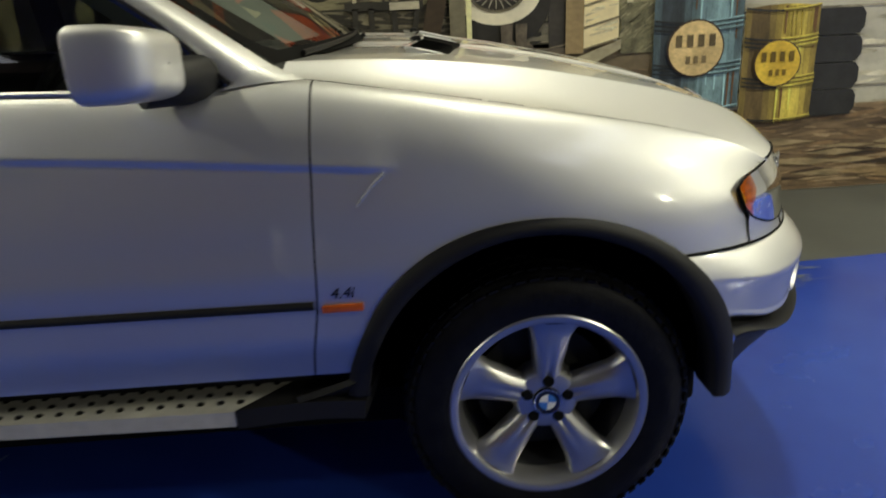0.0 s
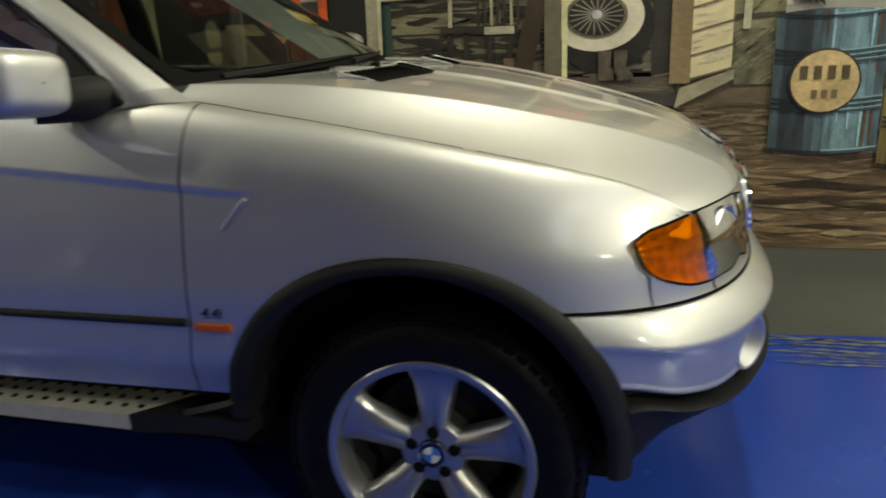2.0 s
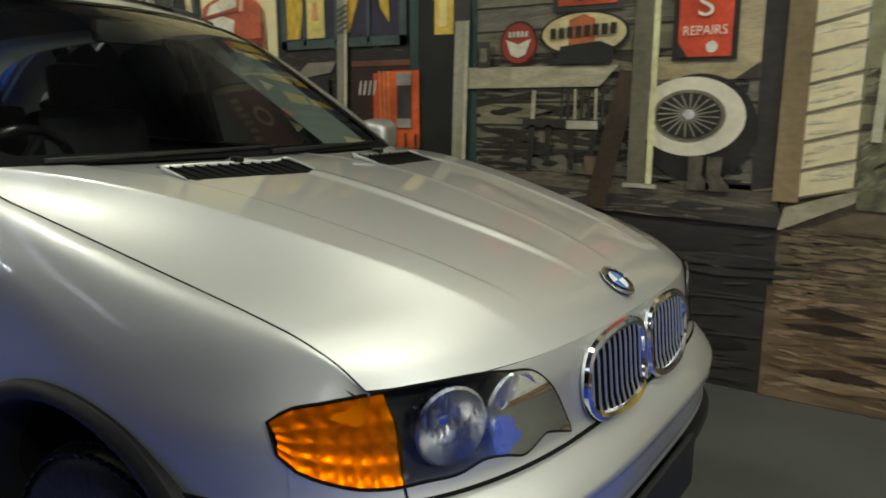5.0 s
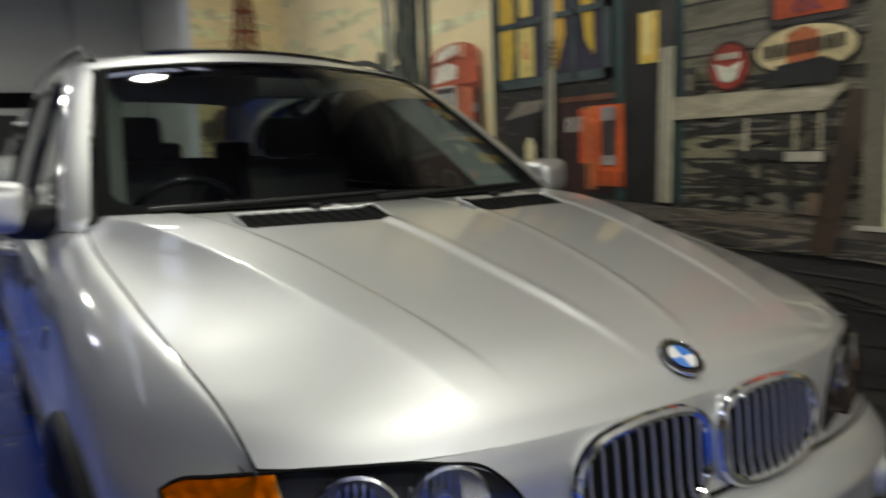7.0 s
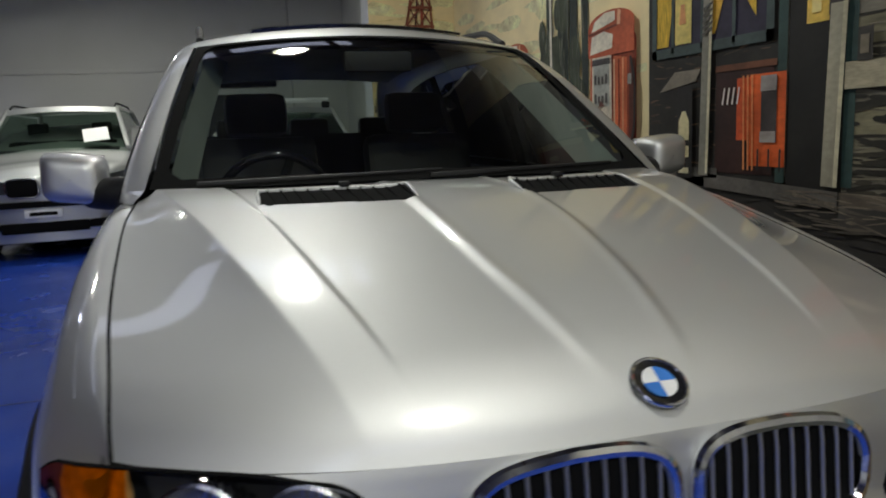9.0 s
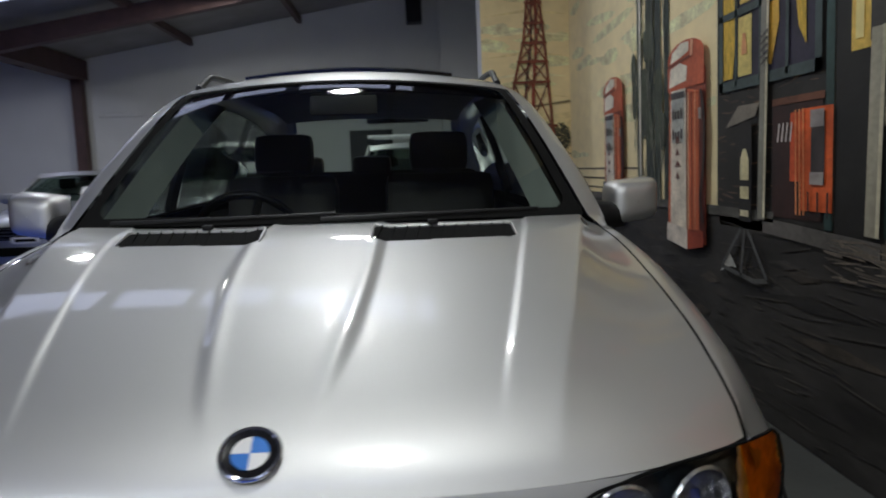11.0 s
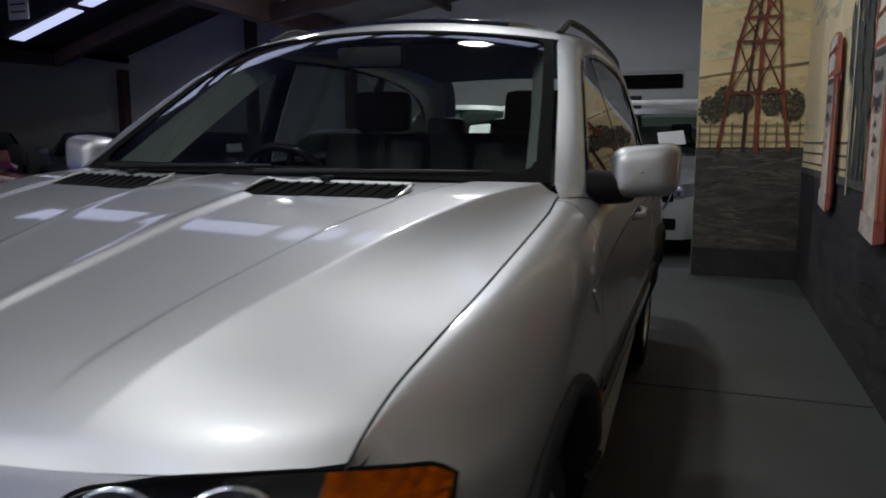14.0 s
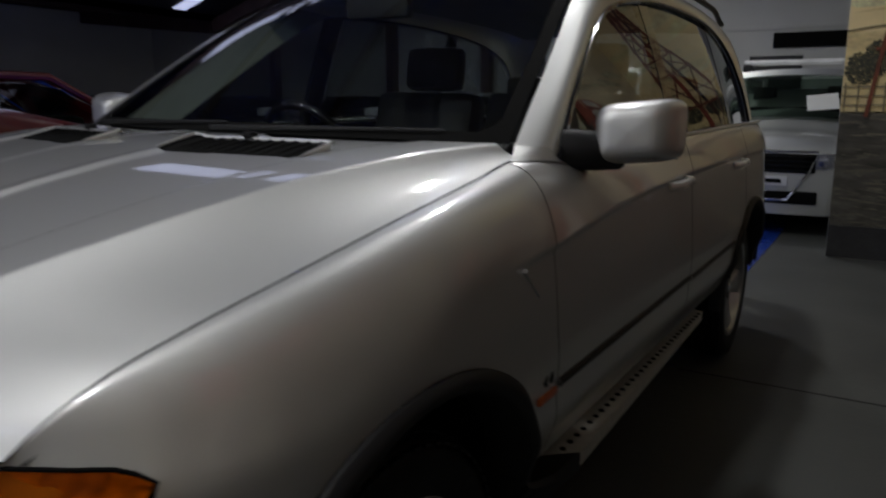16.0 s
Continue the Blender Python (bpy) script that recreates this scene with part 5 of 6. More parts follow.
rect("pail", -0.26, -0.20, 0.93, 1.02, (0.16, 0.11, 0.07), 7)
stripe("front_post", (0.0, 0.90), (0.01, 3.4), 0.085, (0.15, 0.135, 0.095), 9, vary=0.4, stretch=(1, 1, 0.3))
stripe("post_light", (0.062, 0.90), (0.066, 3.4), 0.028, (0.68, 0.60, 0.34), 10)
rect("post_foot", -0.06, 0.10, 0.885, 0.905, (0.45, 0.42, 0.34), 10)
# signs on the boarding: plain shapes in their colours
oval("round_sign", -0.63, 1.555, 0.105, 0.108, (0.10, 0.03, 0.02), 5)
oval("round_sign_face", -0.63, 1.555, 0.092, 0.095, (0.38, 0.05, 0.03), 6)
daub("wing_mark", [(-0.70, 1.575), (-0.63, 1.55), (-0.56, 1.575), (-0.59, 1.50), (-0.63, 1.485), (-0.67, 1.50)], (0.62, 0.58, 0.46), 7)
for i in range(5):
    rect("sign_mark", -0.685 + 0.023 * i, -0.669 + 0.023 * i, 1.585, 1.612, (0.62, 0.58, 0.46), 7)
oval("oval_sign_edge", -0.29, 1.585, 0.225, 0.105, (0.03, 0.025, 0.02), 5, n=36)
oval("oval_sign", -0.29, 1.588, 0.21, 0.092, (0.58, 0.48, 0.26), 6, n=36)
daub("oval_sign_mark", [(-0.36, 1.65), (-0.29, 1.675), (-0.23, 1.65), (-0.23, 1.535), (-0.36, 1.535)], (0.48, 0.14, 0.05), 7)
for i in range(8):
    rect("sign_letter_bar", -0.455 + 0.043 * i, -0.425 + 0.043 * i, 1.565 + 0.002 * i, 1.615 + 0.002 * i, (0.03, 0.025, 0.02), 8)
rect("red_sign_edge", -0.45, -0.10, 1.69, 2.1, (0.05, 0.045, 0.04), 5)
rect("red_sign", -0.42, -0.13, 1.715, 2.1, (0.50, 0.09, 0.03), 6)
rect("service_sign_edge", 0.13, 0.405, 1.45, 2.2, (0.03, 0.025, 0.02), 5)
rect("service_sign", 0.155, 0.38, 1.465, 2.2, (0.58, 0.07, 0.03), 6)
oval("sign_spot", 0.30, 1.505, 0.025, 0.025, (0.72, 0.66, 0.55), 7, n=16)
daub("sign_slash", [(0.155, 1.465), (0.20, 1.465), (0.155, 1.53)], (0.04, 0.03, 0.03), 7)


def words(text, a, z, height, colour, layer, squeeze=1.0):
    """Painted lettering, centred at a point of the wall."""
    cu = bpy.data.curves.new("lettering", "FONT")
    cu.body, cu.size, cu.align_x, cu.align_y = text, height * 1.38, "CENTER", "CENTER"
    tmp = new("lettering", cu)
    me = bpy.data.meshes.new_from_object(tmp)
    bpy.data.objects.remove(tmp)
    me.transform(Matrix.Translation((a, WALL_Y - 0.004 * layer, z)) @ Matrix.Rotation(math.pi / 2, 4, "X") @ Matrix.Diagonal((squeeze, 1, 1, 1)))
    me.materials.append(art(colour, 0.15, 12))
    ob = new("lettering", me)
    ob.parent = mural
    return ob


words("REPAIRS", 0.268, 1.572, 0.040, (0.72, 0.66, 0.55), 8, 0.95)
words("S", 0.268, 1.675, 0.10, (0.72, 0.66, 0.55), 8, 1.2)
words("A", 0.268, 1.80, 0.10, (0.72, 0.66, 0.55), 8, 1.2)
words("OIL", -0.275, 1.75, 0.045, (0.06, 0.04, 0.12), 8, 1.2)
# upper signs over the shop, seen mirrored in the windscreen
rect("upper_wall", -2.30, -1.66, 2.55, 4.6, (0.20, 0.19, 0.155), 3, vary=0.35, scale=3, stretch=(1, 1, 5))
rect("sign_board", -1.64, -1.02, 2.50, 3.25, (0.17, 0.045, 0.028), 4, vary=0.45)
rect("sign_edge", -1.64, -1.58, 2.50, 3.25, (0.34, 0.28, 0.17), 5, vary=0.35)
oval("sign_disc", -1.32, 2.72, 0.105, 0.12, (0.48, 0.36, 0.24), 5)
oval("sign_disc_face", -1.32, 2.72, 0.065, 0.08, (0.15, 0.04, 0.025), 6)
for i in range(6):
    rect("sign_bar", -1.52 + 0.075 * i, -1.475 + 0.075 * i, 2.94, 3.08, (0.42, 0.30, 0.20), 5, vary=0.4)
rect("cream_panel", -1.00, -0.80, 2.52, 2.92, (0.50, 0.44, 0.24), 4, vary=0.4)
for i in range(19):
    a = -2.24 + 0.14 * i
    stripe("pennant_cord", (a, 2.40), (a + 0.14, 2.40), 0.008, (0.30, 0.28, 0.22), 5.5)
    daub("pennant", [(a, 2.40), (a + 0.12, 2.40), (a + 0.06, 2.26)], ((0.62, 0.10, 0.03), (0.62, 0.55, 0.32), (0.05, 0.10, 0.09))[i % 3], 6)
rect("upper_boards", -0.90, 0.60, 2.8, 3.6, (0.42, 0.36, 0.22), 3, vary=0.4, scale=4, stretch=(1, 1, 5))
# white-wall tyre and boots
oval("tyre", 0.26, 1.16, 0.25, 0.235, (0.022, 0.020, 0.018), 4, n=40, vary=0.4)
oval("white_wall", 0.225, 1.21, 0.235, 0.172, (0.66, 0.61, 0.48), 5, n=40, vary=0.15)
oval("tyre_inner", 0.22, 1.215, 0.158, 0.112, (0.22, 0.19, 0.13), 6, n=36)
oval("wheel_dark", 0.22, 1.215, 0.140, 0.098, (0.03, 0.025, 0.02), 7, n=36)
for k in range(20):
    a = 2 * math.pi * k / 20
    stripe("wire_spoke", (0.22 + 0.025 * math.cos(a), 1.218 + 0.02 * math.sin(a)), (0.22 + 0.135 * math.cos(a + 0.25), 1.215 + 0.093 * math.sin(a + 0.25)), 0.006, (0.36, 0.33, 0.27), 8)
oval("wheel_hub", 0.225, 1.22, 0.026, 0.022, (0.55, 0.52, 0.55), 9, n=16)
for a in (0.235, 0.315):
    daub("boot", [(a, 1.04), (a + 0.065, 1.04), (a + 0.06, 0.96), (a + 0.10, 0.91), (a + 0.09, 0.89), (a, 0.89)], (0.11, 0.09, 0.07), 8, vary=0.5, scale=20)
# porch floor and its front corner, hut corner and white boarding
daub("porch_floor", [(-0.93, 0.93), (0.60, 0.90), (0.62, 0.82), (-0.93, 0.88)], (0.13, 0.105, 0.08), 4.3, vary=0.4, stretch=(1, 1, 4))
daub("porch_front", [(-0.93, 0.88), (0.64, 0.82), (0.64, 0.75), (-0.93, 0.78)], (0.055, 0.05, 0.045), 4.25, vary=0.4)
daub("porch_corner", [(0.62, 0.74), (0.64, 0.84), (0.90, 0.93), (0.90, 0.88)], (0.40, 0.36, 0.25), 6, vary=0.35)
stripe("hut_corner", (0.64, 0.865), (0.655, 3.4), 0.10, (0.26, 0.19, 0.10), 7, vary=0.45, stretch=(1, 1, 0.25))
for i in range(14):
    z = 0.885 + 0.115 * i
    d = 0.05
    daub("white_board", [(0.69, z), (0.885 - 0.002 * i, z + d), (0.885 - 0.002 * i, z + d + 0.108), (0.69, z + 0.108)], (0.64, 0.55, 0.34), 6, vary=0.14, scale=5)
    stripe("board_shadow", (0.69, z), (0.885, z + d), 0.010, (0.20, 0.17, 0.11), 7)
# yard fence, hanging hoses, barrels, stacked tyres
for z in (1.39, 1.285, 1.18):
    stripe("yard_rail", (0.89, z), (1.12, z + 0.005), 0.022, (0.06, 0.055, 0.04), 3)
stripe("yard_post", (0.945, 1.12), (0.955, 1.46), 0.035, (0.50, 0.47, 0.33), 5)
stripe("yard_post", (0.965, 1.5), (0.985, 2.3), 0.05, (0.22, 0.19, 0.12), 5)
rect("shrub", 0.90, 1.12, 0.85, 1.12, (0.16, 0.15, 0.09), 3, vary=0.5, scale=18)
for i in range(4):
    daub("hanging_hose", [(1.06 + 0.03 * i, 2.2), (1.085 + 0.03 * i, 2.2), (1.12 + 0.04 * i, 1.42), (1.20 + 0.03 * i, 1.24 - 0.01 * i), (1.15 + 0.03 * i, 1.25), (1.085 + 0.035 * i, 1.42)], (0.03 + 0.01 * (i % 2), 0.03, 0.03), 6 + i % 2, vary=0.4)
for i in range(7):
    stripe("stone_course", (1.12, 0.60 + 0.22 * i), (3.6, 0.60 + 0.22 * i), 0.012, (0.26, 0.24, 0.20), 2, vary=0.5)


def barrel(a0, a1, z0, z1, body, shade, disc, seed):
    """A painted oil drum: shaded strips, swaged rings, drips and a round label."""
    w = a1 - a0
    random.seed(seed)

    def sag(f):
        return 0.020 * (1 - (2 * f - 1) ** 2)
    n = 12
    for i in range(n):
        f, g = i / n, (i + 1) / n
        m = (f + g) / 2
        k = min(max(0.10 + 1.05 * math.cos((m - 0.70) * 2.3) ** 8 if abs(m - 0.70) < 0.62 else 0.0, 0), 1) if m > 0.30 else 0.05 + 0.25 * max(0.12 - m, 0) / 0.12
        col = tuple(b * k + a * (1 - k) for a, b in zip(shade, body))
        daub("barrel_strip", [(a0 + w * f, z0 + 0.02 - sag(f)), (a0 + w * g, z0 + 0.02 - sag(g)), (a0 + w * g, z1 - 0.01 + sag(g)), (a0 + w * f, z1 - 0.01 + sag(f))], col, 7, vary=0.4, scale=9, stretch=(3, 1, 0.6))
    for i in range(16):
        f = random.uniform(0.42, 0.95)
        top, l = random.choice((1.0, 1.0, 0.7, 0.36)), random.uniform(0.08, 0.3)
        z = z0 + (z1 - z0) * top
        c = random.choice((tuple(c * 1.5 for c in body), tuple(c * 0.6 for c in body), (0.14, 0.07, 0.03)))
        daub("drip", [(a0 + w * f - 0.007, z), (a0 + w * f + 0.007, z), (a0 + w * f + 0.003, z - l), (a0 + w * f - 0.003, z - l)], tuple(min(x, 0.8) for x in c), 8 + 0.01 * i, vary=0.3)
    for f in (0.02, 0.31, 0.345, 0.38, 0.65, 0.685, 0.72, 0.965):
        z = z0 + (z1 - z0) * f + 0.012
        for d, h, c in ((0.0, 0.010, tuple(c * 0.30 for c in body)), (0.011, 0.006, tuple(min(c * 1.4, 0.9) for c in body))):
            for i in range(6):
                p, q = i / 6, (i + 1) / 6
                if d and i < 3:
                    continue
                daub("barrel_ring", [(a0 + w * p, z + d - sag(p)), (a0 + w * q, z + d - sag(q)), (a0 + w * q, z + d + h - sag(q)), (a0 + w * p, z + d + h - sag(p))], c if i >= 3 else (0.014, 0.016, 0.019), 9, vary=0.3)
    zc = z0 + (z1 - z0) * 0.52
    oval("barrel_label_edge", a0 + w * 0.47, zc, w * 0.325, w * 0.315, (0.06, 0.04, 0.03), 10)
    oval("barrel_label", a0 + w * 0.47, zc, w * 0.305, w * 0.295, disc, 11, vary=0.3, scale=8)
    for i in range(4):
        rect("label_bar", a0 + w * (0.24 + 0.125 * i), a0 + w * (0.31 + 0.125 * i), zc + 0.01, zc + 0.01 + w * 0.13, tuple(c * 0.20 for c in disc), 12)
    for i in range(3):
        rect("label_bar", a0 + w * (0.36 + 0.09 * i), a0 + w * (0.41 + 0.09 * i), zc - w * 0.16, zc - w * 0.08, tuple(c * 0.3 for c in disc), 12)


barrel(1.08, 1.58, 0.50, 1.19, (0.22, 0.36, 0.42), (0.025, 0.03, 0.04), (0.60, 0.44, 0.22), 21)
barrel(1.59, 2.01, 0.42, 1.06, (0.60, 0.46, 0.10), (0.10, 0.065, 0.03), (0.66, 0.42, 0.06), 22)
for i in range(4):
    z = 0.44 + 0.15 * i
    daub("stacked_tyre", [(2.0, z), (2.25, z), (2.275, z + 0.04), (2.275, z + 0.11), (2.25, z + 0.145), (2.0, z + 0.145)], (0.02, 0.02, 0.022), 6, vary=0.4, scale=10)
oval("dry_bush", -0.35, 0.55, 0.22, 0.12, (0.045, 0.045, 0.035), 5, n=18, vary=0.6, scale=30)
random.seed(9)
for i in range(40):
    a, z = random.uniform(-0.55, -0.15), random.uniform(0.46, 0.64)
    t = random.uniform(0, 6.28)
    stripe("twig", (a, z), (a + 0.09 * math.cos(t), z + 0.06 * math.sin(t)), 0.006, random.choice(((0.10, 0.09, 0.07), (0.03, 0.03, 0.025))), 6)



def brush(zone, colours, count, length, thick, layer, seed, lean=0.0, upright=False, pier=False):
    """Loose brush strokes over a zone (from, to, low, high) of the painting."""
    rnd = random.Random(seed)
    a0, a1, z0, z1 = zone
    mean = [sum(c[i] for c in colours) / len(colours) for i in range(3)]
    for tone in colours:
        colour = tuple(0.55 * c + 0.45 * m for c, m in zip(tone, mean))
        bm = bmesh.new()
        for i in range(count // len(colours)):
            a, z = rnd.uniform(a0, a1), rnd.uniform(z0, z1)
            l, h = rnd.uniform(*length), rnd.uniform(*thick)
            t = rnd.gauss(lean, 0.10) + (math.pi / 2 if upright else 0)
            off = 0.004 * layer + 0.00001 * i
            ring = []
            for k in range(8):
                b = 2 * math.pi * k / 8
                u, v = l / 2 * math.cos(b), h / 2 * math.sin(b) * rnd.uniform(0.6, 1.3)
                p, q = a + u * math.cos(t) - v * math.sin(t), z + u * math.sin(t) + v * math.cos(t)
                p, q = min(max(p, a0), a1), min(max(q, z0), z1)
                ring.append(bm.verts.new((PIER_X + off, p, q) if pier else (p, WALL_Y - off, q)))
            bm.faces.new(ring)
        ob = part("brushwork", bm, art(colour, 0.35, 9), mural, smooth=False)
        ob["kind"] = "stuff"


brush((PIER_X + 0.02, 0.60, 0.02, 0.92), ((0.060, 0.054, 0.047), (0.022, 0.020, 0.019), (0.078, 0.068, 0.056), (0.045, 0.042, 0.043)), 320, (0.08, 0.5), (0.005, 0.014), 2.4, 1)
brush((0.62, 4.2, 0.02, 0.50), ((0.32, 0.22, 0.13), (0.06, 0.04, 0.028), (0.42, 0.31, 0.20), (0.12, 0.08, 0.05), (0.24, 0.14, 0.07)), 620, (0.06, 0.34), (0.006, 0.022), 2.4, 2)
brush((0.63, 1.10, 0.40, 0.76), ((0.26, 0.18, 0.11), (0.06, 0.04, 0.028), (0.33, 0.25, 0.15), (0.11, 0.09, 0.05)), 200, (0.05, 0.22), (0.006, 0.02), 2.4, 3)
brush((1.12, 4.2, 0.50, 1.9), ((0.56, 0.53, 0.44), (0.34, 0.32, 0.26), (0.46, 0.42, 0.32)), 180, (0.08, 0.4), (0.012, 0.04), 1.4, 4)
brush((-0.93, 0.50, 0.93, 1.95), ((0.24, 0.21, 0.15), (0.12, 0.105, 0.08), (0.28, 0.25, 0.18)), 130, (0.10, 0.4), (0.003, 0.008), 2.5, 5)
# dark clutter and shade painted under the bench
brush((-0.90, 0.46, 0.93, 1.50), ((0.020, 0.018, 0.014), (0.035, 0.030, 0.022), (0.060, 0.052, 0.036), (0.014, 0.013, 0.011)), 210, (0.05, 0.30), (0.008, 0.035), 2.6, 15)
brush((PIER_X + 0.02, -2.34, 1.3, 4.0), ((0.82, 0.70, 0.43), (0.76, 0.62, 0.35)), 60, (0.4, 1.2), (0.05, 0.14), 1.4, 6)
brush((0.89, 1.12, 0.86, 1.40), ((0.26, 0.25, 0.15), (0.10, 0.09, 0.05), (0.36, 0.33, 0.21), (0.06, 0.055, 0.035)), 120, (0.02, 0.09), (0.006, 0.018), 3.4, 7, 0.6)
brush((-3.72, -3.05, 1.0, 2.6), ((0.09, 0.11, 0.09), (0.02, 0.024, 0.02), (0.30, 0.30, 0.24)), 150, (0.06, 0.30), (0.006, 0.018), 4.5, 8, 0.0, True)
brush((-2.30, -1.30, 0.98, 1.60), ((0.09, 0.06, 0.045), (0.012, 0.011, 0.010), (0.16, 0.10, 0.06)), 90, (0.03, 0.16), (0.005, 0.014), 2.5, 9)
brush((-1.29, 0.60, 0.76, 0.93), ((0.18, 0.15, 0.12), (0.05, 0.045, 0.04), (0.24, 0.20, 0.15)), 120, (0.06, 0.3), (0.005, 0.014), 4.4, 10)
brush((0.70, 0.88, 0.95, 2.4), ((0.70, 0.63, 0.45), (0.48, 0.42, 0.28)), 60, (0.06, 0.16), (0.006, 0.016), 6.4, 11, 0.25)
brush((0.99, 1.85, 0.27, 1.15), ((0.14, 0.13, 0.10), (0.04, 0.038, 0.034), (0.19, 0.17, 0.12)), 200, (0.04, 0.3), (0.006, 0.02), 1.5, 12, pier=True)
brush((0.99, 1.85, 1.90, 4.2), ((0.88, 0.75, 0.46), (0.82, 0.65, 0.34)), 40, (0.2, 0.7), (0.04, 0.12), 1.5, 13, pier=True)

# ---- the pier's face: windmill on the plain ----
P = dict(pier=True)
P0, P1 = 0.987, 1.86
rect("pier_sky", P0, P1, 1.15, 4.9, (0.86, 0.70, 0.38), 1, vary=0.12, scale=1.5, **P)
rect("pier_ground", P0, P1, 0.26, 1.16, (0.085, 0.08, 0.065), 1, vary=0.55, scale=4, stretch=(1, 1, 3), **P)
rect("pier_base", P0, P1, 0.0, 0.26, (0.03, 0.03, 0.032), 2, vary=0.3, **P)
for i in range(11):
    random.seed(60 + i)
    z = 1.9 + 0.2 * i
    daub("cloud_streak", [(P0 + 0.01, z), (1.40, z + 0.03), (1.85, z + 0.01), (1.45, z + 0.07)], (0.88, 0.75, 0.46) if i % 2 else (0.80, 0.62, 0.31), 2, vary=0.2, **P)
daub("far_hill", [(P0, 1.775), (1.15, 1.80), (1.35, 1.82), (1.60, 1.85), (1.86, 1.88), (1.86, 1.855), (1.60, 1.83), (1.35, 1.805), (1.15, 1.785), (P0, 1.76)], (0.26, 0.21, 0.11), 3, **P)
rect("far_plain", P0, P1, 1.16, 1.76, (0.74, 0.58, 0.30), 1.5, vary=0.2, scale=3, stretch=(1, 1, 3), **P)
rnd = random.Random(90)
for tone in ((0.05, 0.05, 0.03), (0.10, 0.095, 0.05), (0.16, 0.14, 0.075), (0.035, 0.033, 0.022)):
    bm = bmesh.new()
    for ca, cz, ra, rz in ((1.10, 1.49, 0.11, 0.12), (1.21, 1.56, 0.10, 0.13), (1.35, 1.55, 0.09, 0.10), (1.60, 1.55, 0.10, 0.12), (1.75, 1.52, 0.10, 0.14)):
        for k in range(90):
            t, r = rnd.uniform(0, 2 * math.pi), rnd.uniform(0, 1) ** 0.55
            a, z, d = ca + ra * r * math.cos(t), cz + rz * r * math.sin(t), rnd.uniform(0.006, 0.016)
            if P0 < a - d and a + d < 1.855:
                off = 0.0165 + 0.00002 * k
                bm.faces.new([bm.verts.new((PIER_X + off, a + d * math.cos(q) * rnd.uniform(0.6, 1.2), z + d * math.sin(q) * rnd.uniform(0.6, 1.2))) for q in span(0, 5.3, 6)])
    ob = part("foliage", bm, art(tone, 0.4, 30), mural, smooth=False)
    ob["kind"] = "stuff"
for i in range(3):
    stripe("fence_rail", (P0 + 0.005, 1.21 + 0.07 * i), (P1, 1.21 + 0.07 * i), 0.012, (0.32, 0.27, 0.17), 5, **P)
for i in range(10):
    stripe("fence_post", (1.01 + 0.09 * i, 1.15), (1.01 + 0.09 * i, 1.38), 0.012, (0.28, 0.23, 0.14), 5, **P)
RUST = (0.20, 0.055, 0.025)
mill_left = spl([(1.12, 1.165), (1.63, 1.235), (2.06, 1.30), (2.44, 1.395), (2.82, 1.435), (3.10, 1.465)])
mill_right = spl([(1.12, 1.740), (1.63, 1.668), (2.06, 1.635), (2.44, 1.605), (2.82, 1.565), (3.10, 1.535)])
levels = (1.12, 1.63, 2.06, 2.26, 2.44, 2.63, 2.82, 2.96, 3.10)
for z, nxt in zip(levels, levels[1:]):
    l0, r0, l1, r1 = mill_left(z), mill_right(z), mill_left(nxt), mill_right(nxt)
    m0, m1 = (l0 + r0) / 2, (l1 + r1) / 2
    thin = 0.030 - 0.006 * (z - 1.1)
    stripe("mill_leg", (l0, z), (l1, nxt), thin, RUST, 7, vary=0.4, **P)
    stripe("mill_leg", (r0, z), (r1, nxt), thin, RUST, 7, vary=0.4, **P)
    stripe("mill_leg", (l0 + 0.36 * (r0 - l0), z), (l1 + 0.36 * (r1 - l1), nxt), thin, (0.05, 0.02, 0.015), 6, vary=0.4, **P)
    stripe("mill_leg", (m0 + 0.03, z), (m1 + 0.02, nxt), thin * 1.3, (0.26, 0.05, 0.025), 6.1, vary=0.4, **P)
    if z > 1.2:
        over = 0.045 if z < 2.0 else 0.02
        stripe("mill_rung", (l0 - over, z), (r0 + over, z), 0.026, RUST, 8, **P)
        stripe("mill_brace", (l0, z), (m1, nxt), 0.016, RUST, 7.20, **P)
        stripe("mill_brace", (r0, z), (m1, nxt), 0.016, RUST, 7.35, **P)
        stripe("mill_brace", (m0, z), (l1, nxt), 0.014, (0.13, 0.04, 0.02), 7.50, **P)
        stripe("mill_brace", (m0, z), (r1, nxt), 0.014, (0.13, 0.04, 0.02), 7.65, **P)
for k in range(14):
    a = 2 * math.pi * k / 14
    c, d = math.cos(a), math.sin(a)
    daub("mill_blade", [(1.50 + 0.10 * c - 0.012 * d, 3.246 + 0.10 * d + 0.012 * c), (1.50 + 0.27 * c - 0.04 * d, 3.246 + 0.27 * d + 0.04 * c), (1.50 + 0.27 * c + 0.02 * d, 3.246 + 0.27 * d - 0.02 * c)], (0.30, 0.12, 0.08), 8, vary=0.4, **P)
oval("mill_hub", 1.50, 3.246, 0.055, 0.055, (0.34, 0.04, 0.03), 9, **P)

# ---- the other parked cars ----
M_SILVER2 = paint_metallic("pale_silver_paint", (0.72, 0.73, 0.71))
M_GREYCAR = paint_metallic("blue_grey_paint", (0.16, 0.18, 0.21))
M_BLACKCAR = plain("black_car_paint", (0.012, 0.012, 0.014), 0.2, coat=1.0)
M_REDCAR = plain("red_car_paint", (0.075, 0.003, 0.003), 0.3, coat=1.0)
M_PAPER = plain("white_paper", (0.80, 0.80, 0.78), 0.7, vary=0.03)


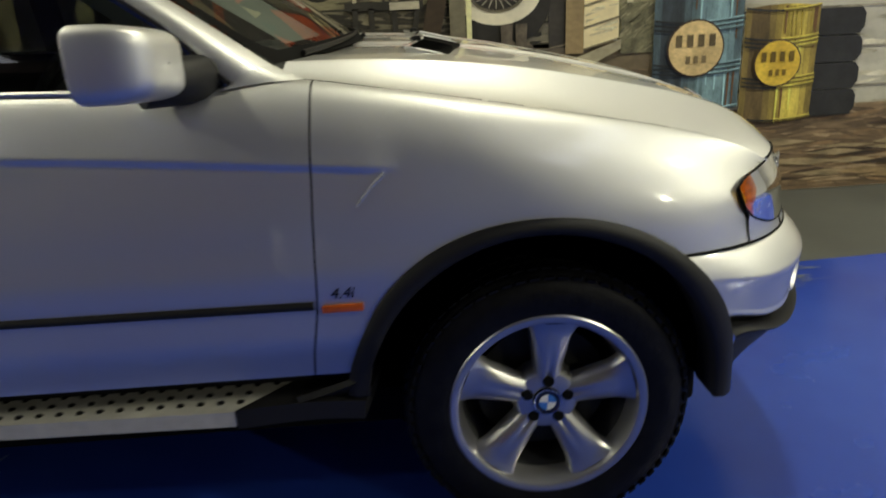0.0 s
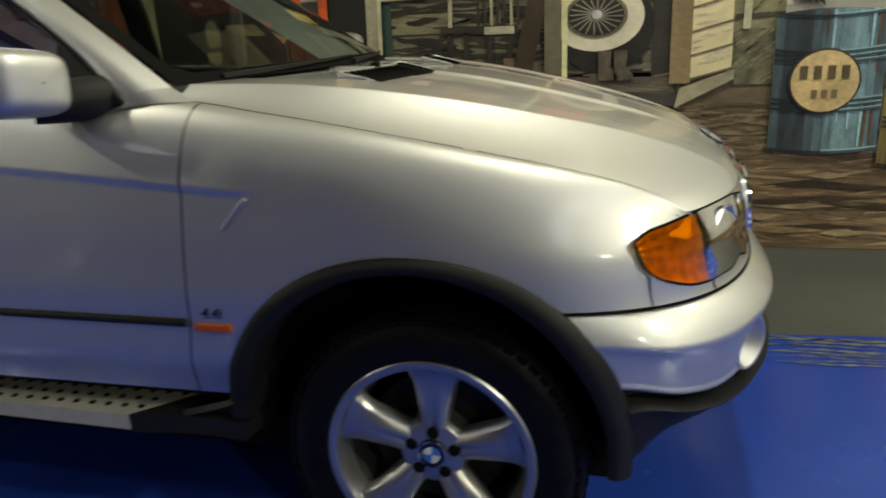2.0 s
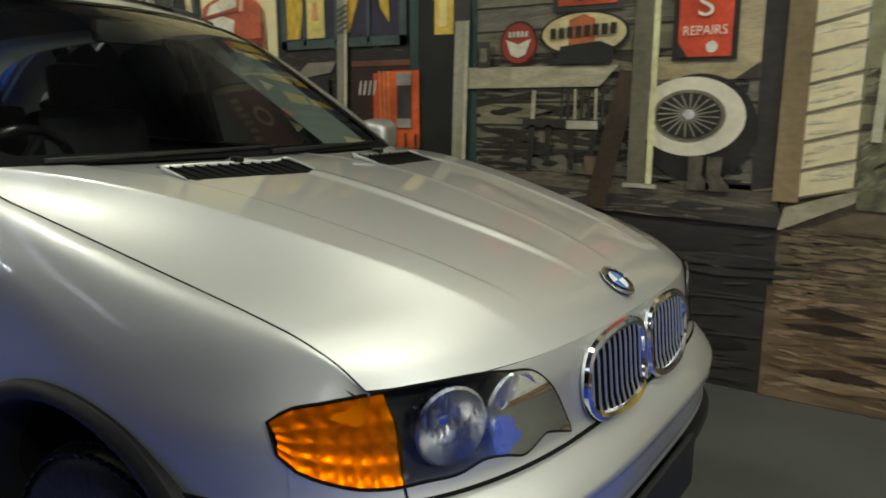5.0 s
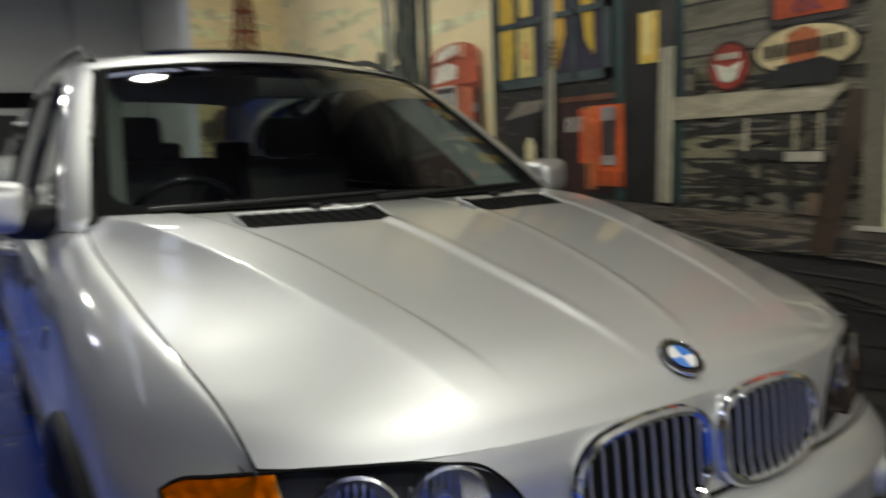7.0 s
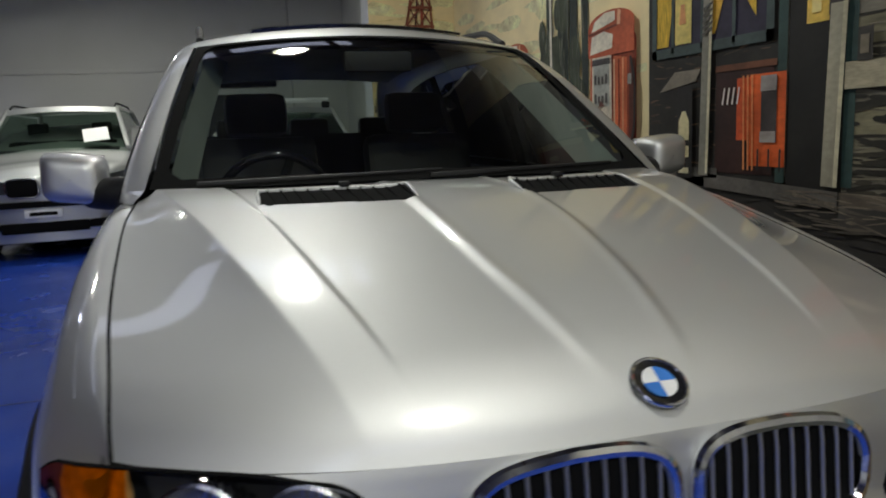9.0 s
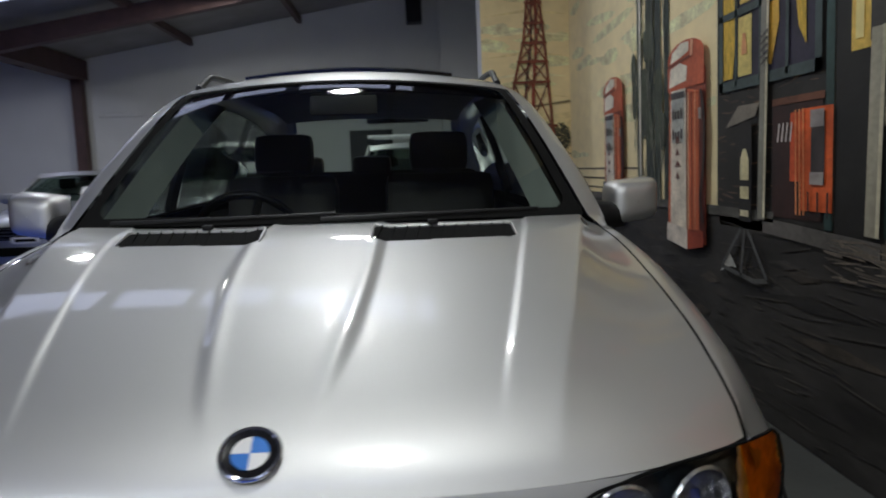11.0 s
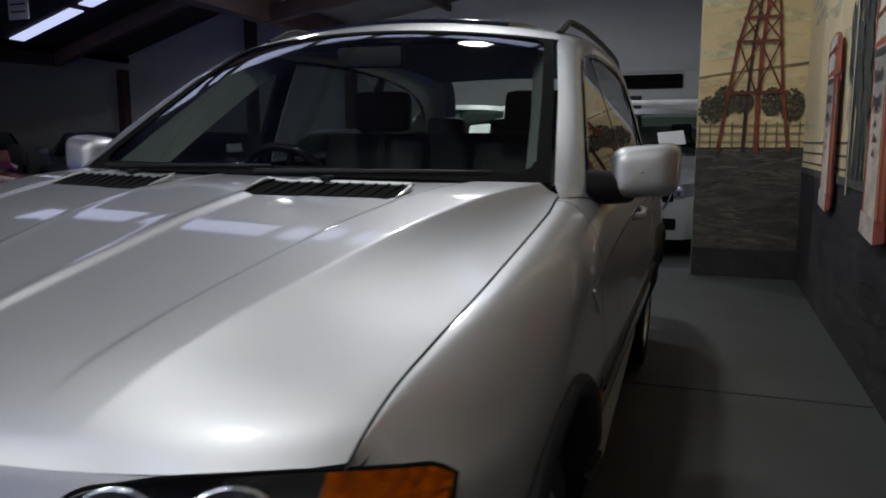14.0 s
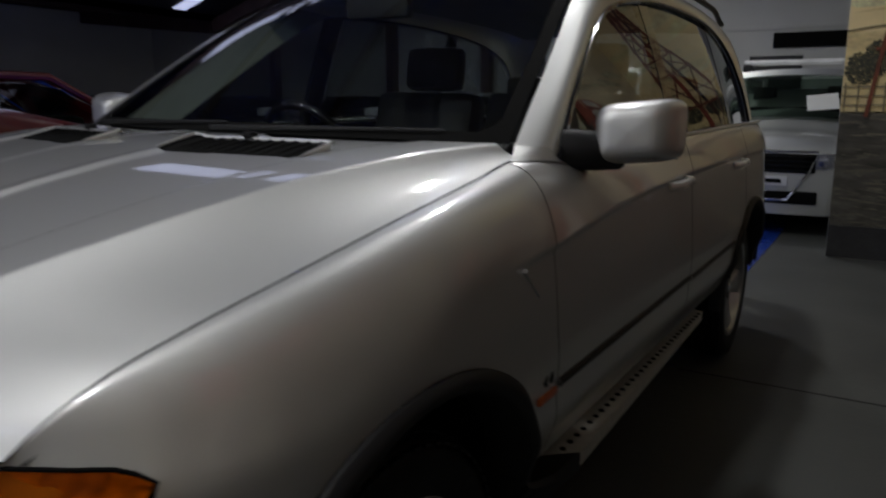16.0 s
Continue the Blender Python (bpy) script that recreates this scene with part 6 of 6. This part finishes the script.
def parked_car(label, m, paint, length=4.5, width=1.80, height=1.50, hood=0.92, cowl=1.05, kidneys=False, bar=False, rails=False, paper=0.0, chrome_grille=False):
    """A parked car, nose at the origin, looking along +x."""
    ob = tagged(new("car"), label, "car", "parked cars")
    ob.matrix_world = m
    hw = width / 2

    def outline(x):
        return rounded(max(x + 0.75, 0) / 0.75, 2.6) ** 0.5 * rounded(max(-x - length + 0.6, 0) / 0.6, 2.6) ** 0.5 if x < 0 else 0.5

    wheel_x = (-0.85, -0.85 - 0.60 * length)
    top = spl([(-length, cowl - 0.10), (-length + 0.2, cowl + 0.02), (-1.25, cowl), (-0.7, hood + 0.03), (-0.25, hood - 0.03), (-0.08, hood - 0.08), (0.0, hood - 0.15)])
    plan = spl([(-length, 0.70), (-length + 0.15, 0.88), (-length + 0.6, 0.98), (-2.0, 1.0), (-0.8, 0.97), (-0.35, 0.88), (-0.12, 0.74), (0.0, 0.60)])

    def shell(x, k):
        # k from 0 at the sill to 1 at the centre of the bonnet
        w, t = hw * plan(x), top(x)
        if k < 0.5:
            z = 0.20 + (t - 0.28) * (k / 0.5)
            y = w * (0.93 + 0.07 * math.sin(math.pi * min(k * 1.5, 1)))
        else:
            a = (k - 0.5) / 0.5
            z = t - 0.08 + 0.08 * math.sin(a * math.pi / 2) ** 0.7 + 0.02 * a
            y = w * 0.985 * (1 - a)
        return y, z

    def kept(x, z):
        return not any(math.hypot(x - wx, z - 0.33) < 0.36 for wx in wheel_x)

    bm = bmesh.new()
    xs = [-length * (1 - t) for t in span(0, 1, 60)]
    xs = xs[:-6] + span(xs[-6], 0.0, 12)
    for s in (-1, 1):
        ks = span(0, 1, 22)
        rows = [[bm.verts.new((x, s * shell(x, k)[0], shell(x, k)[1])) for k in ks] for x in xs]
        for i in range(len(xs) - 1):
            for j in range(len(ks) - 1):
                if ks[j] > 0.4 or kept(xs[i], shell(xs[i], ks[j])[1]):
                    q = (rows[i][j], rows[i + 1][j], rows[i + 1][j + 1], rows[i][j + 1])
                    bm.faces.new(q if s < 0 else q[::-1])
        for rowend in (rows[-1], rows[0]):
            mid = [bm.verts.new((v.co.x + (0.03 if rowend is rows[-1] else -0.03), 0, v.co.z)) for v in rowend]
            for j in range(len(ks) - 1):
                try:
                    bm.faces.new((rowend[j], mid[j], mid[j + 1], rowend[j + 1]))
                except ValueError:
                    pass
    bmesh.ops.remove_doubles(bm, verts=bm.verts, dist=1e-4)
    bmesh.ops.recalc_face_normals(bm, faces=bm.faces)
    part("body", bm, paint, ob, sharp=55)
    # glasshouse: pillars, roof, panes
    xa, xb, xc, xd = -1.15, -1.85, -length + 0.75, -length + 0.18
    wt, wb = hw * 0.72, hw * 0.90

    def pane(name, pts, mat, lab=""):
        bm = bmesh.new()
        bm.faces.new([bm.verts.new(p) for p in pts])
        bmesh.ops.subdivide_edges(bm, edges=bm.edges, cuts=2, use_grid_fill=True)
        o = part(name, bm, mat, ob, lab)
        return o
    zt, zb = height - 0.04, cowl - 0.02
    roof = part("roof", sheet(lambda u, v: (xb + (xc - xb) * v + 0.10 * (1 - u * u) * (1 - 2 * v), u * wt, zt + 0.04 * (1 - u * u) + 0.03 * math.sin(math.pi * v)), span(-1, 1, 16), span(0, 1, 16)), paint, ob)
    part("windscreen", sheet(lambda u, v: (xa + (xb - xa) * v + 0.13 * (1 - u * u), u * (wb + (wt - wb) * v - 0.03), zb + (zt - zb) * v + 0.02 * (1 - u * u)), span(-1, 1, 16), span(0, 1, 8)), M_PGLASS, ob, "tinted windscreen")
    part("rear_window", sheet(lambda u, v: (xd + (xc - xd) * v, u * (wb + (wt - wb) * v - 0.03), zb + (zt - zb) * v), span(-1, 1, 8), span(0, 1, 6)), M_PGLASS, ob)
    for y in (-0.40, 0.40):
        part("seat", boxm(xb - 0.42, xb - 0.26, y - 0.24, y + 0.24, zb - 0.3, zb + 0.18, 0.06), M_LEATHER, ob)
        part("headrest", boxm(xb - 0.44, xb - 0.34, y - 0.13, y + 0.13, zb + 0.19, zb + 0.36, 0.04), M_LEATHER, ob)
        part("rear_headrest", boxm(xc + 0.34, xc + 0.44, y - 0.13, y + 0.13, zb + 0.10, zb + 0.28, 0.04), M_LEATHER, ob)
    part("dashboard", boxm(xb + 0.10, xa - 0.03, -wb + 0.12, wb - 0.12, zb - 0.10, zb + 0.015, 0.03), M_DARKTRIM, ob)
    part("steering_wheel", tube([(xb + 0.02 - 0.06 * math.sin(a), 0.38 + 0.19 * math.cos(a), zb + 0.06 + 0.18 * math.sin(a)) for a in span(0, 6.2832, 25)[:-1]], 0.014, 6, True), M_BLACK, ob)
    part("header", sheet(lambda u, v: (xb + (xa - xb) * 0.11 * (1 - v) + 0.134 * (1 - u * u) + 0.004, u * (wt + 0.012 - 0.012 * v), zt - (zt - zb) * 0.11 * (1 - v) + 0.03 * (1 - u * u) + 0.012 * v), span(-1, 1, 14), span(0, 1, 4), thick=0.012), paint, ob)
    # near-black block standing in for the unlit inside of the car
    part("cabin_shade", boxm(xd + 0.5, xb + 0.30, -wb + 0.18, wb - 0.18, 0.5, zb + 0.12, 0.08), M_GAP, ob)
    for s in (-1, 1):
        part("side_window", sheet(lambda u, v: (xa - 0.22 + (xd + 0.30 - xa + 0.22) * u + (xb - xa) * v * (1 - u) * 0.95 + (xc - xd) * v * u * 0.8, s * (wb + (wt - wb) * v ** 1.2), zb + (zt - zb - 0.05) * v), span(0, 1, 16), span(0, 1, 8)), M_PGLASS, ob)
        part("pillar", tube([(xa - 0.02, s * (wb - 0.01), zb), (xb - 0.02, s * (wt - 0.005), zt), (xc, s * (wt - 0.005), zt + 0.01), (xd, s * (wb - 0.03), zb)], 0.034, 8), paint, ob)

        def lamp_pt(u, v, out):
            if u < 0.35:
                x, y = 0.028, hw * (0.34 + 0.26 * u / 0.35)
            else:
                x = -0.38 * ((u - 0.35) / 0.65) ** 1.2
                y = hw * plan(x)
            z0, z1 = hood - 0.33 + 0.05 * u, hood - 0.19 + 0.06 * u
            return (x + out * (1.2 - u), s * (y + out * (0.4 + u)), z0 + (z1 - z0) * v)
        part("headlamp", sheet(lambda u, v: lamp_pt(u, v, 0.016), span(0, 1, 14), span(0, 1, 5)), M_LENS, ob, "clear headlamp")
        part("headlamp_inside", sheet(lambda u, v: lamp_pt(u, v, 0.006), span(0, 1, 14), span(0, 1, 5)), M_FROST if not kidneys else M_LAMPBOWL, ob)
        for u in (0.25, 0.55):
            c = lamp_pt(u, 0.5, 0.010)
            part("bulb", lathe([(0.0, 0.045), (0.004, 0.035), (0.0, 0.0)], 16, "x"), M_FROST, ob).location = c
        part("outside_mirror", boxm(-1.62, -1.46, -0.12, 0.12, -0.08, 0.08, 0.05, Matrix.Translation((0, s * (hw + 0.10), cowl + 0.06))), paint, ob)
        for wx in wheel_x:
            ty = part("tyre", lathe([(-0.10, 0.20), (-0.11, 0.28), (-0.09, 0.325), (0.09, 0.325), (0.11, 0.28), (0.10, 0.20)], 36, "y"), M_RUBBER, ob)
            ty.location = (wx, s * (hw - 0.12), 0.326)
            part("rim", lathe([(0.06, 0.0), (0.07, 0.10), (0.06, 0.16), (0.10, 0.21)], 24, "y"), M_ALLOY, ty).scale = (1, s, 1)
        if rails:
            part("roof_rail", tube([(x, s * wt * 0.95, zt + 0.03 + 0.05 * smooth01(min((xb - 0.05 - x) / 0.2, (x - xc) / 0.2))) for x in span(xb - 0.06, xc, 16)], 0.014, 6), M_BLACK, ob)
        if kidneys:
            part("kidney_grille", boxm(0.005, 0.055, s * 0.185 - 0.155, s * 0.185 + 0.155, hood - 0.36, hood - 0.17, 0.035), M_GAP, ob)
            part("grille_rim", tube([(0.052, s * 0.185 + 0.165 * math.copysign(abs(math.cos(a)) ** 0.5, math.cos(a)), hood - 0.265 + 0.102 * math.copysign(abs(math.sin(a)) ** 0.5, math.sin(a))) for a in span(0, 6.2832, 33)[:-1]], 0.010, 6, True), M_CHROME, ob)
            part("bumper_slot", boxm(-0.01, 0.05, s * 0.30 - 0.30, s * 0.30 + 0.30, 0.585, 0.655, 0.01), M_GAP, ob)
            part("fog_recess", boxm(-0.09, 0.035, s * 0.60 - 0.15, s * 0.60 + 0.15, 0.33, 0.42, 0.02), M_GAP, ob)
    if not kidneys:
        part("grille", boxm(-0.02, 0.045, -0.42, 0.42, hood - 0.36, hood - 0.18, 0.02), M_GAP, ob)
        for i in range(4):
            part("grille_bar", boxm(0.04, 0.055, -0.40, 0.40, hood - 0.345 + 0.045 * i, hood - 0.333 + 0.045 * i), M_CHROME, ob)
        if chrome_grille:
            part("grille_frame", tube([(0.050, -0.44, hood - 0.16), (0.055, -0.36, hood - 0.36), (0.058, -0.20, 0.34), (0.058, 0.20, 0.34), (0.055, 0.36, hood - 0.36), (0.050, 0.44, hood - 0.16)], 0.014, 8, True), M_CHROME, ob)
    part("lower_intake", boxm(-0.03, 0.042, -0.45, 0.45, 0.30, 0.42, 0.02), M_GAP, ob)
    pl = part("number_plate", boxm(0.045, 0.058, -0.19, 0.19, 0.47, 0.56, 0.003), M_WHITE, ob)
    part("plate_bars", boxm(0.058, 0.060, -0.14, 0.14, 0.495, 0.535), M_GAP, pl)
    part("underside", boxm(-length + 0.2, -0.25, -hw + 0.1, hw - 0.1, 0.16, 0.32), M_GAP, ob)
    if bar:
        part("roof_bar", tube([(xb - 0.55, -wt - 0.04, zt + 0.15), (xb - 0.55, wt + 0.04, zt + 0.15)], 0.034, 8), M_WHITE, ob, "silver roof bar")
        for s in (-1, 1):
            part("bar_foot", boxm(xb - 0.60, xb - 0.50, s * wt - 0.05, s * wt + 0.05, zt, zt + 0.13, 0.01), M_BLACK, ob)
    if paper:
        t = 0.30
        c = Vector((xa + (xb - xa) * t + 0.13, paper, zb + (zt - zb) * t + 0.02))
        part("price_sheet", boxm(-0.004, 0.004, -0.15, 0.15, -0.13, 0.13, 0.0, Matrix.Translation(c) @ Matrix.Rotation(radians(-52), 4, "Y") @ Matrix.Rotation(0.15, 4, "X")), M_PAPER, ob, "white price sheet")
    return ob


parked_car("silver estate car with roof bar and price sheet behind windscreen", pose(-6.75, 0.36, 0), M_SILVER2, 4.6, 1.80, 1.62, 0.95, 1.10, bar=True, paper=0.32, chrome_grille=True)
parked_car("silver compact off-road car with kidney grilles and roof rails", pose(-7.7, -2.42, 0), M_SILVER2, 4.57, 1.85, 1.76, 1.07, 1.22, kidneys=True, rails=True, paper=0.45)
parked_car("pale silver sedan beside the compact off-road car", pose(-8.7, -5.0, 0), M_SILVER2, 4.5, 1.76, 1.44, 0.88, 1.0, paper=0.4)
parked_car("red hatchback with a price sheet behind its windscreen", pose(-4.5, -5.05, 0, 0, 0, 180), M_REDCAR, 4.3, 1.76, 1.46, 0.90, 1.02, paper=0.4)
parked_car("blue-grey hatchback parked by the far wall", pose(-9.3, -9.6, 0, 0, 0, 35), M_GREYCAR, 4.2, 1.76, 1.42, 0.86, 0.98, paper=0.4)
parked_car("black sedan parked by the far wall", pose(-10.2, -7.6, 0, 0, 0, 30), M_BLACKCAR, 4.5, 1.78, 1.42, 0.86, 0.98, paper=0.4)
parked_car("black hatchback standing in the dark bay", pose(-7.6, -11.6, 0, 0, 0, 35), M_BLACKCAR, 4.2, 1.76, 1.44, 0.86, 0.98)

# rear wall: dark board, door, speaker, pipe
tagged(part("notice_board", boxm(BACK_X, BACK_X + 0.04, -0.50, 0.64, 2.14, 2.38, 0.004), M_GAP), "dark board on the white rear wall", "board")
tagged(part("door_1", boxm(BACK_X, BACK_X + 0.04, -0.84, -0.04, 0.0, 2.02, 0.004), M_DARKTRIM), "dark closed door in the rear wall", "door", kind="structure")
tagged(part("trim", boxm(BACK_X, BACK_X + 0.03, -5.4, 0.9, 2.43, 2.51, 0.004), M_WHITEWALL), "pale cable duct along the rear wall", "trim", kind="structure")
sp = thing("loudspeaker", "black loudspeaker hanging under the roof", "loudspeaker", at=(-11.9, 0.45, 4.05))
part("cabinet", boxm(-0.15, 0.15, -0.14, 0.14, -0.22, 0.22, 0.02), M_BLACK, sp)
part("bracket", boxm(-0.03, 0.03, -0.02, 0.02, 0.2, roof_z(0.45) - 4.05), M_STEEL, sp)
sign = thing("hanging_sign", "white hanging sign with dark lines", "sign", at=(-5.9, -7.0, 2.96))
part("panel", boxm(-0.01, 0.01, -0.16, 0.16, -0.24, 0.24, 0.002), M_PAPER, sign)
for i in range(4):
    part("line", boxm(0.010, 0.013, -0.12, 0.12, -0.16 + 0.09 * i, -0.14 + 0.09 * i), M_GAP, sign)
part("cord", tube([(0, 0, 0.24), (0, 0, roof_z(-7.0) - 2.96)], 0.004, 6), M_GAP, sign)

# worn pale stripes on the blue floor
random.seed(3)
M_WORN = plain("worn_floor_patch", (0.13, 0.15, 0.17), 0.6, vary=0.3, scale=14)
wear = thing("floor_wear", "worn pale scrape marks in the blue floor paint", "scrape marks")
for i in range(11):
    y = 0.45 + 0.022 * i + random.uniform(-0.008, 0.008)
    x0 = 0.80 + random.uniform(0, 0.22)
    x1 = min(x0 + random.uniform(0.25, 0.65), 1.50)
    wide, lean, ph = random.uniform(0.004, 0.018), random.uniform(-0.02, 0.02), random.uniform(0, 6)
    part("scrape", sheet(lambda u, v: (x0 + (x1 - x0) * u, y + lean * u + 0.004 * math.sin(9 * u + ph) + (v - 0.5) * wide * math.sin(math.pi * u) ** 0.6 * (1 + 0.5 * math.sin(31 * u + ph)), 0.0035), span(0, 1, 36), (0.0, 1.0)), M_WORN, wear)
